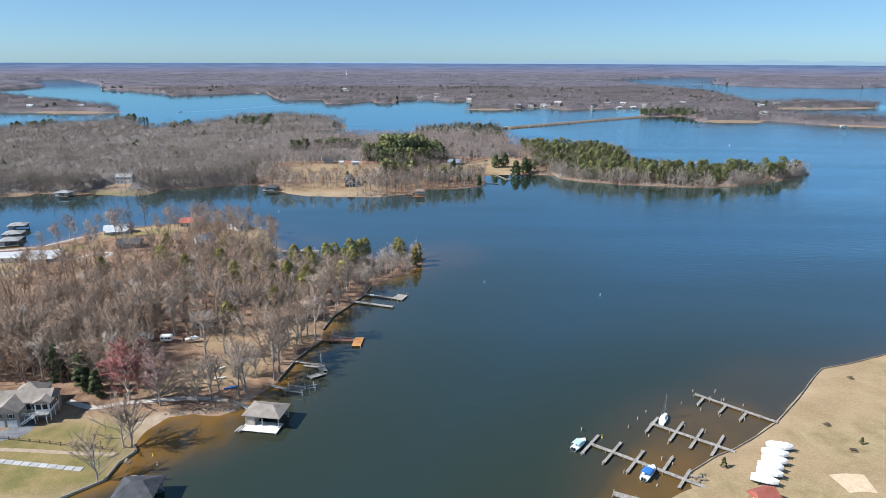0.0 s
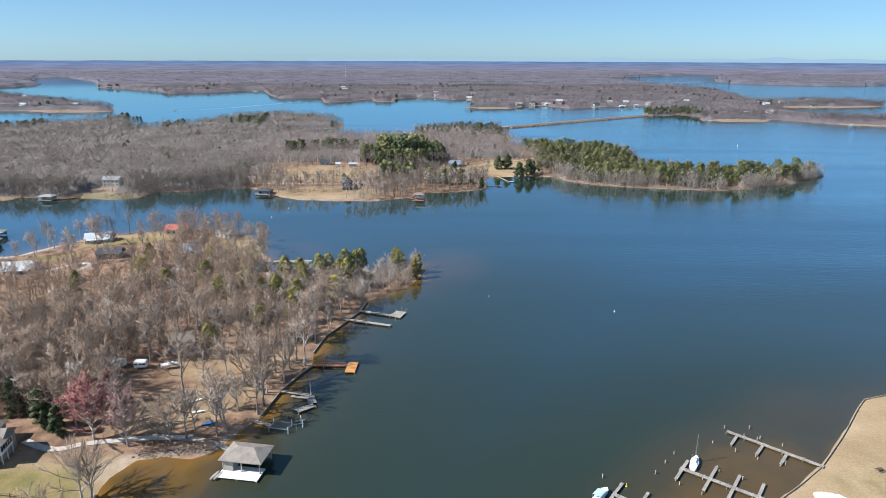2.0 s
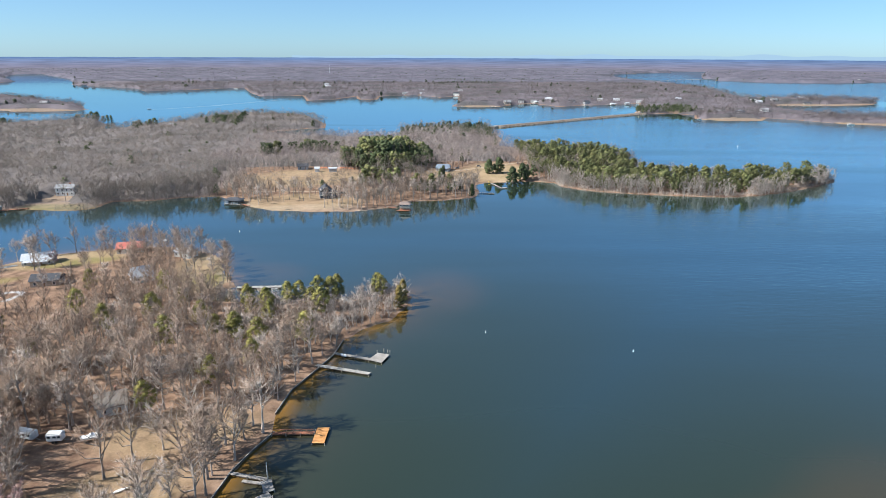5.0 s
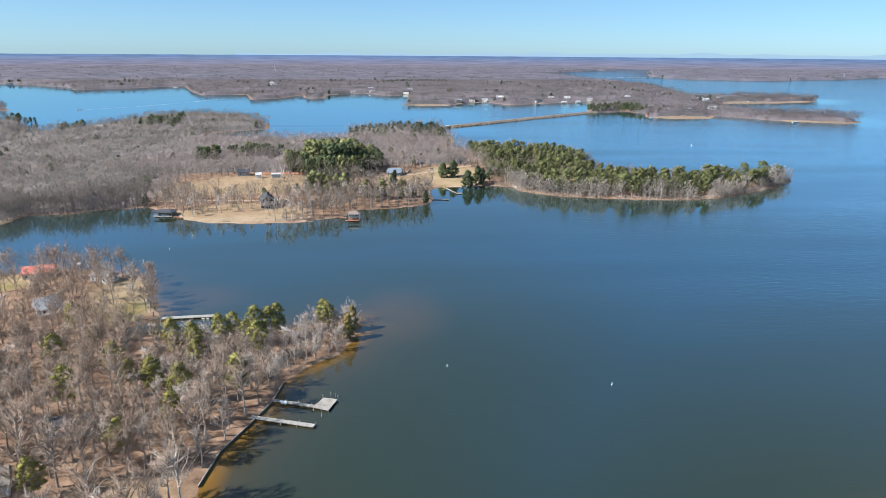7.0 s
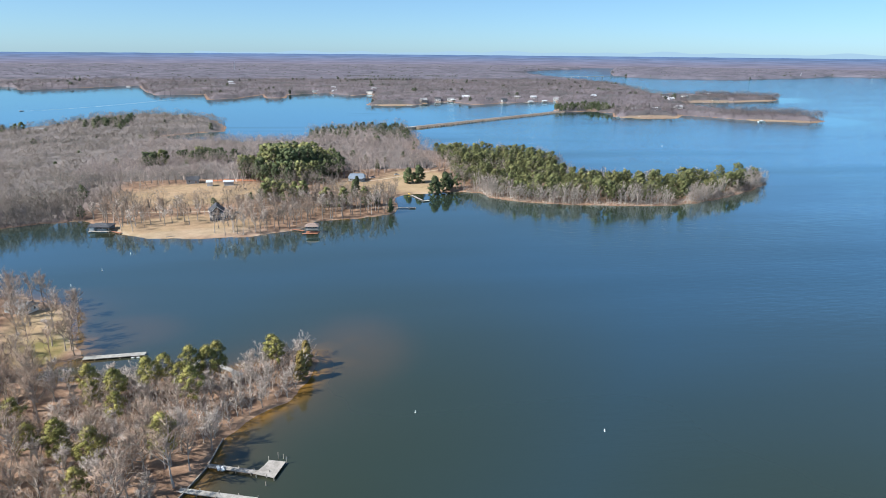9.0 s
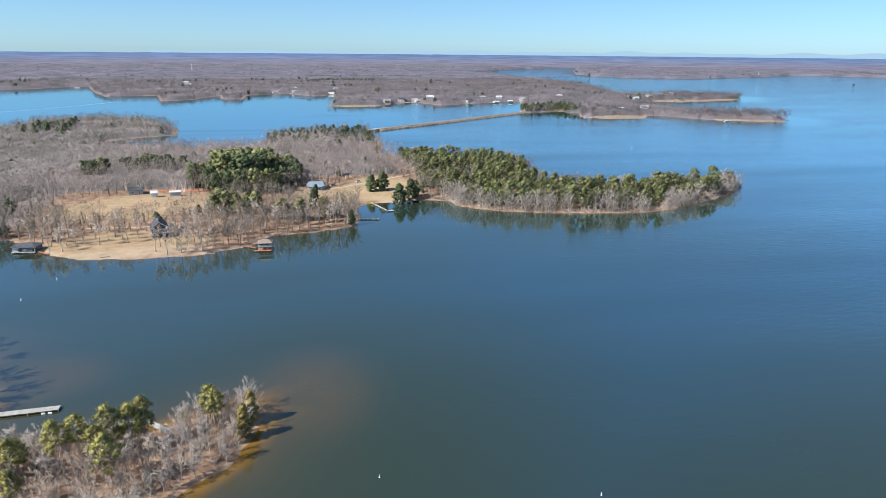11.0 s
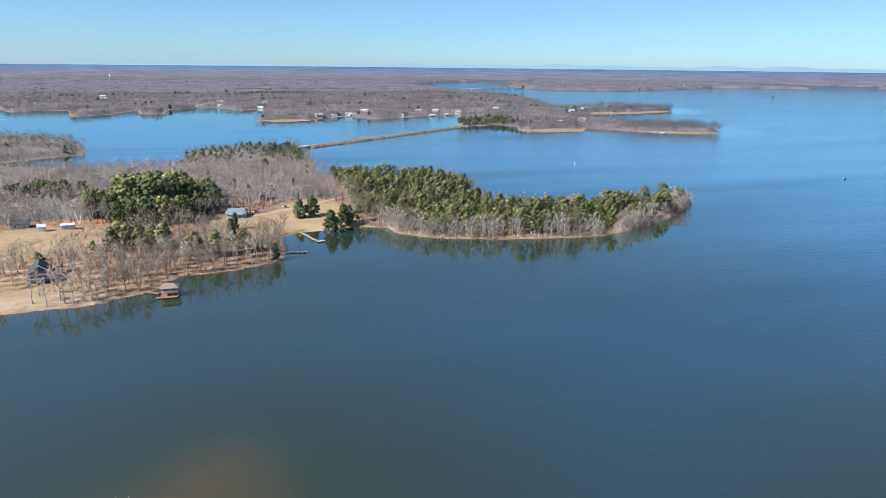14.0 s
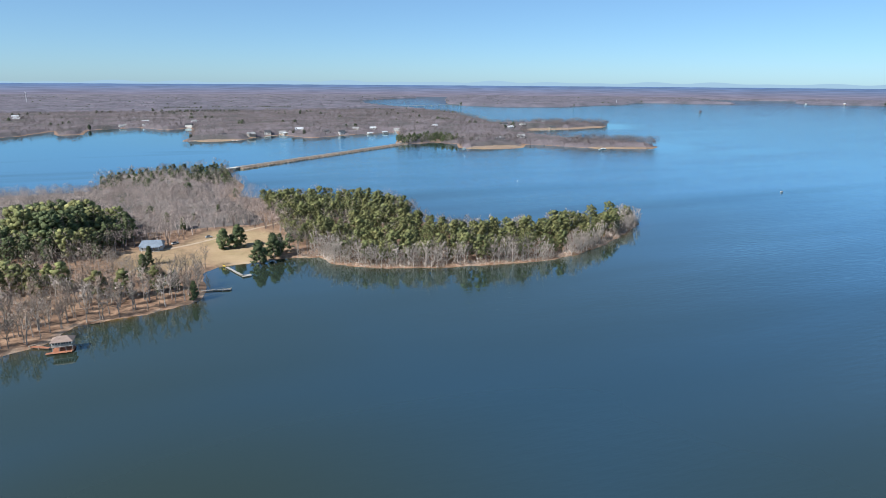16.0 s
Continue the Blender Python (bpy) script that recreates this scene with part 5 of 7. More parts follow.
# ---- the near point: house, boathouses, docks ----
def lake_house():
    root = thing("lake_house", -125.4, 168.8, 1.7, 8, "taupe-sided house with shingle roofs, white deck and two garage doors", "house")
    bm = bmesh.new()
    box(bm, 0, 2, 0, 15, 10, 5.6)
    for sx in (-1, 1):
        v = [bm.verts.new((sx * (7.5 - o), yy, zz)) for o in (0, 0.2) for yy, zz in ((-3, 5.6), (7, 5.6), (2, 8.0))]
        bm.faces.new(v[:3]), bm.faces.new(v[3:])
        for k in range(3):
            bm.faces.new((v[k], v[(k + 1) % 3], v[(k + 1) % 3 + 3], v[k + 3]))
    part("wall", bm, TAN_SIDING, root)
    bm = roof_mesh(15, 10, 5.6, 2.6, 0.6, 0)
    bmesh.ops.translate(bm, verts=bm.verts, vec=(0, 2, 0))
    part("roof", bm, TAUPE_ROOF, root)
    # garage wing with its gable to the water
    bm = bmesh.new()
    box(bm, -2.5, -6, 0, 7.2, 6.2, 5.2)
    v = [bm.verts.new((xx, -9.1 + o, zz)) for o in (0, 0.2) for xx, zz in ((-6.1, 5.2), (1.1, 5.2), (-2.5, 7.3))]
    bm.faces.new(v[:3]), bm.faces.new(v[3:])
    for k in range(3):
        bm.faces.new((v[k], v[(k + 1) % 3], v[(k + 1) % 3 + 3], v[k + 3]))
    part("garage_wing", bm, TAN_SIDING, root)
    bm = roof_mesh(9.0, 7.2, 5.2, 2.3, 0.5, 0)
    bmesh.ops.rotate(bm, verts=bm.verts, cent=(0, 0, 0), matrix=Matrix.Rotation(radians(90), 3, "Z"))
    bmesh.ops.translate(bm, verts=bm.verts, vec=(-2.5, -4.8, 0))
    part("garage_roof", bm, TAUPE_ROOF, root)
    for gx_ in (-4.3, -0.9):
        bm = bmesh.new()
        for k in range(4):
            box(bm, gx_, -9.14, 0.3 + 0.56 * k, 2.6, 0.08, 0.53)
        part("garage_door", bm, WHITE, root, "white panelled garage door")
        opening(root, "window", gx_, -9.1, 4.0, 0.9, 1.2, -90, GLASS)
        for side in (-0.72, 0.72):
            bm = bmesh.new()
            box(bm, gx_ + side, -9.16, 3.4, 0.35, 0.06, 1.2)
            part("shutter", bm, DARK_RUBBER, root, "black shutter")
    # back wing
    bm = bmesh.new()
    box(bm, -1, 9, 0, 9, 6, 5.2)
    part("back_wing", bm, TAN_SIDING, root)
    bm = roof_mesh(8, 9, 5.2, 2.8, 0.5, 4.5)
    bmesh.ops.translate(bm, verts=bm.verts, vec=(-1, 9, 0))
    part("back_roof", bm, TAUPE_ROOF, root)
    # glazed sunroom
    bm = bmesh.new()
    box(bm, 6.3, -1.2, 2.9, 4.2, 7.6, 3.2)
    room = part("sunroom", bm, WHITE, root, "white-framed sunroom on posts")
    for k in range(5):
        bm = bmesh.new()
        box(bm, 8.42, -4.3 + 1.5 * k, 3.8, 0.06, 1.2, 1.7)
        part("pane", bm, GLASS, room)
    for k in range(2):
        bm = bmesh.new()
        box(bm, 5.3 + 1.8 * k, -5.02, 3.8, 1.4, 0.06, 1.7)
        part("pane", bm, GLASS, room)
    bm = roof_mesh(8.2, 4.6, 6.0, 1.3, 0.4, 0)
    bmesh.ops.rotate(bm, verts=bm.verts, cent=(0, 0, 0), matrix=Matrix.Rotation(radians(90), 3, "Z"))
    bmesh.ops.translate(bm, verts=bm.verts, vec=(6.3, -1.2, 0))
    part("sunroom_roof", bm, TAUPE_ROOF, root)
    for px, py in ((4.4, -4.8), (8.2, -4.8), (8.2, -1.2), (8.2, 2.4)):
        bm = bmesh.new()
        box(bm, px, py, 0, 0.25, 0.25, 2.9)
        part("support_post", bm, WHITE, root)
    # deck and stairs
    bm = bmesh.new()
    boards(bm, (1.4, -6.2), (8.2, -6.2), 2.6, 2.8)
    part("deck", bm, GREY_WOOD, root)
    bm = bmesh.new()
    for k in range(8):
        box(bm, 1.5 + 0.95 * k, -7.45, 2.87, 0.09, 0.09, 1.0)
    box(bm, 4.8, -7.45, 3.85, 6.8, 0.12, 0.1)
    box(bm, 4.8, -7.45, 3.0, 6.8, 0.08, 0.08)
    for k in range(37):
        box(bm, 1.5 + 0.18 * k, -7.45, 3.08, 0.04, 0.04, 0.77)
    part("deck_rail", bm, WHITE, root, "white deck railing")
    for k in range(14):
        bm = bmesh.new()
        box(bm, 4.6 - 0.28 * k, -8.3, 2.7 - 0.19 * k, 0.32, 1.3, 0.08)
        part("stair_tread", bm, WHITE, root)
    for yy in (-7.65, -8.95):
        bm = bmesh.new()
        v = box(bm, 2.8, yy, 0, 4.2, 0.08, 0.3)
        for q in v:
            q.co.z += 2.7 + (q.co.x - 4.9) * 0.68 + 0.75
        for k in range(6):
            box(bm, 4.7 - 0.75 * k, yy, 2.6 - 0.51 * k, 0.09, 0.09, 1.1)
        part("stair_rail", bm, WHITE, root)
    for px in (1.8, 4.6, 7.8):
        bm = bmesh.new()
        box(bm, px, -7.3, 0, 0.2, 0.2, 2.8)
        part("deck_post", bm, WHITE, root)
    for px in (2.0, 3.4):
        opening(root, "window", px, -3.0, 4.2, 1.6, 2.0, -90)
    root.matrix_basis = root.matrix_basis @ Matrix.Diagonal((1.0, 0.75, 0.97, 1.0))


def boathouse(name, label, x, y, turn, w, d, eave, rise, roof_mat, wall_mat, deck_mat, deck, hip=None, walls="back", storeys=1, rail_mat=None):
    """A roofed boat slip: deck frame, corner posts, part walls and a hip roof. deck: its outline box dx0, dy0, dx1, dy1."""
    root = thing(name, x, y, 0, turn, label, "boathouse")
    floor = bmesh.new()
    dx0, dy0, dx1, dy1 = deck
    boards(floor, (dx0, (dy0 + dy1) / 2), (dx1, (dy0 + dy1) / 2), dy1 - dy0, 0.55, 0.35)
    tagged(part("deck", floor, deck_mat, root), kind="stuff")
    for sx in (-1, 0, 1):
        for sy in (-1, 1):
            bm = bmesh.new()
            box(bm, sx * (w / 2 - 0.3), sy * (d / 2 - 0.3), -1.5, 0.26, 0.26, eave + 1.5)
            part("post", bm, rail_mat or PILE, root)
    for px, py in ((dx0 + 0.2, dy0 + 0.2), (dx1 - 0.2, dy0 + 0.2), (dx0 + 0.2, dy1 - 0.2), (dx1 - 0.2, dy1 - 0.2), ((dx0 + dx1) / 2, dy0 + 0.2)):
        bm = bmesh.new()
        rod(bm, (px, py, -1.5), (px, py, 0.54), 0.13)
        part("pile", bm, PILE, root)
    bm = bmesh.new()
    if walls == "back":
        box(bm, -w / 2 + 1.6, 0, 0.6, 2.8, d - 0.5, eave - 0.6)
        box(bm, 0, d / 2 - 0.2, 0.6, w - 0.6, 0.14, eave - 0.6)
    else:
        box(bm, 0, d / 2 - 0.4, 0.6, w - 0.6, 0.14, 1.0)
        box(bm, 0, 0, eave - 0.45, w - 0.2, d - 0.2, 0.3)
    part("wall", bm, wall_mat, root)
    part("roof", roof_mesh(w, d, eave, rise, 0.55, d / 2 if hip is None else hip), roof_mat, root)
    return root


def sport_boat(name, x, y, z, turn, length, label, cover=None, group=""):
    """A small motor boat: hull, deck, windscreen, outboard, perhaps a canvas top on hoops."""
    root = thing(name, x, y, z, turn, label, "boat", group)
    bm = bmesh.new()
    hull(bm, length, length * 0.34, 0.95)
    part("hull", bm, WHITE_HULL, root, soft=False)
    bm = bmesh.new()
    box(bm, length * 0.08, 0, 0.95, length * 0.34, length * 0.24, 0.55)
    part("cabin", bm, WHITE_HULL, root)
    bm = bmesh.new()
    v = box(bm, length * 0.02, 0, 1.45, 0.08, length * 0.22, 0.45)
    part("windscreen", bm, GLASS, root)
    if cover:
        bm = bmesh.new()
        for k in range(7):
            a, b = k / 7 * math.pi, (k + 1) / 7 * math.pi
            q = [bm.verts.new((xx, -math.cos(t) * length * 0.17, 1.9 + 0.3 * math.sin(t) + o)) for xx in (-length * 0.4, length * 0.02) for t in (a, b) for o in (0, 0.05)]
            bm.faces.new((q[0], q[4], q[6], q[2])), bm.faces.new((q[1], q[3], q[7], q[5]))
            bm.faces.new((q[0], q[2], q[3], q[1])), bm.faces.new((q[4], q[5], q[7], q[6]))
        part("canopy", bm, cover, root, "stretched canvas canopy")
        for sx in (-0.38, 0.0):
            for sy in (-1, 1):
                bm = bmesh.new()
                rod(bm, (length * sx, sy * length * 0.165, 0.9), (length * sx, sy * length * 0.165, 1.95), 0.03)
                part("canopy_pole", bm, METAL, root)
    for sy in (-0.35, 0.35):
        bm = bmesh.new()
        box(bm, -length * 0.54, sy, 0.35, 0.5, 0.35, 0.85)
        part("outboard_motor", bm, DARK_RUBBER, root)
    return root


def wrapped_boat(x, y, z, turn, length):
    """A boat laid up on blocks under a peaked shrink wrap."""
    root = thing("wrapped_boat", x, y, z, turn, "boat in white shrink wrap stored on a tan lawn", "boat", "boats stored on the lawn")
    bm = bmesh.new()
    hull(bm, length, 2.0, 1.1, bow=0.4)
    bmesh.ops.translate(bm, verts=bm.verts, vec=(0, 0, 0.4))
    part("hull", bm, BLUE_SIDING, root, "dark hull showing below the wrap")
    bm = bmesh.new()
    rings = []
    r = random.Random(int(x * 10))
    for k in range(11):
        u = k / 10
        half = 1.08 if u < 0.6 else 1.08 * math.cos((u - 0.6) / 0.4 * 1.5)
        peak = (0.4 + 0.6 * math.sin(min(u * 1.35 + 0.25, 1.0) * math.pi * 0.62)) * (1 if u < 0.72 else 1 - (u - 0.72) * 1.7) + r.uniform(-0.1, 0.1)
        xx = (u - 0.5) * (length + 0.2)
        peak *= 1.35
        sheer = 1.5 + 0.2 * u
        rings.append([bm.verts.new(p) for p in ((xx, -half - 0.05, sheer - 0.55), (xx, -half, sheer), (xx, -half * 0.45, sheer + peak * r.uniform(0.6, 0.75)), (xx, 0, sheer + peak), (xx, half * 0.45, sheer + peak * r.uniform(0.6, 0.75)), (xx, half, sheer), (xx, half + 0.05, sheer - 0.55))])
    for a, b in zip(rings, rings[1:]):
        for k in range(6):
            bm.faces.new((a[k], b[k], b[k + 1], a[k + 1]))
    bm.faces.new(rings[0]), bm.faces.new(rings[-1][::-1])
    part("shrink_wrap", bm, WRAP, root, "peaked white plastic wrap", soft=False)
    bm = bmesh.new()
    for sy in (-0.6, 0.6):
        box(bm, 0, sy, 0.38, length * 0.8, 0.1, 0.12)
    rod(bm, (length * 0.36, 0, 0.45), (length * 0.5 + 1.3, 0, 0.42), 0.07)
    part("trailer_frame", bm, DARK_RUBBER, root, "dark steel trailer frame with tongue")
    for sy in (-0.85, 0.85):
        bm = bmesh.new()
        rod(bm, (-1.2, sy - 0.1, 0.32), (-1.2, sy + 0.1, 0.32), 0.32, 0.32, 12)
        part("wheel", bm, DARK_RUBBER, root)


def sailboat(x, y, turn):
    root = thing("sailboat", x, y, 0.0, turn, "small white sailboat with bare mast moored at the dock", "boat")
    bm = bmesh.new()
    hull(bm, 6.4, 2.2, 0.95, bow=0.55, transom=0.75)
    part("hull", bm, WHITE_HULL, root)
    bm = bmesh.new()
    box(bm, 0.4, 0, 0.95, 2.4, 1.2, 0.42)
    part("cabin", bm, WHITE_HULL, root)
    bm = bmesh.new()
    rod(bm, (0.9, 0, 1.2), (0.9, 0, 8.8), 0.07, 0.05)
    mast = part("mast", bm, METAL, root)
    bm = bmesh.new()
    rod(bm, (0.9, 0, 2.0), (-2.0, 0, 2.0), 0.1)
    part("boom", bm, WHITE, root)
    for e in ((3.1, 0, 1.1), (-3.0, 0, 1.0), (0.6, 1.0, 1.0), (0.6, -1.0, 1.0)):
        bm = bmesh.new()
        rod(bm, (0.9, 0, 8.7), e, 0.02, 0.02, 4)
        part("stay", bm, METAL, mast)


def buoy(x, y, color=None, label="white float buoy on the lake", size=0.24):
    root = thing("buoy", x, y, 0, 0, label, "buoy")
    bm = bmesh.new()
    bmesh.ops.create_icosphere(bm, subdivisions=2, radius=size, matrix=Matrix.Diagonal((1, 1, 0.75, 1)))
    part("float", bm, color or WHITE, root)
    bm = bmesh.new()
    rod(bm, (0, 0, 0.2), (0, 0, size * 3.2), size * 0.45, size * 0.4)
    part("column", bm, color or WHITE, root)


lake_house()
b1 = boathouse("boathouse", "boathouse with grey-tan hip roof and broad white deck", -53, 168.6, -9, 10.8, 7.6, 4.0, 1.9, TAUPE_ROOF, TAN_SIDING, WHITE, (-5.6, -6.6, 5.6, -1.2))
for k in range(2):
    bm = bmesh.new()
    hull(bm, 3.6, 0.8, 0.35, bow=0.5, transom=0.5)
    kay = tagged(part("kayak", bm, PALE_WOOD), "pale kayak lying beside the boathouse deck", "kayak", "kayaks by the boathouse")
    kay.matrix_basis = pose(-60.2 + 1.0 * k, 163.8, 0.35, 0, 0, 70)
walkway = thing("boathouse_walkway", -61, 175.5, 0, -32, "white plank walkway from the path to the boathouse", "walkway")
deck_run(walkway, (-3.4, 0), (3.6, 0), 1.6, PALE_WOOD, 0.62, posts=3.5, post_top=-0.02)
b2 = boathouse("boathouse", "boathouse with dark grey hip roof beside a lawn", -74.9, 132.4, 4, 9.2, 7.8, 4.0, 2.0, DARK_ROOF, TAN_SIDING, PALE_WOOD, (-4.6, -5.2, 4.6, -3.4))
landing = thing("boathouse_landing", -77.0, 141.0, 0, 0, "white L-shaped landing behind a boathouse", "dock")
deck_run(landing, (-4.5, 0), (3.2, 0), 1.1, PALE_WOOD, 0.6, posts=3.5, post_top=0.0)
deck_run(landing, (3.0, -0.6), (4.4, -6), 1.3, PALE_WOOD, 0.6, posts=3.5, post_top=0.0)

# docks on the near point
d = thing("lift_dock", -50, 186, 0, 0, "grey dock with an open steel boat lift", "dock")
deck_run(d, (-7.5, 3.6), (-1.5, 1.2), 1.3, GREY_WOOD, 0.55)
for u in (-1, 1):
    bm = bmesh.new()
    box(bm, 1.6, 0.2 + u * 1.9, 1.2, 6.2, 0.16, 0.2, -12)
    part("lift_beam", bm, METAL, d)
for k in range(9):
    bm = bmesh.new()
    box(bm, -1.1 + 0.68 * k, 0.75 - 0.145 * k, 1.22, 0.1, 3.9, 0.14, -12)
    part("lift_slat", bm, METAL, d)
for px, py, h in ((-1.2, 2.6, 2.2), (4.4, 1.6, 2.4), (-1.6, -1.2, 2.0), (4.2, -2.2, 2.2), (6.8, 3.4, 2.6), (7.8, 1.0, 2.4), (6.2, -0.4, 1.6)):
    bm = bmesh.new()
    rod(bm, (px, py, -1.5), (px, py, h), 0.1)
    part("lift_post", bm, WHITE if h > 2.1 else METAL, d)
for py in (3.1, 1.2):
    bm = bmesh.new()
    box(bm, 6.6, py, 1.0, 3.0, 0.2, 0.2, 15)
    part("cross_beam", bm, METAL, d)

d = thing("crooked_dock", -46, 201, 0, 0, "weathered grey dock with a bent platform end", "dock")
deck_run(d, (-7.6, 6.4), (2.6, 3.6), 1.2, GREY_WOOD, 0.6)
deck_run(d, (-3.6, 3.2), (2.0, 2.0), 1.0, GREY_WOOD, 0.57, posts=0)
deck_run(d, (2.4, 3.3), (4.2, -1.2), 2.6, GREY_WOOD, 0.6, "platform")
deck_run(d, (4.8, -2.2), (0.2, -5.8), 2.4, GREY_WOOD, 0.6, "platform")
bm = bmesh.new()
rod(bm, (2.2, 5.4, -1), (2.2, 5.4, 4.4), 0.09)
part("lamp_pole", bm, WHITE, d)

d = thing("orange_dock", -38, 225, 0, 0, "dock with a fresh orange plank platform and reddish walkway", "dock")
deck_run(d, (-9, 0.2), (3.2, 0.4), 1.3, RED_WOOD, 0.6)
deck_run(d, (5.3, 3.1), (4.9, -4.8), 3.5, ORANGE_WOOD, 0.62, "platform", board=0.4, post_top=0.0)
for sgn in (-1, 1):
    bm = bmesh.new()
    box(bm, -3, 0.3 + sgn * 0.62, 1.35, 11.4, 0.09, 0.1, 0.9)
    for k in range(7):
        box(bm, -8.6 + 1.87 * k, 0.22 + sgn * 0.62, 0.6, 0.09, 0.09, 0.8)
    part("rail", bm, RED_WOOD, d)

d = thing("straight_dock", -32, 263.5, 0, 0, "long narrow sun-bleached dock", "dock")
deck_run(d, (-9.5, 3.4), (9.8, -3.0), 1.7, PALE_WOOD, 0.6, posts=5)
d = thing("corner_dock", -27, 272.5, 0, 0, "grey dock that widens to a square platform", "dock")
deck_run(d, (-9.6, 3.6), (6.5, -2.2), 1.5, GREY_WOOD, 0.6)
bm = bmesh.new()
solid(bm, [(3.0, -1.7), (8.2, -4.2), (10.6, 2.2), (6.2, 3.6), (5.0, 1.2)], 0.56, 0.7)
part("platform", bm, GREY_WOOD, d)
for px, py, h in ((8.2, -4.4, 1.0), (10.8, 2.2, 2.2), (6.0, 3.9, 1.6), (3.6, -2.6, 1.2), (8.4, 5.0, 1.8), (6.4, -6.2, 1.2), (9.8, 4.6, 1.4)):
    bm = bmesh.new()
    rod(bm, (px, py, -1.5), (px, py, h), 0.11)
    part("post", bm, PILE, d)
for k in range(2):
    bm = bmesh.new()
    box(bm, -6.4 + 1.1 * k, 1.6 - 0.4 * k, 0.7, 0.7, 1.7, 0.4, 20)
    part("bench", bm, WHITE, d)
d = thing("cove_dock", -81, 345, 0, 0, "long pale concrete-grey dock off a mown point", "dock")
deck_run(d, (-10.5, -0.4), (10, 0.6), 2.6, PALE_WOOD, 0.65, posts=4, post_top=-0.05)
for px in (6.2, 8.0):
    bm = bmesh.new()
    box(bm, px, -1.5, 0.1, 1.1, 0.3, 0.4)
    part("fender", bm, WHITE, d)

# shore walls, paths and fences on the near point
bulkhead([(-48.6, 236), (-46.6, 250), (-41.6, 262), (-36.6, 275), (-34.6, 288)], "trim_bulkhead", DARK_WOOD, "dark timber bulkhead along the wooded bank", 0.75)
bulkhead([(-56, 193), (-53.6, 208), (-50.6, 217), (-46.6, 226)], "trim_bulkhead", DARK_WOOD, "dark timber bulkhead below the leaf-strewn bank", 0.8)
bulkhead([(-108, 120), (-94.6, 133), (-87.6, 140), (-87.6, 147), (-85.4, 153), (-88, 156.5)], "trim_bulkhead", TAN_TIMBER, "tan timber bulkhead around a lawn", 0.72)
strip([(-118, 177), (-108, 173.6), (-100, 176.7), (-87, 179.6), (-77, 180.3), (-68, 178.6), (-63.5, 177)], 2.1, 0.22, "pavement", GRAVEL, "winding gravel path to the boathouse", "path")
strip([(-140, 153), (-128, 156.6), (-122.5, 160), (-124, 164)], 6.0, 0.06, "driveway", ASPHALT, "grey asphalt driveway before the garage", "driveway")
strip([(-140, 150.8), (-120, 151.2), (-100, 150.6), (-90, 150.8)], 1.5, 0.05, "pavement", DIRT, "pale gravel track behind a wooden fence", "path")
walk_root = tagged(new("slab_walk"), "walk of pale concrete slabs across the grass", "path", kind="structure")
for k in range(13):
    bm = bmesh.new()
    x0 = -126 + 2.45 * k
    box(bm, x0, 146.5 - 0.105 * (x0 + 120) - 0.2, gz(x0, 145.5) - 0.12, 2.3, 1.7, 0.22, -5)
    part("slab", bm, CONCRETE, walk_root)
fence = thing("rail_fence", 0, 0, 0, 0, "low brown split-rail fence beside a gravel track", "fence")
post_rows = [(-138 + 3.1 * k, 157.4 - 0.11 * (3.1 * k)) for k in range(16)]
for (ax, ay), (bx, by) in zip(post_rows, post_rows[1:]):
    bm = bmesh.new()
    box(bm, ax, ay, gz(ax, ay) - 0.2, 0.16, 0.16, 1.4)
    part("post", bm, DARK_WOOD, fence)
    for rz in (0.45, 0.9):
        bm = bmesh.new()
        rod(bm, (ax, ay, gz(ax, ay) + rz), (bx, by, gz(bx, by) + rz), 0.06, 0.06, 5)
        part("rail", bm, DARK_WOOD, fence)
shore_steps = thing("shore_steps", -86.2, 147.8, 0, 10, "weathered wooden steps down to the water", "steps")
for k in range(4):
    bm = bmesh.new()
    box(bm, 0.3 + 0.3 * k, 0, 0.8 - 0.2 * k, 0.3, 1.6, 0.07)
    part("tread", bm, TAN_TIMBER, shore_steps)
for sy in (-0.85, 0.85):
    bm = bmesh.new()
    v = box(bm, 0.75, sy, -0.4, 1.5, 0.1, 0.25)
    for q in v:
        q.co.z += 1.1 - 0.66 * q.co.x
    part("stringer", bm, TAN_TIMBER, shore_steps)
for x, y in ((-77, 147), (-80, 151)):
    buoy(x, y, YELLOW if x < -79 else WHITE, "small float marking shallow water", 0.25)

# loose things under the near trees
def trailer(name, x, y, turn, length, label):
    root = thing(name, x, y, gz(x, y), turn, label, "camper")
    bm = bmesh.new()
    box(bm, 0, 0, 0.6, length, 2.4, 2.3)
    bmesh.ops.bevel(bm, geom=bm.edges[:], offset=0.25, segments=2, affect="EDGES")
    part("body", bm, WHITE_HULL, root)
    for sx in (-0.3, 0.05, 0.32):
        for sy in (-1, 1):
            bm = bmesh.new()
            box(bm, sx * length, sy * 1.2, 1.7, 0.9, 0.06, 0.6)
            part("window", bm, GLASS, root)
    for sy in (-1, 1):
        for sx in (-0.45, 0.45):
            bm = bmesh.new()
            rod(bm, (sx, sy * 1.0, 0.35), (sx, sy * 1.2, 0.35), 0.35, 0.35, 10)
            part("wheel", bm, DARK_RUBBER, root)
    bm = bmesh.new()
    box(bm, length / 2 + 0.7, 0, 0.45, 1.5, 0.12, 0.12)
    part("hitch", bm, METAL, root)


trailer("camper_trailer", -153, 222, 10, 7.5, "long white camper trailer parked among bare trees")
trailer("camper_trailer", -113, 220.5, -15, 6, "white camper trailer parked in the woods")
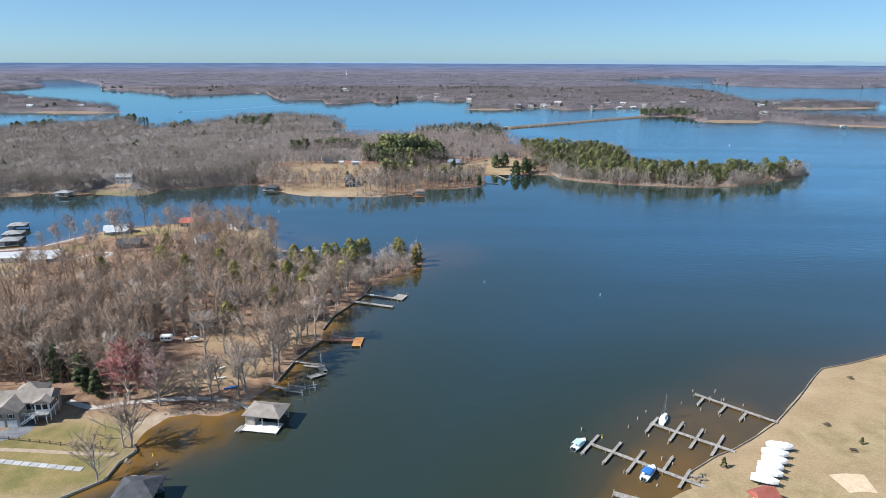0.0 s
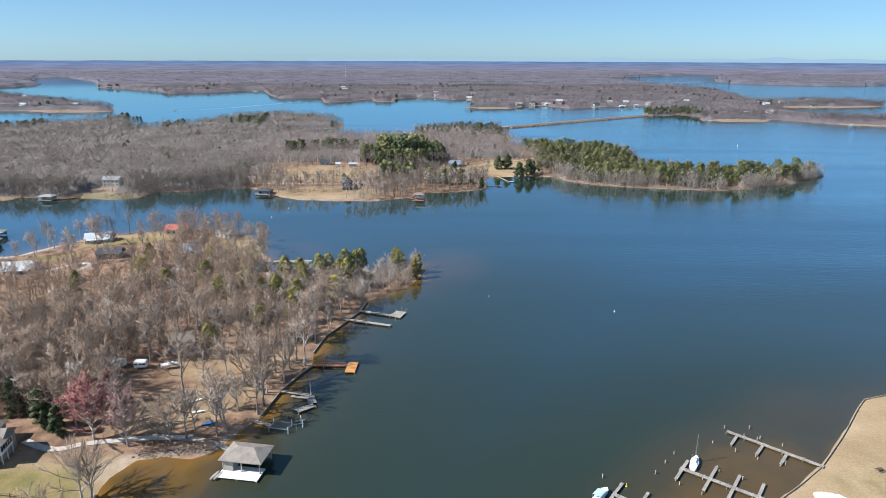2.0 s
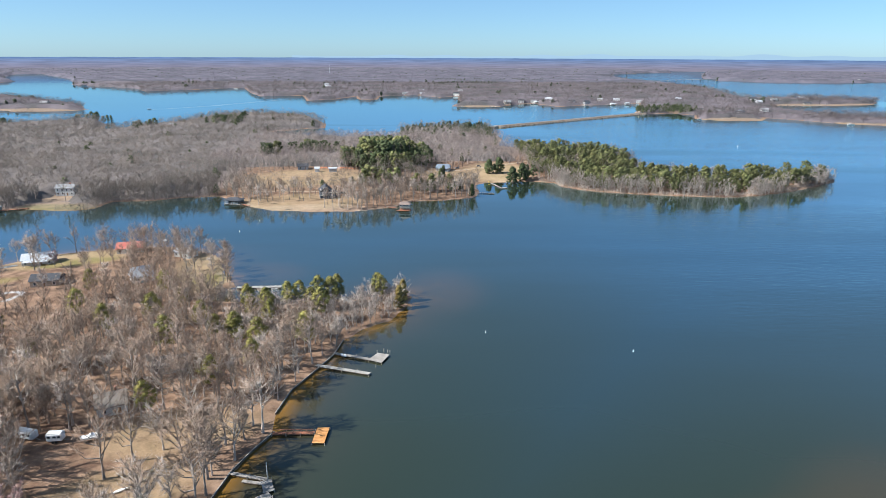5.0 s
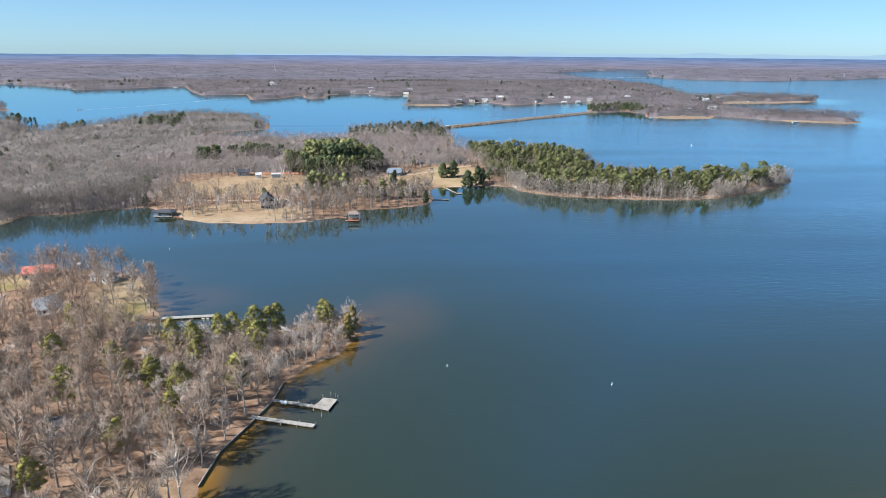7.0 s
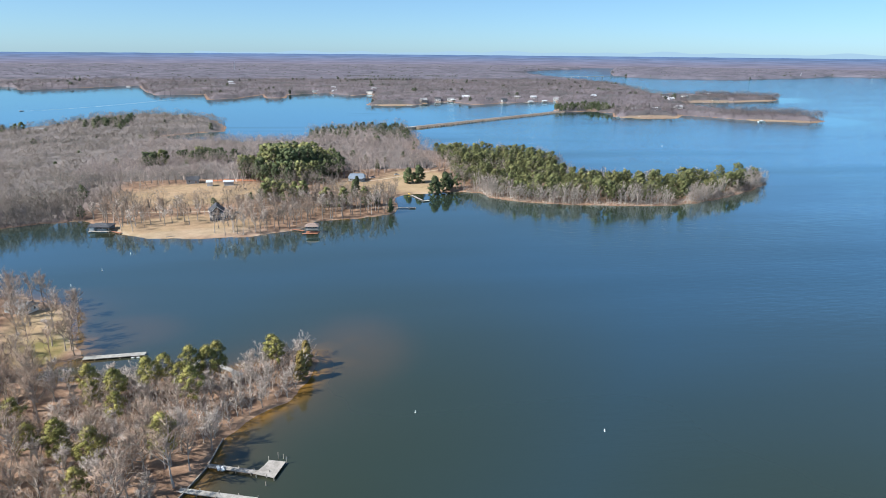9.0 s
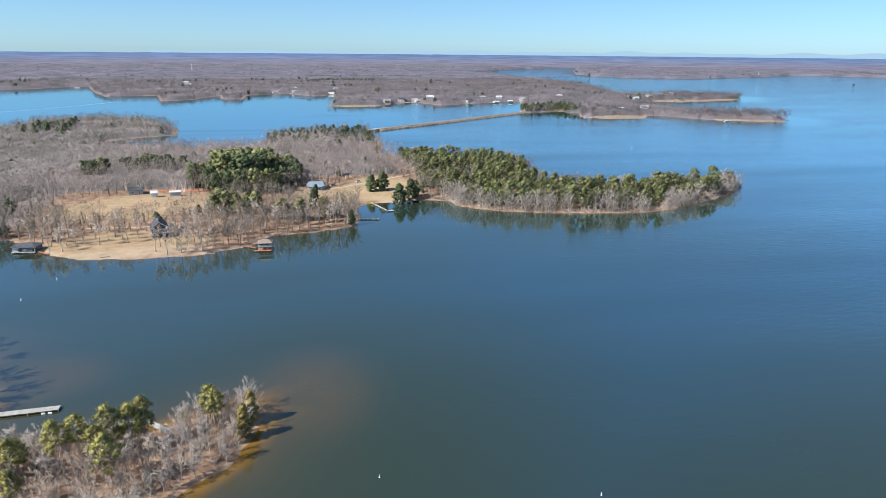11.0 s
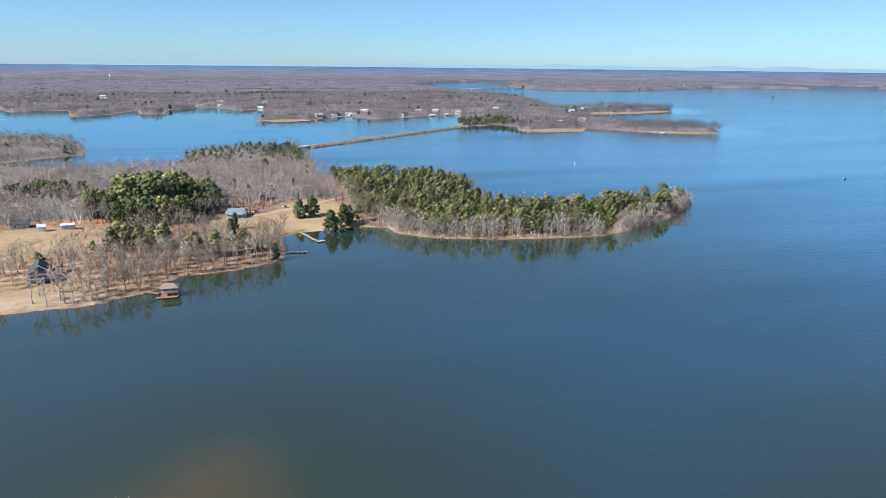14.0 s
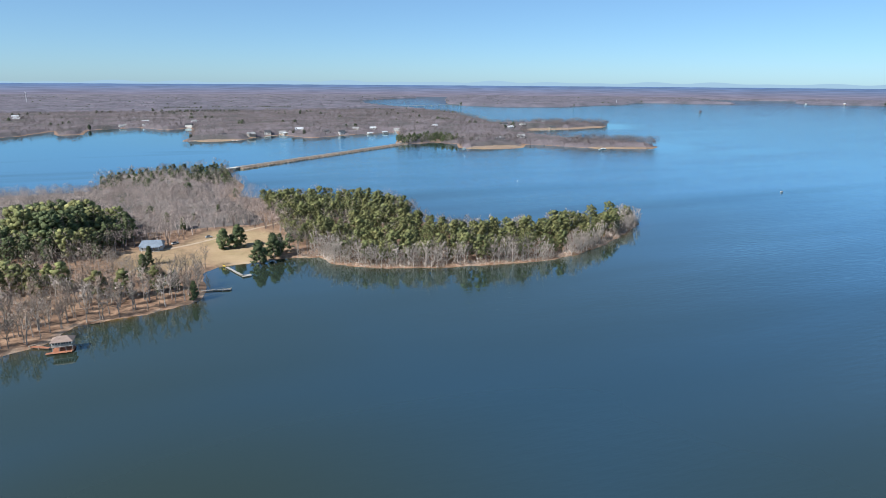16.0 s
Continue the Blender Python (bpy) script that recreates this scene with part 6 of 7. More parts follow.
trailer("camper_trailer", -104.5, 219.5, 5, 4.2, "short white camper trailer on leaf litter")
sport_boat("trailered_boat", -95, 220, 0.8 + gz(-95, 220), 20, 5.5, "white motor boat kept on land under trees")
for x, y, turn, mat, lab in ((-70, 187, 25, BLUE_PLASTIC, "blue kayak lying on leaf litter"), (-78, 199.5, 35, WHITE, "white canoe lying on leaf litter"), (-75.5, 193, 15, WHITE, "white canoe lying under bare trees")):
    bm = bmesh.new()
    hull(bm, 4.2, 0.85, 0.4, bow=0.5, transom=0.4)
    k = tagged(part("canoe", bm, mat), lab, "canoe")
    k.matrix_basis = pose(x, y, gz(x, y) + 0.1, 0, 0, turn)
house("cabin", "weathered cabin with steep grey roof in the woods", -97, 236, 25, 8, 7, WHITE_SIDING, TAUPE_ROOF, 1, 3.2, chimney=True)
house("cabin", "low cabin with dark roof among bare trees", -90, 262, 15, 11, 7, GREY_SIDING, DARK_ROOF, 1, 2.2)
house("cabin", "small shed with grey roof among bare trees", -122, 262, 5, 7, 5, LOG_SIDING, GREY_ROOF, 1, 1.8)
house("house", "pale house with faded red metal roof near the cove", -165, 401, 15, 13, 9, WHITE_SIDING, RED_ROOF, 1, 2.6)
house("house", "white gabled cottage under bare trees", -138, 352, 40, 9, 7, WHITE_SIDING, WHITE_ROOF, 1, 4.2)
house("house", "grey-roofed cottage on the wooded point", -132, 392, -25, 10, 7, WHITE_SIDING, GREY_ROOF, 1, 2.2)
house("house", "white bungalow with pale metal roof on a lawn", -203, 381, 18, 14, 9, WHITE_SIDING, WHITE_ROOF, 1, 2.6, porch=True)
house("house", "white house with grey metal roof and porch", -212, 323, 10, 15, 9, WHITE_SIDING, WHITE_ROOF, 1, 2.6, porch=True)
house("house", "dark-roofed house beside a lawn", -178, 345, 10, 12, 8, TAN_SIDING, DARK_ROOF, 1, 2.4)
house("house", "white outbuilding with pale roof", -229, 321, 10, 10, 8, WHITE_SIDING, WHITE_ROOF, 1, 2.2)
for x, y in ((-254, 357), (-262, 372), (-272, 392)):
    boathouse("boathouse", "far boathouse with grey roof on the cove", x, y, 15, 10, 8, 3.4, 1.6, GREY_ROOF, GREY_SIDING, GREY_WOOD, (-5, -5, 5, -3))
strip([(-262, 338), (-235, 351), (-222, 369), (-212, 377)], 3.2, 0.08, "road", CONCRETE, "pale concrete lane to the white bungalow", "road")
strip([(-215, 316), (-200, 322), (-190, 334), (-182, 332), (-184, 322)], 2.6, 0.08, "road", CONCRETE, "looping concrete drive", "road")
strip([(-262, 268), (-225, 290), (-205, 306)], 3.6, 0.08, "road", ASPHALT, "narrow grey lane through the lawn", "road")
bird = thing("martin_house", -141, 389, gz(-141, 389), 0, "white bird house on a tall pole", "bird house")
bm = bmesh.new()
rod(bm, (0, 0, 0), (0, 0, 9), 0.07)
part("pole", bm, METAL, bird)
bm = bmesh.new()
box(bm, 0, 0, 9, 1.3, 0.9, 0.7)
part("nest_box", bm, WHITE, bird)

# long straight dock behind the tip of the point
back_dock = thing("dock", -40.0, 329.0, 0.0, -43, "long narrow weathered grey plank dock behind bare saplings", "dock")
for k in range(24):
    bm = bmesh.new()
    box(bm, -6.9 + 0.6 * k, 0, 0.98, 0.57, 1.9, 0.06)
    part("deck", bm, PALE_WOOD, back_dock)
for sy in (-0.8, 0.8):
    bm = bmesh.new()
    box(bm, 0, sy, 0.84, 14.2, 0.1, 0.14)
    part("stringer", bm, GREY_WOOD, back_dock)
    for sx in (-6.8, -3.4, 0.0, 3.4, 6.8):
        bm = bmesh.new()
        rod(bm, (sx, sy * 1.3, -1.2), (sx, sy * 1.3, 1.5), 0.09)
        part("post", bm, GREY_WOOD, back_dock)

# buoys
buoy(73.4, 277.4)
buoy(20.3, 294.9, label="low white float buoy on the lake")
for x, y in ((-113, 470), (-118.5, 444), (-125, 423)):
    buoy(x, y, label="white channel buoy near the middle shore", size=0.3)
buoy(371, 826.5, label="white channel buoy on the open lake", size=0.45)

# ---- the marina ----
def finger_dock(label, a, b, fingers, head=None):
    """A main run from a to b with cross fingers at set distances and half lengths."""
    root = thing("marina_dock", a[0], a[1], 0, 0, label, "dock", "marina docks")
    bb = (b[0] - a[0], b[1] - a[1])
    deck_run(root, (0, 0), bb, 1.2, GREY_WOOD, 0.6, posts=5, post_top=0.15)
    run = math.hypot(*bb)
    w = Vector((bb[0] / run, bb[1] / run))
    for at, near_side, far_side, turn in fingers:
        c, s = math.cos(radians(turn)), math.sin(radians(turn))
        f = Vector((w.x * c - w.y * s, w.x * s + w.y * c))
        o = w * at
        deck_run(root, tuple(o + f * near_side), tuple(o + f * far_side), 0.8, GREY_WOOD, 0.58, "finger", posts=0, board=50)
        bm = bmesh.new()
        e = o + f * (far_side if abs(far_side) > abs(near_side) else near_side)
        rod(bm, (e.x, e.y, -1.5), (e.x, e.y, 0.95), 0.12)
        part("post", bm, PILE, root)
    return root


finger_dock("outer grey plank dock with short finger piers", (82.5, 185), (101.2, 168.2), [(3.0, -0.7, -6.0, 92), (10.0, -0.7, -6.6, 90), (16.2, -0.7, -6.6, 90)])
finger_dock("middle grey plank dock with crossing finger piers", (62.6, 167.6), (81.6, 153.0), [(0.6, -5.6, 4.6, 90), (7.6, -6.0, 6.6, 90), (13.4, -6.0, 6.4, 90), (19.2, -6.0, 6.4, 90)])
finger_dock("inner grey plank dock with crossing finger piers", (41.8, 157.0), (67.2, 137.8), [(0.4, -6.0, 5.6, 90), (7.0, -6.0, 6.0, 90), (13.6, -6.4, 6.0, 90), (21.0, -0.6, 8.0, 90), (26.6, -4.4, 5.0, 90)])
short = thing("marina_dock", 43, 135.2, 0, 0, "broad grey dock end close to the bank", "dock", "marina docks")
deck_run(short, (0, 0), (10, -4.6), 1.9, GREY_WOOD, 0.6)
for k, (x, y) in enumerate([(82.8, 187.4), (90, 187.1), (86.8, 183.4), (89.6, 181.3), (90.8, 182), (76.3, 179.8), (80.9, 175.7), (85.4, 172.1), (95.4, 178.5), (91.9, 170), (63.4, 174.6), (59.6, 170.4), (55.4, 165.7), (72.6, 166.7), (77.3, 163.4), (60.1, 161.3), (64.5, 157.6), (41.1, 164.1), (51, 157), (55.6, 153.5), (60.1, 149.9), (62.4, 147.9), (43.3, 147.7), (48.2, 144.1), (55.3, 138.8)]):
    bm = bmesh.new()
    h = 0.95 + 0.22 * math.sin(k * 2.3)
    rod(bm, (0, 0, -1.6), (0.05 * math.sin(k), 0.04 * math.cos(k), h), 0.16, 0.14, 8)
    p = tagged(part("mooring_post", bm, PILE), "weathered wooden mooring post standing in the water", "post", "mooring posts")
    p.location = (x, y, 0)
sport_boat("cabin_boat", 38.8, 156.4, 0, 50, 6.6, "white cabin boat under a faded teal canopy", TEAL)
sport_boat("cabin_boat", 54.6, 143.6, 0, 52, 7.4, "white cabin boat under a bright blue canopy", BLUE)
sailboat(67.2, 169.8, 60)
buoy(46.3, 160.6, YELLOW, "yellow float among the mooring piles", 0.3)
buoy(39.3, 152.3, WHITE, "small white float by the dock", 0.28)
for k, (x, y) in enumerate([(94.0, 153.5), (91.0, 150.1), (89.2, 146.8), (86.8, 144.1), (85.2, 141.4), (82.5, 138.4)]):
    wrapped_boat(x, y, gz(x, y), -17 - 2.2 * k, 6.3 + 0.3 * math.cos(k))
house("shed", "small shed with dark red shingle roof", 78.2, 130.4, 20, 5.2, 4.2, LOG_SIDING, RED_SHED_ROOF, 1, 1.6, category="shed")
bulkhead([(166, 215.6), (147, 207.6), (134.6, 203.6), (129.4, 198.4), (115, 182.6), (101, 168.6), (92, 161.6), (82, 154.6), (76, 151.6), (65, 143.6), (68, 140.5)], "trim_bulkhead", TAN_TIMBER, "low weathered timber bulkhead along the marina lawn", 0.58, cap=0.18)


def picnic_table(x, y, turn):
    root = thing("picnic_table", x, y, gz(x, y), turn, "dark weathered picnic table on a tan lawn", "table", "picnic tables")
    bm = bmesh.new()
    for k in range(5):
        box(bm, 0, -0.3 + 0.15 * k, 0.72, 1.8, 0.14, 0.05)
    part("tabletop", bm, DARK_WOOD, root)
    for sy in (-0.7, 0.7):
        bm = bmesh.new()
        box(bm, 0, sy, 0.42, 1.8, 0.28, 0.05)
        part("bench", bm, DARK_WOOD, root)
    for sx in (-0.6, 0.6):
        bm = bmesh.new()
        rod(bm, (sx, -0.75, 0), (sx, 0.25, 0.72), 0.05)
        rod(bm, (sx, 0.75, 0), (sx, -0.25, 0.72), 0.05)
        part("leg", bm, DARK_WOOD, root)


picnic_table(114.5, 165.9, 20)
picnic_table(114.0, 152.6, -5)
picnic_table(139.5, 195.2, 15)
pit = tagged(strip([(101.5, 138.2), (105.5, 138.6), (109.5, 138)], 7.6, 0.07, "trim_sand_pit", material("play_sand", [(0.50, 0.37, 0.24), (0.62, 0.48, 0.33)], 0.5, 0.95, fine=4.0), "pale sand pit edged with timber", "sand pit"))
for x, y, s in ((75.2, 145.8, 1.0), (118.4, 155.8, 0.75)):
    model = pine_tree(int(x), 3.0, clumps=14, sprays=40, crown_low=0.08, spread=0.3, size=0.3, pointed=0.9)
    t = tree_thing("young_evergreen", model, BARK, NEEDLES, "small green evergreen on a tan lawn", "tree", "young evergreens")
    t.matrix_basis = pose(x, y, gz(x, y)) @ Matrix.Scale(s, 4)


# ---- singled-out trees ----
pine_kinds = [tree_thing("pine", pine_tree(120 + k, 15 + k, clumps=42, sprays=84, crown_low=0.36, spread=0.25, size=0.32, clump=0.066, core=0.6), BARK, OLIVE_NEEDLES, "olive green pine with a clumpy open crown", "tree", "pines on the near point") for k in range(4)]
point_pines = [(-93.5, 269), (-105, 316), (-110, 298), (-71, 277), (-90, 293), (-80, 280), (-47, 276), (-77, 312), (-68, 307), (-61, 314), (-48, 316), (-41, 321), (-25, 327), (-70, 246),
               (-85, 232), (-61, 260), (-51, 314), (-44, 318), (-45, 303), (-69, 312), (-65, 296), (-74, 305), (-23, 325), (-63, 274), (-73, 278), (-57, 318), (-118, 330), (-122, 285), (-140, 300), (-135, 260), (-160, 280), (-150, 330)]
plant(pine_kinds, point_pines, 131, 0.65, 0.95)
cedar_kinds = [tree_thing("cedar", pine_tree(140 + k, 10, clumps=46, sprays=60, crown_low=0.06, spread=0.22, size=0.32, pointed=0.55, clump=0.085, core=0.9), BARK, mat, lab, "tree", grp)
               for k, (mat, lab, grp) in enumerate(((DARK_NEEDLES, "dense dark green cedar", "cedars"), (RUSTY_NEEDLES, "rust-tinged cedar at the water's edge", "cedars")))]
plant(cedar_kinds[1:], [(-15, 319), (-13.5, 327)], 141, 0.85, 1.05)
plant(cedar_kinds[:1], [(8, 587), (23, 563), (10, 613), (31, 543), (84, 616), (-110.5, 180), (-116, 184), (-128, 190), (-121, 192), (-140, 200), (30, 690), (20, 700), (38, 700), (55, 715)], 142, 0.9, 1.35)
plant([tree_thing("cedar", pine_tree(145, 10, clumps=60, sprays=60, crown_low=0.04, spread=0.36, size=0.36, pointed=0.45, clump=0.1, core=0.92), BARK, DARK_NEEDLES, "broad dense dark green cedar on a lawn", "tree", "broad cedars")], [(52, 634), (61, 635.5), (69, 598), (79, 607)], 144, 1.25, 1.5)
plant([tree_thing("redbud_tree", bare_tree(151, 10, limbs=26, twigs=13000, spread=0.46, low=0.1, width=0.05, fine=0.5), BARK, RED_TWIGS, "spreading tree with deep red budding twigs", "tree")], [(-99.5, 179)], 152, 1.85, 1.9)
plant([tree_thing("pink_bud_tree", bare_tree(153, 10.5, limbs=24, twigs=8000, spread=0.42, low=0.12, width=0.045, fine=0.5), BARK, PINK_TWIGS, "spreading tree with pinkish-grey twigs", "tree")], [(-88.5, 176)], 154, 1.75, 1.8)
plant([tree_thing("pink_bud_tree", bare_tree(155, 9, limbs=20, twigs=3200, spread=0.44, low=0.15, width=0.07, fine=0.5), BARK, PINK_TWIGS, "round tree with pinkish twigs beside the concrete lane", "tree")], [(-201, 344), (-190, 372)], 156, 0.95, 1.15)
lawn_kinds = [tree_thing("lawn_tree", bare_tree(160 + k, 11, limbs=18, twigs=2600, spread=0.55, low=0.12, width=0.03), BARK, TWIGS, "open leafless tree standing on a lawn", "tree", "lawn trees") for k in range(2)]
plant(lawn_kinds, [(-89.4, 139.6), (-89.6, 154.4), (-87.6, 155), (-100, 186), (-77, 176.8)], 161, 1.2, 1.4)

# tall trees along the open middle shore
shore_kinds = [tree_thing("shore_tree", bare_tree(170 + k, 13, limbs=9, twigs=420, spread=0.22, low=0.42, width=0.08), BARK, PALE_TWIGS if k % 2 else TWIGS, "slim leafless tree on the open middle shore", "tree", "slim trees on the middle shore") for k in range(4)]
shore_spots = scatter((-165, 499), (34, 580), 900, lambda px, py: (inside_distance(px, py, WOODED_FRONT + WOODED_BACK) > 2.5) & (py < 548 + 14 * (px > -60)) & ((np.abs(px + 79) > 10) | (py < 520)) & ((np.abs(px + 100) > 22) | (py > 520)), 171, 5.4)
plant(shore_kinds, shore_spots[:150], 172, 0.85, 1.25)
grove_models = [pine_tree(180 + k, 18 + k, clumps=54, sprays=36, crown_low=0.12, spread=0.27, size=0.42, clump=0.082, core=0.8, taper=0.58) for k in range(3)]
grove_kinds = [tree_thing("grove_pine", model, BARK, NEEDLES if k == 2 else DARK_NEEDLES, "tall full-crowned dark green pine in a grove", "tree", "pine grove") for k, model in enumerate(grove_models)]


def grove(px, py):
    return (ellipse(px, py, -42, 672, 40, 42, 0) > 0.5) | (ellipse(px, py, -118, 716, 26, 12, 0) > 0.5) | (ellipse(px, py, -160, 694, 10, 8, 0) > 0.5)


grove_spots = scatter((-180, 600), (10, 740), 2600, grove, 181, 6.4)
heart = np.hypot((grove_spots[:, 0] + 42) / 40, (grove_spots[:, 1] - 672) / 42) < 0.62
plant(grove_kinds, grove_spots[heart], 182, 1.15, 1.38)
plant(grove_kinds, grove_spots[~heart], 183, 0.6, 0.92, first=False)
low_kinds = [tree_thing("low_pine", pine_tree(190 + k, 11, clumps=30, sprays=50, crown_low=0.12, spread=0.33, size=0.42, clump=0.1, core=0.9), BARK, NEEDLES, "broad low pine beside the field", "tree", "low pines") for k in range(2)]
plant(low_kinds, [(-53, 585), (-47, 577), (-40, 572), (-35, 582), (-28, 576), (-44, 590), (-55, 575), (0, 556), (-12, 560), (14, 560)], 191, 1.05, 1.4)
wild = scatter((-420, 510), (200, 1150), 420, lambda px, py: mid_woods(px, py) & (px < 110), 195, 14)
stand("scattered_pines", [joined([w, c]) for w, c in far_pine_models], wild[:70], DARK_NEEDLES, "dark evergreens scattered through the leafless woods", 196, 0.4, 0.75)
neck = scatter((-45, 890), (86, 1020), 900, lambda px, py: (inside_distance(px, py, WOODED_FRONT + WOODED_BACK) > 3) & (np.random.RandomState(4).uniform(0, 1, px.shape) < 0.6), 197, 7.5)
stand("neck_pines", [joined([w, c]) for w, c in far_pine_models], neck, DARK_NEEDLES, "dark pines on the neck before the causeway", 198, 0.45, 0.75)
isle = np.concatenate([scatter((-330, 990), (-280, 1080), 60, lambda px, py: px > -1e9, 199, 9), scatter((-560, 1080), (-510, 1110), 30, lambda px, py: px > -1e9, 200, 9), scatter((-660, 965), (-600, 1020), 40, lambda px, py: px > -1e9, 201, 9), scatter((-420, 965), (-395, 1000), 12, lambda px, py: px > -1e9, 202, 9)])
stand("inlet_pines", [joined([w, c]) for w, c in far_pine_models], isle, DARK_NEEDLES, "dark pines on the inlet shore", 203, 0.7, 0.95)
stand("causeway_pines", [joined([w, c]) for w, c in far_pine_models], scatter((395, 1262), (500, 1330), 260, lambda px, py: land_distance(px, py) > 2, 212, 7), DARK_NEEDLES, "low dark pines at the causeway's far end", 213, 0.55, 0.85)
far_pines = [puff_crown(210 + k, 14, 4.2, 6, 0.1, 14, 1.8, 0.9) for k in range(3)]


def far_groves(px, py):
    return far_land(px, py) & (wave(px * 0.45, py, 110, 12) > 0.72)


far_ever = np.concatenate([scatter((-1900, 1050), (1400, 2400), 9000, far_groves, 211, 11), scatter((-3500, 2400), (3500, 4300), 14000, far_groves, 215, 20), scatter((40, 1430), (70, 1470), 8, far_land, 213, 9),
                           scatter((20, 2590), (470, 2660), 700, lambda px, py: np.abs(py - 2600 - 0.11 * px) < 13, 216, 9), scatter((25, 2330), (235, 2380), 400, lambda px, py: np.abs(py - 2356) < 10, 217, 9)])
stand("far_evergreens", far_pines, far_ever, FAR_NEEDLES, "dark evergreen stands in the far woods", 214, 0.7, 1.0)

# ---- the middle shore: houses, docks ----
afr = house("gabled_house", "slate-blue gabled house with white trim and porch", -80, 536, 102, 11, 9, BLUE_SIDING, DARK_ROOF, 2, 4.2, storey=2.4)
for sgn in (-1, 1):
    bm = bmesh.new()
    v = box(bm, -5.95, sgn * 2.35, 5.3, 0.16, 5.3, 0.34)
    for q in v:
        q.co.z += 4.1 - abs(q.co.y) * 0.86
    part("gable_trim", bm, WHITE, afr, "white gable trim board")
opening(afr, "window", -5.5, 0, 6.9, 1.4, 1.2, 180)
bm = bmesh.new()
box(bm, -6.9, 0, 2.75, 2.8, 8.6, 0.2)
part("porch_floor", bm, GREY_WOOD, afr)
bm = bmesh.new()
box(bm, -8.2, 0, 3.75, 0.08, 8.6, 0.1)
for k in range(17):
    box(bm, -8.2, -4.24 + 0.53 * k, 2.95, 0.06, 0.06, 0.8)
part("porch_rail", bm, WHITE, afr, "white porch railing")
for k in range(4):
    bm = bmesh.new()
    box(bm, -8.2, -4.1 + 2.73 * k, 0, 0.2, 0.2, 5.0)
    part("porch_post", bm, WHITE, afr)
bm = bmesh.new()
v = box(bm, -6.9, 0, 4.95, 3.2, 9.0, 0.16)
for q in v:
    q.co.z += 0.2 * (q.co.x + 6.9)
part("porch_roof", bm, DARK_ROOF, afr)
bm = bmesh.new()
box(bm, 1.5, -6.6, 0, 7.0, 4.4, 3.0)
part("side_wing", bm, BLUE_SIDING, afr)
bm = roof_mesh(7.0, 4.4, 3.0, 1.3, 0.4, 0)
bmesh.ops.translate(bm, verts=bm.verts, vec=(1.5, -6.6, 0))
part("wing_roof", bm, DARK_ROOF, afr)
house("house", "long low house with blue-grey metal roof by a lawn", 11, 648, -8, 13, 10, GREY_SIDING, BLUE_ROOF, 1, 2.6, hip=1.5, porch=True)
house("cabin", "low cabin with brown roof below the pines", -38, 610, 5, 9, 6, LOG_SIDING, BROWN_ROOF, 1, 1.8)
house("shed", "small white shed at the edge of the field", -102, 629, 8, 4, 3.2, WHITE_SIDING, WHITE_ROOF, 1, 1.6, category="shed", windows=False)
house("shed", "long shed with pale metal roof by the field", -88, 630, 4, 7, 3.2, GREY_SIDING, WHITE_ROOF, 1, 1.0, category="shed", windows=False)
house("shed", "grey barn-like shed under bare trees", -117, 642, 10, 9, 7, GREY_SIDING, DARK_ROOF, 1, 2.2, category="shed")
house("house", "tan two-storey house above a lawn by the inlet", -276, 543, 5, 13, 8, WHITE_SIDING, GREY_ROOF, 2, 2.4, chimney=True)
house("house", "pale house behind the far side of the woods", -372, 985, 5, 16, 10, WHITE_SIDING, GREY_ROOF, 2, 2.6)
clay = strip([(-105, 648), (-88, 650), (-70, 646)], 5, 0.08, "trim_clay_patch", RED_CLAY, "bare patch of red clay at the field's edge", "bare soil")
strip([(-160, 560), (-120, 556), (-90, 552), (-60, 560), (-20, 575), (5, 610), (8, 638)], 2.0, 0.05, "road", DIRT, "dirt track across the field", "road")
strip([(15, 642), (35, 652), (60, 668), (95, 690)], 2.4, 0.05, "road", DIRT, "dirt drive past the lawn", "road")
bh = boathouse("boathouse", "boathouse with dark roof over a white boat", -144, 521, -8, 12, 8, 3.2, 1.6, DARK_ROOF, GREY_SIDING, GREY_WOOD, (-6, -5.2, 6, -3.4))
sport_boat("moored_boat", -144, 519.5, 0.2, 172, 6.5, "white motor boat under a boathouse roof")
w = thing("boathouse_walkway", -134, 514, 0, -40, "reddish walkway from shore to the boathouse", "walkway")
deck_run(w, (-4, 0), (4.5, 0), 1.4, RED_WOOD, 0.6)


OLD_BROWN_ROOF = material("weathered_brown_shingles", [(0.19, 0.142, 0.118), (0.28, 0.215, 0.18)], 0.5, 0.9, fine=5.0)


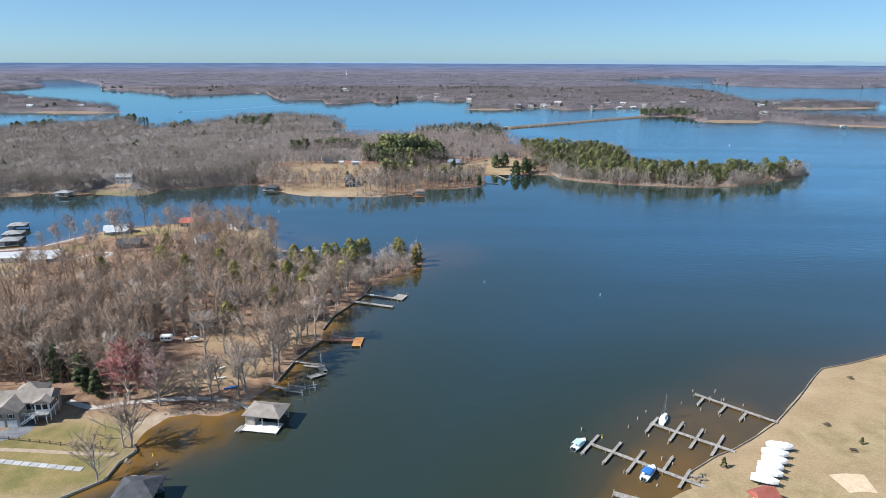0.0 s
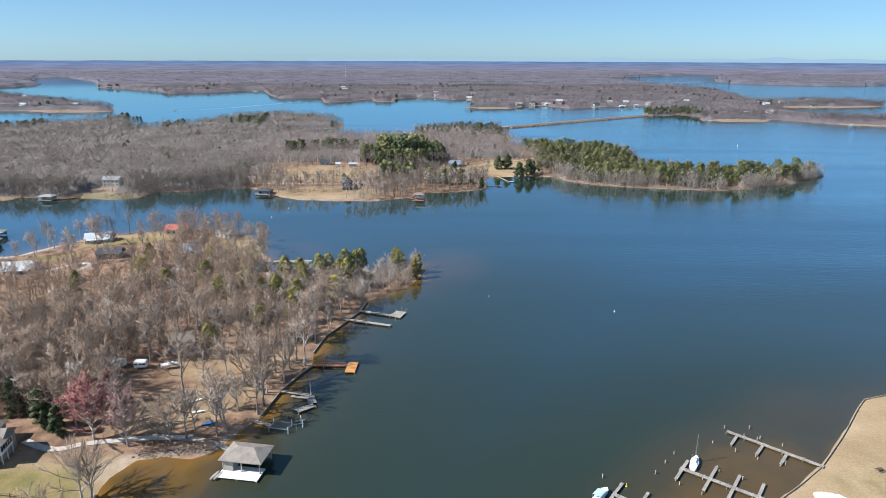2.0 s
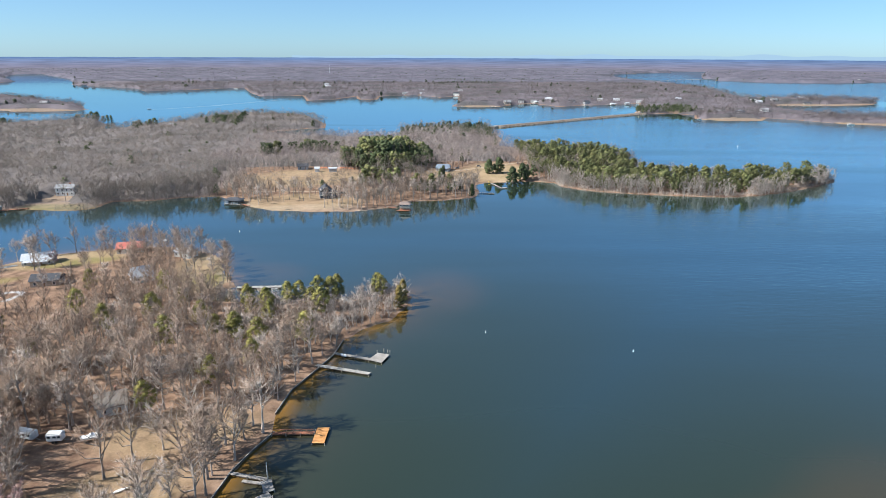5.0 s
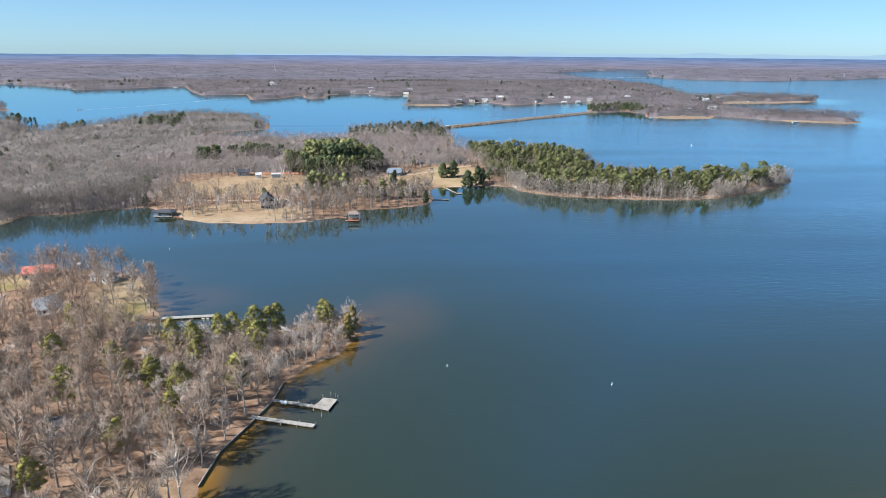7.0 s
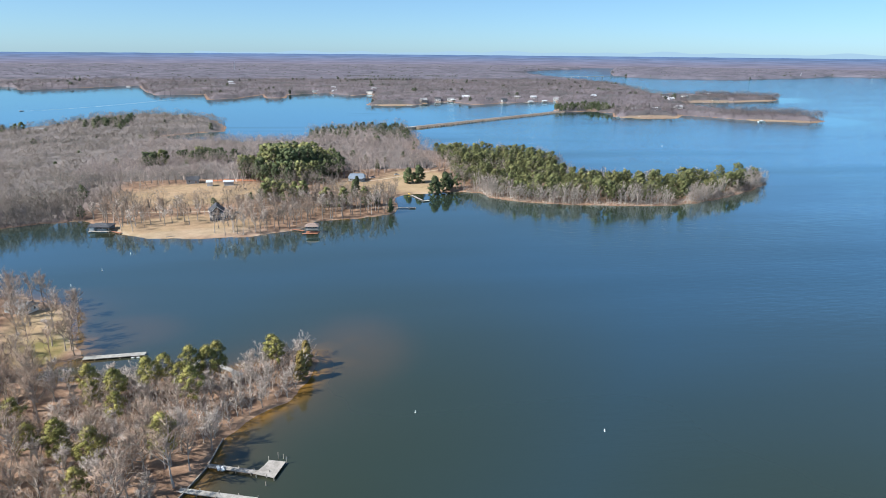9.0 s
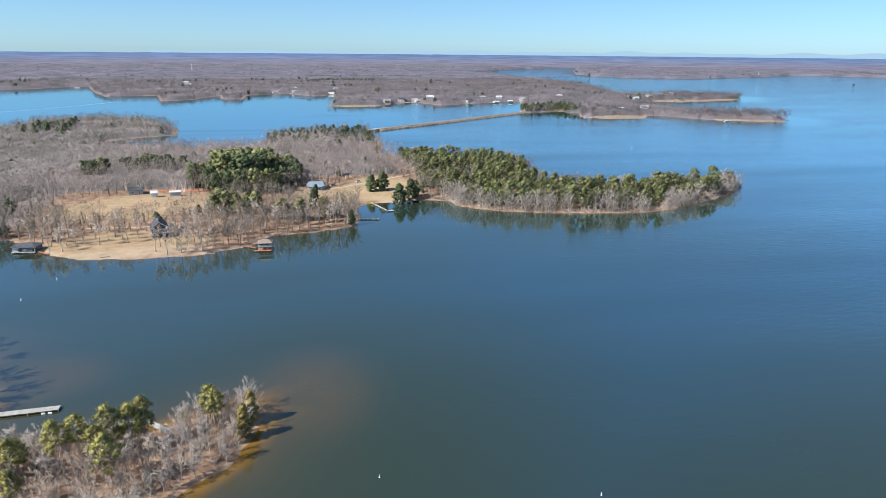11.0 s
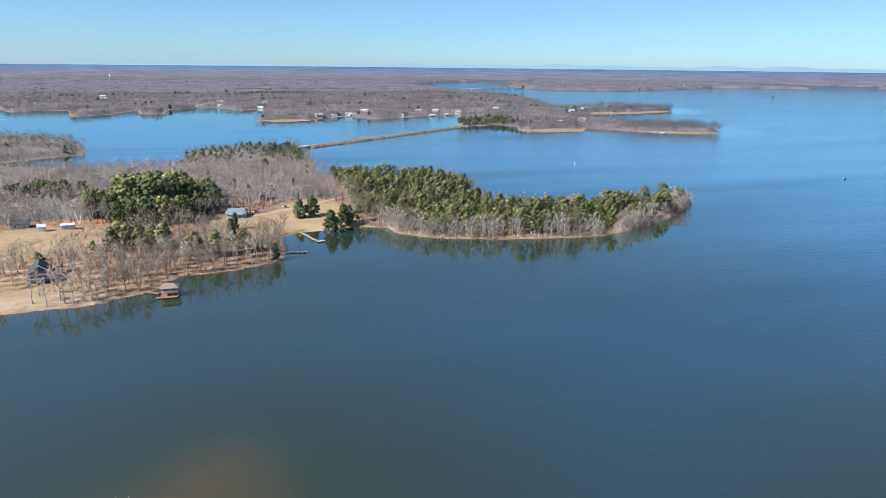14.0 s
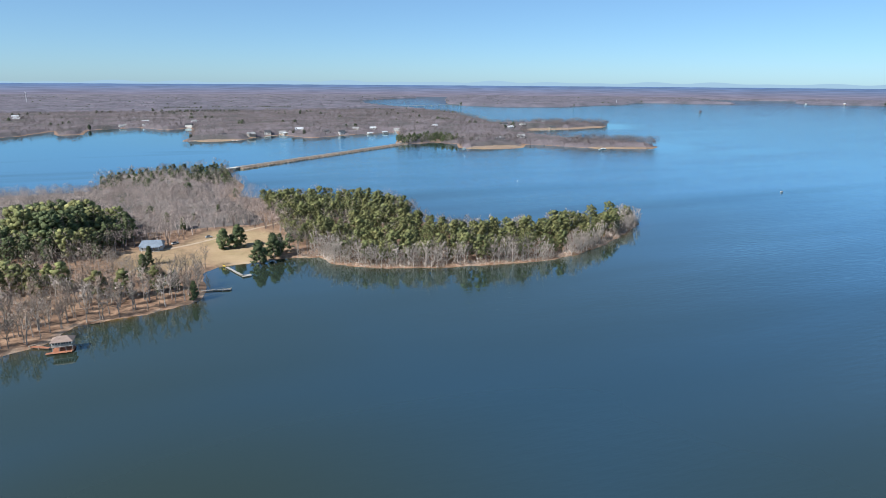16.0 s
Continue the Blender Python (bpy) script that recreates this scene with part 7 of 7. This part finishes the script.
def two_storey_boathouse():
    root = thing("boathouse", -19, 500.5, 0, -4, "two-storey boathouse with brown hip roof and red-brown decks", "boathouse")
    bm = bmesh.new()
    boards(bm, (-7.5, -4.2), (4.5, -4.2), 2.4, 0.6, 0.35)
    tagged(part("deck", bm, RED_WOOD, root), kind="stuff")
    bm = bmesh.new()
    boards(bm, (-5.2, 0), (5.2, 0), 6.6, 0.55, 0.35)
    tagged(part("floor", bm, RED_WOOD, root), kind="stuff")
    for sx in (-4.6, -1.5, 1.5, 4.6):
        for sy in (-2.8, 2.8):
            bm = bmesh.new()
            box(bm, sx, sy, -1.5, 0.28, 0.28, 4.7)
            part("post", bm, GREY_WOOD, root)
    bm = bmesh.new()
    box(bm, 0, 0, 3.1, 10, 6.6, 0.3)
    box(bm, 0, 0, 3.4, 9.4, 6.0, 1.0)
    box(bm, 0, 0, 5.6, 9.6, 6.2, 0.4)
    part("wall", bm, GREY_WOOD, root)
    for k in range(8):
        for sy in (-1, 1):
            bm = bmesh.new()
            box(bm, -4.5 + 1.28 * k, sy * 2.92, 4.4, 0.2, 0.16, 1.2)
            part("window_post", bm, WHITE, root)
    for k in range(5):
        for sx in (-1, 1):
            bm = bmesh.new()
            box(bm, sx * 4.62, -2.7 + 1.35 * k, 4.4, 0.16, 0.2, 1.2)
            part("window_post", bm, WHITE, root)
    bm = bmesh.new()
    box(bm, 0, 0, 4.42, 8.8, 5.4, 1.15)
    part("glazing", bm, GLASS, root)
    part("roof", roof_mesh(9.4, 6.4, 5.8, 2.3, 0.7, 3.2), OLD_BROWN_ROOF, root)
    root.matrix_basis = root.matrix_basis @ Matrix.Scale(0.76, 4)


two_storey_boathouse()
w = thing("boathouse_walkway", -27, 505, 0, -30, "reddish walkway to a two-storey boathouse", "walkway")
deck_run(w, (-5, 0), (3, 0), 1.6, RED_WOOD, 0.6)
w = thing("cove_pier", 55, 585, 0, 0, "white floating pier with a round-cornered end", "dock")
deck_run(w, (-4.5, 11), (2.4, -10.5), 1.5, PALE_WOOD, 0.5, posts=7)
deck_run(w, (1.4, -10.2), (6.6, -9), 3.2, PALE_WOOD, 0.5, "platform", posts=0)
bm = bmesh.new()
hull(bm, 3.4, 0.9, 0.5, bow=0.5, transom=0.5)
k = tagged(part("kayak", bm, YELLOW), "yellow kayak drawn up beside a pier", "kayak")
k.matrix_basis = pose(49, 597.5, 0.75, 0, 0, 110)
w = thing("cove_pier", 42, 555.5, 0, 0, "narrow grey pier with a square end", "dock")
deck_run(w, (-7, 1.0), (3, -0.8), 1.1, GREY_WOOD, 0.5)
deck_run(w, (3, -0.8), (7, -1.4), 2.6, GREY_WOOD, 0.5, "platform")
boathouse("boathouse", "low boathouse with pale roof by the inlet lawn", -303, 496.5, -5, 11, 7, 3.2, 1.4, GREY_ROOF, GREY_SIDING, GREY_WOOD, (-5.5, -4.6, 5.5, -3))
w = thing("inlet_dock", -290, 500, 0, 25, "brown dock beside a boathouse on the inlet", "dock")
deck_run(w, (-10, 0), (9, 1.0), 1.8, RED_WOOD, 0.55, posts=5)


def parked_car(x, y, turn, mat, label):
    root = thing("car", x, y, gz(x, y), turn, label, "car")
    bm = bmesh.new()
    box(bm, 0, 0, 0.35, 4.5, 1.8, 0.6)
    bmesh.ops.bevel(bm, geom=bm.edges[:], offset=0.15, segments=2, affect="EDGES")
    part("body", bm, mat, root)
    bm = bmesh.new()
    v = box(bm, -0.2, 0, 0.9, 2.5, 1.6, 0.6)
    for q in v[4:]:
        q.co.x *= 0.75
        q.co.y *= 0.85
    part("cabin", bm, GLASS, root)
    for sx in (-1.4, 1.4):
        for sy in (-0.85, 0.85):
            bm = bmesh.new()
            rod(bm, (sx, sy - 0.1, 0.33), (sx, sy + 0.1, 0.33), 0.33, 0.33, 12)
            part("wheel", bm, DARK_RUBBER, root)


parked_car(45, 664, 10, WHITE_HULL, "white car parked beside the lawn")
parked_car(24, 655, 30, WHITE_HULL, "white car parked near the blue-roofed house")
parked_car(-69, 545, 20, DARK_RUBBER, "dark car parked behind the gabled house")

# ---- the far shores ----
r = random.Random(9)
for k, (x, y) in enumerate(far_houses):
    wall_mat, words = ((WHITE_SIDING, "white"), (WHITE_SIDING, "white"), (GREY_SIDING, "grey"), (TAN_SIDING, "taupe"))[k % 4]
    roof_mat, roofing = ((GREY_ROOF, "grey roof"), (WHITE_ROOF, "pale roof"), (DARK_ROOF, "dark roof"))[k % 3]
    house("far_house", f"distant {words} lake house with {roofing} among bare trees", x, y, r.uniform(-25, 25), r.uniform(11, 17), 9, wall_mat, roof_mat, r.choice((1, 2, 2)), 3.2, group="houses on the far shores", windows=np.hypot(x, y) < 1750)
for x, y in ((-249, 1843), (241, 1530), (403, 1484), (439, 1500), (97, 1790), (-170, 1755)):
    boathouse("far_boathouse", "distant white boathouse on the far shore", x, y, r.uniform(-20, 20), 12, 8, 3.4, 1.6, WHITE_ROOF if x > 0 else GREY_ROOF, WHITE_SIDING, PALE_WOOD, (-6, -5.5, 6, -3.5))
sport_boat("far_boat", 502, 1166, 0, 10, 9, "white boat moored off a far lawn")
sport_boat("far_boat", 463, 1163, 0, 0, 8, "white boat beside a far landing")
sport_boat("far_boat", 672, 1078, 0, 5, 14, "white pontoon boat beside the far point", WHITE)
sport_boat("speed_boat", -549, 1340, 0, 200, 7, "white speedboat on the far reach of the lake")
fisher = sport_boat("fishing_boat", 580.5, 668, 0, 190, 3.8, "small grey fishing boat drifting on the open lake")
for ob in fisher.children:
    if ob.name.split(".")[0] in ("hull", "cabin"):
        ob.data.materials[0] = GREY_SIDING
blind = thing("duck_blind", 1890, 2105, 0, 10, "dark brushy duck blind standing in open water", "duck blind")
bm = bmesh.new()
box(bm, 0, 0, 2, 9, 6, 4)
part("screen", bm, DARK_WOOD, blind)
for sx in (-3.6, 3.6):
    for sy in (-2.4, 2.4):
        bm = bmesh.new()
        rod(bm, (sx, sy, -2), (sx, sy, 2.2), 0.4)
        part("post", bm, DARK_WOOD, blind)


def causeway(a, b):
    """A long earth bank across the lake with stone sides and a road on top."""
    va, vb = Vector((*a, 0)), Vector((*b, 0))
    w = (vb - va).normalized()
    side = Vector((-w.y, w.x, 0))
    rr = random.Random(3)
    bm = bmesh.new()
    prev = None
    n = 60
    for k in range(n + 1):
        p = va + (vb - va) * (k / n)
        row = []
        for u, z in ((-11, -2), (-8.5, 0.6), (-5, 2.4), (5, 2.4), (8.5, 0.6), (11, -2)):
            q = p + side * (u + rr.uniform(-0.6, 0.6) * (abs(u) > 6))
            row.append(bm.verts.new((q.x, q.y, z + rr.uniform(-0.15, 0.15))))
        if prev:
            for j in range(5):
                bm.faces.new((prev[j], row[j], row[j + 1], prev[j + 1]))
        else:
            bm.faces.new(row)
        prev = row
    bm.faces.new(prev[::-1])
    bank = tagged(part("causeway", bm, material("dry_grass_bank", [(0.13, 0.098, 0.072), (0.26, 0.205, 0.15)], 0.15, 0.95, fine=0.8)), "long earth causeway with dry grass and stone sides", "causeway", kind="structure")
    turn = math.degrees(math.atan2(w.y, w.x))
    bm = bmesh.new()
    q = (va + vb) / 2
    box(bm, q.x, q.y, 2.45, (vb - va).length, 5.5, 0.12, turn)
    tagged(part("road", bm, ASPHALT), "worn grey road along the causeway", "road", kind="structure")
    stones, r2 = bmesh.new(), random.Random(6)
    for k in range(700):
        p = va + (vb - va) * r2.random() + side * r2.choice((-1, 1)) * r2.uniform(7.5, 10)
        s = r2.uniform(0.6, 1.5)
        box(stones, p.x, p.y, -0.4, s * 1.3, s, s * 1.2, r2.uniform(0, 90))
    tagged(part("causeway_stones", stones, STONE), "grey riprap stones along the causeway", "stones", kind="stuff")


causeway((100, 1033), (398, 1266))
bridge = tagged(new("bridge"), "short low concrete bridge at the causeway's end", "bridge", kind="structure")
bm = bmesh.new()
box(bm, 92, 1027, 1.9, 30, 7, 0.6, 38)
part("span", bm, CONCRETE, bridge)
for k in (-8, 0, 8):
    bm = bmesh.new()
    box(bm, 92 + k * math.cos(radians(38)), 1027 + k * math.sin(radians(38)), -3, 1.0, 6, 4.9, 38)
    part("pier", bm, CONCRETE, bridge)
shrubs = np.array([(100 + 298 * u, 1033 + 233 * u) for u in np.random.RandomState(2).uniform(0, 1, 90)]) + np.random.RandomState(3).normal(0, 4, (90, 2))
stand("causeway_shrubs", [puff_crown(220, 3.0, 1.5, 6, 0.0, 10, 1.0, 0.3)], shrubs, TWIGS, "low bare shrubs along the causeway", 221, 0.6, 1.3, sink=-2.0)


far_bridge = tagged(new("bridge"), "long low distant bridge across a lake arm", "bridge", kind="structure")
for k in range(9):
    u = (k + 0.5) / 9
    bm = bmesh.new()
    box(bm, 900 + 395 * u, 2815 + 180 * u, 3.4, 48, 7, 1.4, 24.5)
    part("span", bm, CONCRETE, far_bridge)
    bm = bmesh.new()
    box(bm, 900 + 395 * (u + 0.05), 2815 + 180 * (u + 0.05), -3, 1.6, 6, 6.3, 24.5)
    part("pier", bm, CONCRETE, far_bridge)


def mast(x, y, h, label):
    root = thing("radio_mast", x, y, gz(x, y), 0, label, "mast")
    for k in range(3):
        c, s = math.cos(k * 2.09), math.sin(k * 2.09)
        bm = bmesh.new()
        rod(bm, (c * 1.6, s * 1.6, 0), (c * 0.5, s * 0.5, h), 0.5, 0.3, 4)
        part("leg", bm, METAL, root)
    for k in range(1, 8):
        bm = bmesh.new()
        z = h * k / 8
        rod(bm, (-1.4, -0.8, z), (1.4, -0.8, z + 2), 0.25, 0.25, 4)
        rod(bm, (1.4, -0.8, z), (0, 1.5, z + 2), 0.25, 0.25, 4)
        part("brace", bm, METAL, root)


mast(-486, 3263, 52, "pale lattice radio mast above the far woods")
mast(2110, 2890, 24, "tall pale mast beside the distant shore")

# far landings
r = random.Random(14)
for k in range(22):
    (ax, ay), (bx, by) = (((44, 1443), (144, 1430)), ((182, 1483), (233, 1521)), ((270, 1435), (475, 1531)), ((-903, 1313), (-697, 1292)), ((457, 1170), (593, 1190)), ((758, 1470), (1001, 1512)), ((-508, 1913), (-334, 1783)))[k % 7]
    u = r.uniform(0.05, 0.95)
    w = thing("far_dock", ax + (bx - ax) * u, ay + (by - ay) * u - 6, 0, r.uniform(-20, 20), "distant pale dock on a wooded shore", "dock", "docks on the far shores")
    deck_run(w, (0, 8), (0, -8), 2.4, PALE_WOOD, 0.7, posts=8, board=4)
    deck_run(w, (-3, -8), (4, -8), 3.0, PALE_WOOD, 0.72, "platform", posts=0, board=4)

# stones below the gravel path, brush and drift along the banks
stones, r = bmesh.new(), random.Random(16)
for k in range(240):
    u = r.random()
    x, y = -85 + 22 * u + r.uniform(-1, 1), 172.6 + 2.6 * u + r.uniform(-1.3, 1.3)
    size = r.uniform(0.15, 0.5)
    box(stones, x, y, gz(x, y) - 0.15, size * 1.2, size, size * 0.8, r.uniform(0, 90))
for k in range(16):
    x, y = 67 + r.uniform(-2.2, 2.2), 141.2 + r.uniform(-1.6, 1.6)
    size = r.uniform(0.3, 0.8)
    box(stones, x, y, gz(x, y) - 0.15, size * 1.2, size, size * 0.8, r.uniform(0, 90))
tagged(part("bank_stones", stones, STONE), "grey stones heaped along the cove bank", "stones", kind="stuff")
bank_brush = np.array([(-84 + 20 * u, 174.4 + 2.4 * u) for u in np.random.RandomState(17).uniform(0, 1, 90)]) + np.random.RandomState(18).normal(0, 1.1, (90, 2))
stand("bank_brush", [bush_crown(230, 1.6, 70, 0.06, 0.7, 0.8, 0.0)], bank_brush, TWIGS, "brown brush along the cove bank", 231, 0.6, 1.4)
for k, (x, y, turn) in enumerate([(-30, 509, 20), (-60, 500, 160), (-10, 530, 10), (15, 534, 40), (-100, 500, 5), (-150, 536, 70), (-48, 498.5, 170), (-88, 190, 30), (-80, 205, 140), (-66, 214, 75)]):
    bm = bmesh.new()
    rod(bm, (-2.6, 0, 0.1), (2.4, 0.5, 0.25), 0.22, 0.12, 7)
    rod(bm, (0.6, 0.2, 0.2), (1.8, 1.3, 0.5), 0.09, 0.04, 5)
    log = tagged(part("fallen_log", bm, PILE), "grey fallen log lying on the bank", "log", "fallen logs")
    log.matrix_basis = pose(x, y, gz(x, y) + 0.1, 0, 0, turn)

# wake of the speedboat
foam = material("pale_wake_foam", [(0.15, 0.23, 0.28), (0.30, 0.38, 0.43)], 0.05, 0.5, fine=0.3)
bm, prev = bmesh.new(), None
for k in range(25):
    u = k / 24
    x, y = -546 + 150 * u + 40 * u * u, 1341 + 60 * u + 230 * u * u
    half = 0.8 + 1.6 * u * (1 - 0.5 * u)
    row = [bm.verts.new((x + half * 0.5, y - half, 0.03)), bm.verts.new((x - half * 0.5, y + half, 0.03))]
    if prev:
        bm.faces.new((prev[0], row[0], row[1], prev[1]))
    prev = row
tagged(part("water_wake", bm, foam), "thin pale wake trailing a speedboat", "wake", kind="structure")

# the last woods before the horizon and the faint mountain line behind them
def backdrop_ring(name, radius, low, top, color, label, band=0.0, az0=-62, az1=82, category="backdrop"):
    """A plain upright glowing strip of distance, drawn round the middle of the flight."""
    m = bpy.data.materials.new(name)
    m.use_nodes = True
    nt = m.node_tree
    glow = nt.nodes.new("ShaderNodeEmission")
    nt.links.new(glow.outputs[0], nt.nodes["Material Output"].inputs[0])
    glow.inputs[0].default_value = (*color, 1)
    if band:
        geo = nt.nodes.new("ShaderNodeNewGeometry")
        mapping = nt.nodes.new("ShaderNodeMapping")
        mapping.inputs["Scale"].default_value = (0.004, 0.004, 0.16)
        nt.links.new(geo.outputs["Position"], mapping.inputs[0])
        tex = nt.nodes.new("ShaderNodeTexNoise")
        tex.inputs["Scale"].default_value, tex.inputs["Detail"].default_value = 1.6, 7
        nt.links.new(mapping.outputs[0], tex.inputs["Vector"])
        ramp = nt.nodes.new("ShaderNodeValToRGB")
        ramp.color_ramp.elements[0].position, ramp.color_ramp.elements[1].position = 0.36, 0.62
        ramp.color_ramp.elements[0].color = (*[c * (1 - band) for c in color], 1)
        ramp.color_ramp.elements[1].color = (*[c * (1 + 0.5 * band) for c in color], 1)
        nt.links.new(tex.outputs[0], ramp.inputs[0])
        nt.links.new(ramp.outputs[0], glow.inputs[0])
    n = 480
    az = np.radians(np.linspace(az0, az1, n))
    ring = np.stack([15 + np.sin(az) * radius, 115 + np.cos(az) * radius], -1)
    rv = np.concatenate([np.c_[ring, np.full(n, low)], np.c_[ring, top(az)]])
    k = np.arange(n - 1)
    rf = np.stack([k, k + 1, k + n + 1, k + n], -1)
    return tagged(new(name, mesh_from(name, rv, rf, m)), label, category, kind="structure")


def rolling(height, rough, seed):
    r = np.random.RandomState(seed)
    waves = [(r.uniform(8, 190), r.uniform(0, 6.28)) for _ in range(9)]
    return lambda az: height + rough * sum(np.sin(az * k + p) for k, p in waves) / 3


# each farther ring is bluer, the haze of distance put into its glow
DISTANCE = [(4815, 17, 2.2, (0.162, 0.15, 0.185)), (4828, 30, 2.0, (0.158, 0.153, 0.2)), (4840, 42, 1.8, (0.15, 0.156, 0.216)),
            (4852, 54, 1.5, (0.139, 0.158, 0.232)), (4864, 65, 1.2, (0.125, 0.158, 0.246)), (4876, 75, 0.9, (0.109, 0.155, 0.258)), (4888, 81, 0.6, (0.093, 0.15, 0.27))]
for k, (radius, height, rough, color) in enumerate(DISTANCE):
    backdrop_ring("backdrop_woods", radius, -2.0, rolling(height, rough, 300 + k), color, "glowing backdrop of leafless woods with haze in its colour", 0.22)
# the mountains glow in a pale haze blue close to the sky's
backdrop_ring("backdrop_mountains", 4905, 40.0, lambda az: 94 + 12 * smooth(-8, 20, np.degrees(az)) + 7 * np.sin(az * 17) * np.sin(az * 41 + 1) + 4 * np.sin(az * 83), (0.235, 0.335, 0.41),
              "glowing backdrop of a faint blue mountain line", az0=-12, az1=78, category="mountains")
